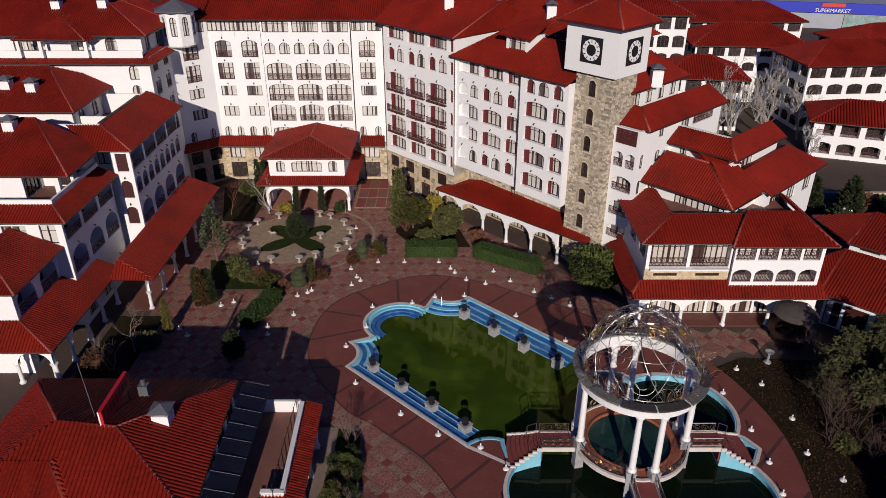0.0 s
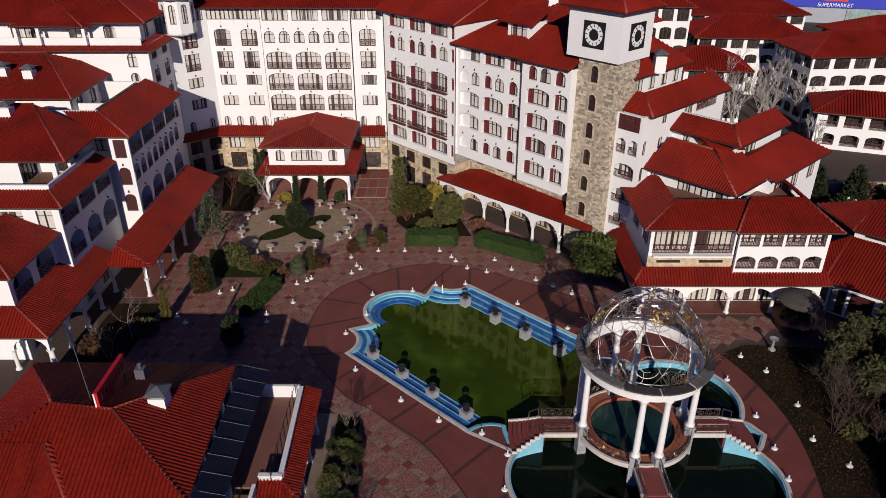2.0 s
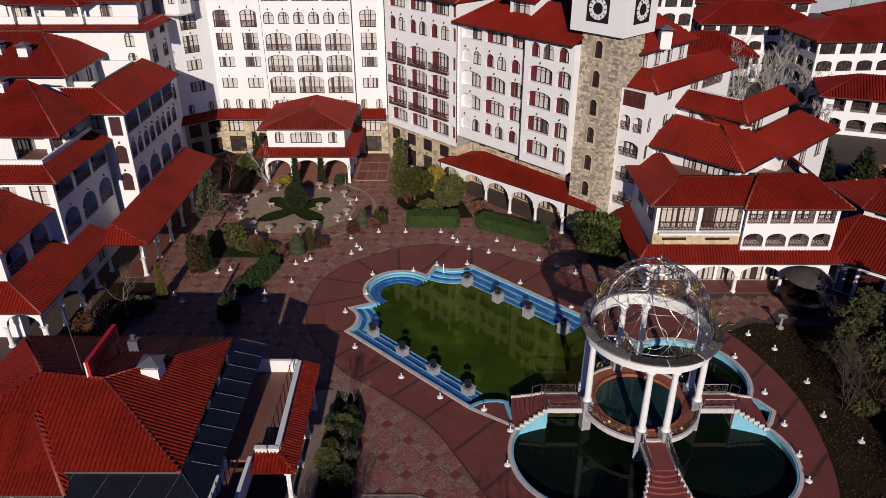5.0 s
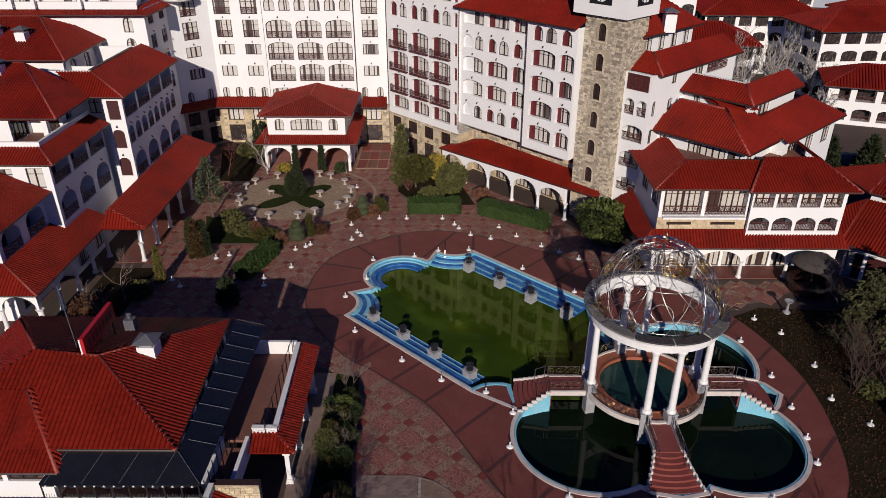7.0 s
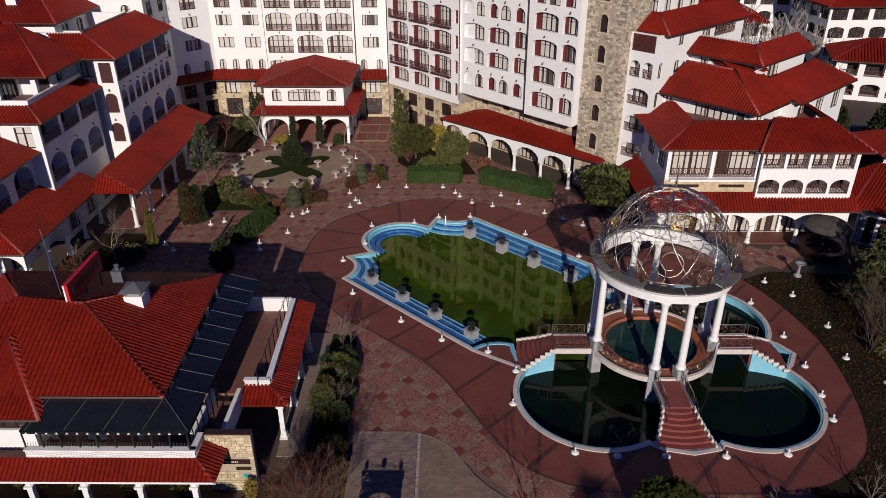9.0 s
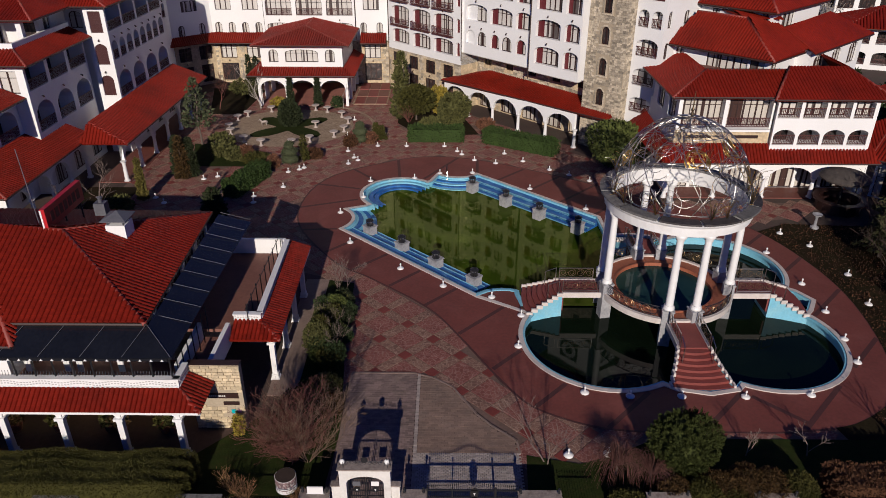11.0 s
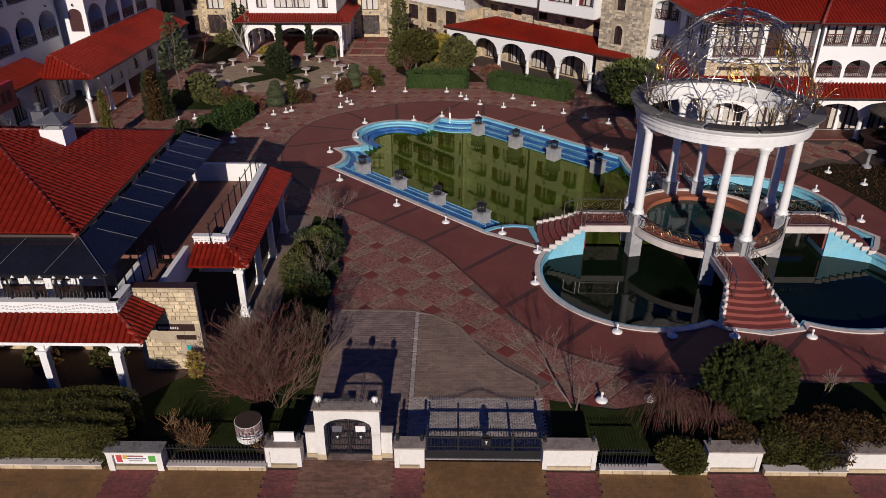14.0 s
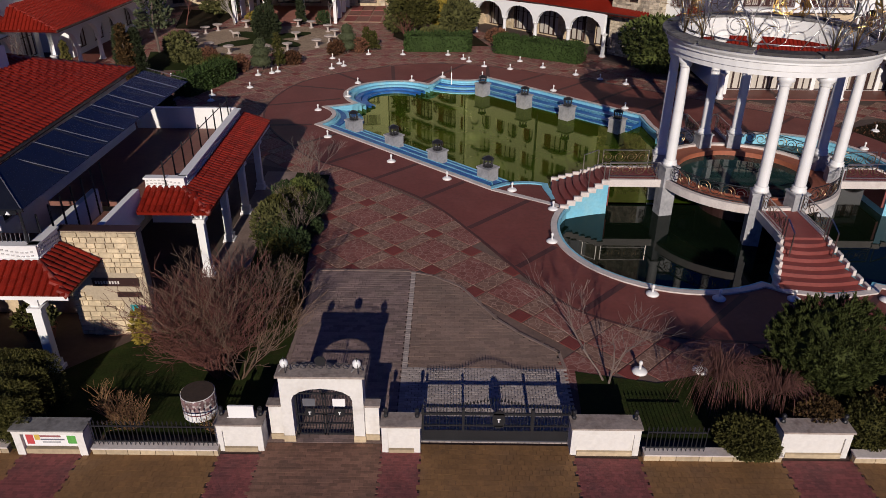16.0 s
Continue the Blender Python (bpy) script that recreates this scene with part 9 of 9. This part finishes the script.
far_house(90.0, 98.0, 24, 12, 8.5, 22, 3.0, 3, 6)
# supermarket far behind
sm = thing("supermarket", "far low supermarket with a blue sign band over its front", "building", at=(118, 226, 0))
sm.rotation_euler = (0, 0, radians(-14))
part("hall", Geo().box(-22, 24, 0, 24, 0, 6.5), mat("grey_cladding", (0.3, 0.32, 0.36), 0.6, 0.15, 3, 6, 0.1), sm)
SIGN_BLUE = mat("sign_blue", (0.01, 0.02, 0.4), 0.5, 0.1, 3, 6, 0.0)
part("sign_band", Geo().box(-21, 23, -0.6, 0, 4.6, 7.6), SIGN_BLUE, sm, "bright blue sign band")
part("logo_shape", Geo().box(-3, 3.5, -0.75, -0.62, 6.5, 7.5), mat("sign_red", (0.5, 0.03, 0.02), 0.5, 0.1, 3, 6, 0.0), sm, "plain red shape")
fc = bpy.data.curves.new("sign_word", "FONT")
fc.body, fc.size, fc.extrude, fc.align_x = "SUPERMARKET", 1.5, 0.03, "CENTER"
fo_ = new("sign_word", fc)
dg = bpy.context.evaluated_depsgraph_get()
wm = bpy.data.meshes.new_from_object(fo_.evaluated_get(dg))
bpy.data.objects.remove(fo_)
wm.materials.clear()
wm.materials.append(WHITE_PAINT)
part("sign_word", wm, None, sm, "white raised lettering", m=pose(0.3, -0.65, 4.9, 90, 0, 0))
part("window_picture", Geo().box(4, 20, -0.3, -0.05, 0.6, 4.2), mat("window_film", (0.2, 0.3, 0.3), 0.4, 0.5, 2, 3, 0.0, stain=((0.4, 0.3, 0.2), 0.8)), sm)

# trees and garden between the houses
for i, (x, y, h) in enumerate(((45.0, 112.0, 11.0), (50.0, 118.0, 12.0), (55.0, 116.0, 11.0), (60.0, 133.0, 11.0), (66.0, 138.0, 11.0), (54.0, 137.0, 11.0), (57.0, 121.0, 10.0), (52.0, 125.0, 11.0), (63.0, 122.0, 9.0), (58.5, 109.0, 8.0), (48.0, 122.0, 10.0), (66.0, 128.0, 10.0))):
    bare(x, y, h, 140 + i, 1, 5, 0.6, BARK_PALE, 0.22, "tall bare pale-barked tree between the houses", min_r=0.03)
for i, (x, y, h, r) in enumerate(((43.0, 104.0, 7.0, 2.6), (47.5, 106.0, 6.0, 2.4), (52.0, 92.5, 4.6, 1.5), (56.0, 90.0, 5.5, 1.7), (60.0, 86.0, 4.0, 1.6), (41.0, 112.0, 6.0, 2.4), (38.0, 118.0, 7.0, 3.0))):
    conifer(x, y, h, r, 150 + i, LEAF_DARK, 1100, 0.6, 0.32, label="dark conifer between the houses")
for i, (x, y, h, r) in enumerate(((48.5, 88.5, 2.2, 1.6), (50.0, 84.0, 1.8, 1.8), (53.0, 86.6, 2.4, 1.8), (58.0, 92.0, 2.4, 2.0), (55.5, 82.5, 1.8, 1.8), (62.0, 91.0, 2.2, 2.0))):
    bush(x, y, h, r, 160 + i, (LEAF_DRY, LEAF_OLIVE, LEAF)[i % 3], 600, 0.26, label="winter shrub on the slope between the houses")
rwall = thing("retaining_wall", "rough sandstone retaining wall on the garden slope", "wall", kind="structure", at=(54, 94, 0))
part("wall", Geo().box(48, 64, 94.6, 95.2, 0, 1.4), STONE, rwall)
part("wall", Geo().box(50, 58, 88.0, 88.5, 0, 0.9), STONE, rwall)
kid_at(rwall)
st = Geo().lathe([(0.0, 0.0), (0.5, 0.0), (0.5, 0.6), (0.3, 0.7), (0.25, 2.0), (0.35, 2.6), (0.15, 2.9), (0.2, 3.2), (0.0, 3.4)], 10)
st.tube([(-1.1, 0, 2.7), (1.1, 0, 2.9)], 0.12, 6)
whole("statue", st, WHITE_PAINT, "plain pale garden statue with spread arms on a plinth", "statue", m=pose(53.6, 87.0, -0.8))
# dark round cover beside the low pavilion
whole("round_canopy", Geo().lathe([(3.4, 2.2), (3.4, 2.4), (2.4, 3.6), (0.9, 4.3), (0.02, 4.5)], 22).tube([(0, 0, 0), (0, 0, 3)], 0.12, 8), mat("grey_canvas", (0.05, 0.045, 0.05), 0.8, 0.25, 1, 9, 0.2), "round dark canvas canopy beside the low pavilion", "canopy", m=pose(52.5, 75.0, 0))
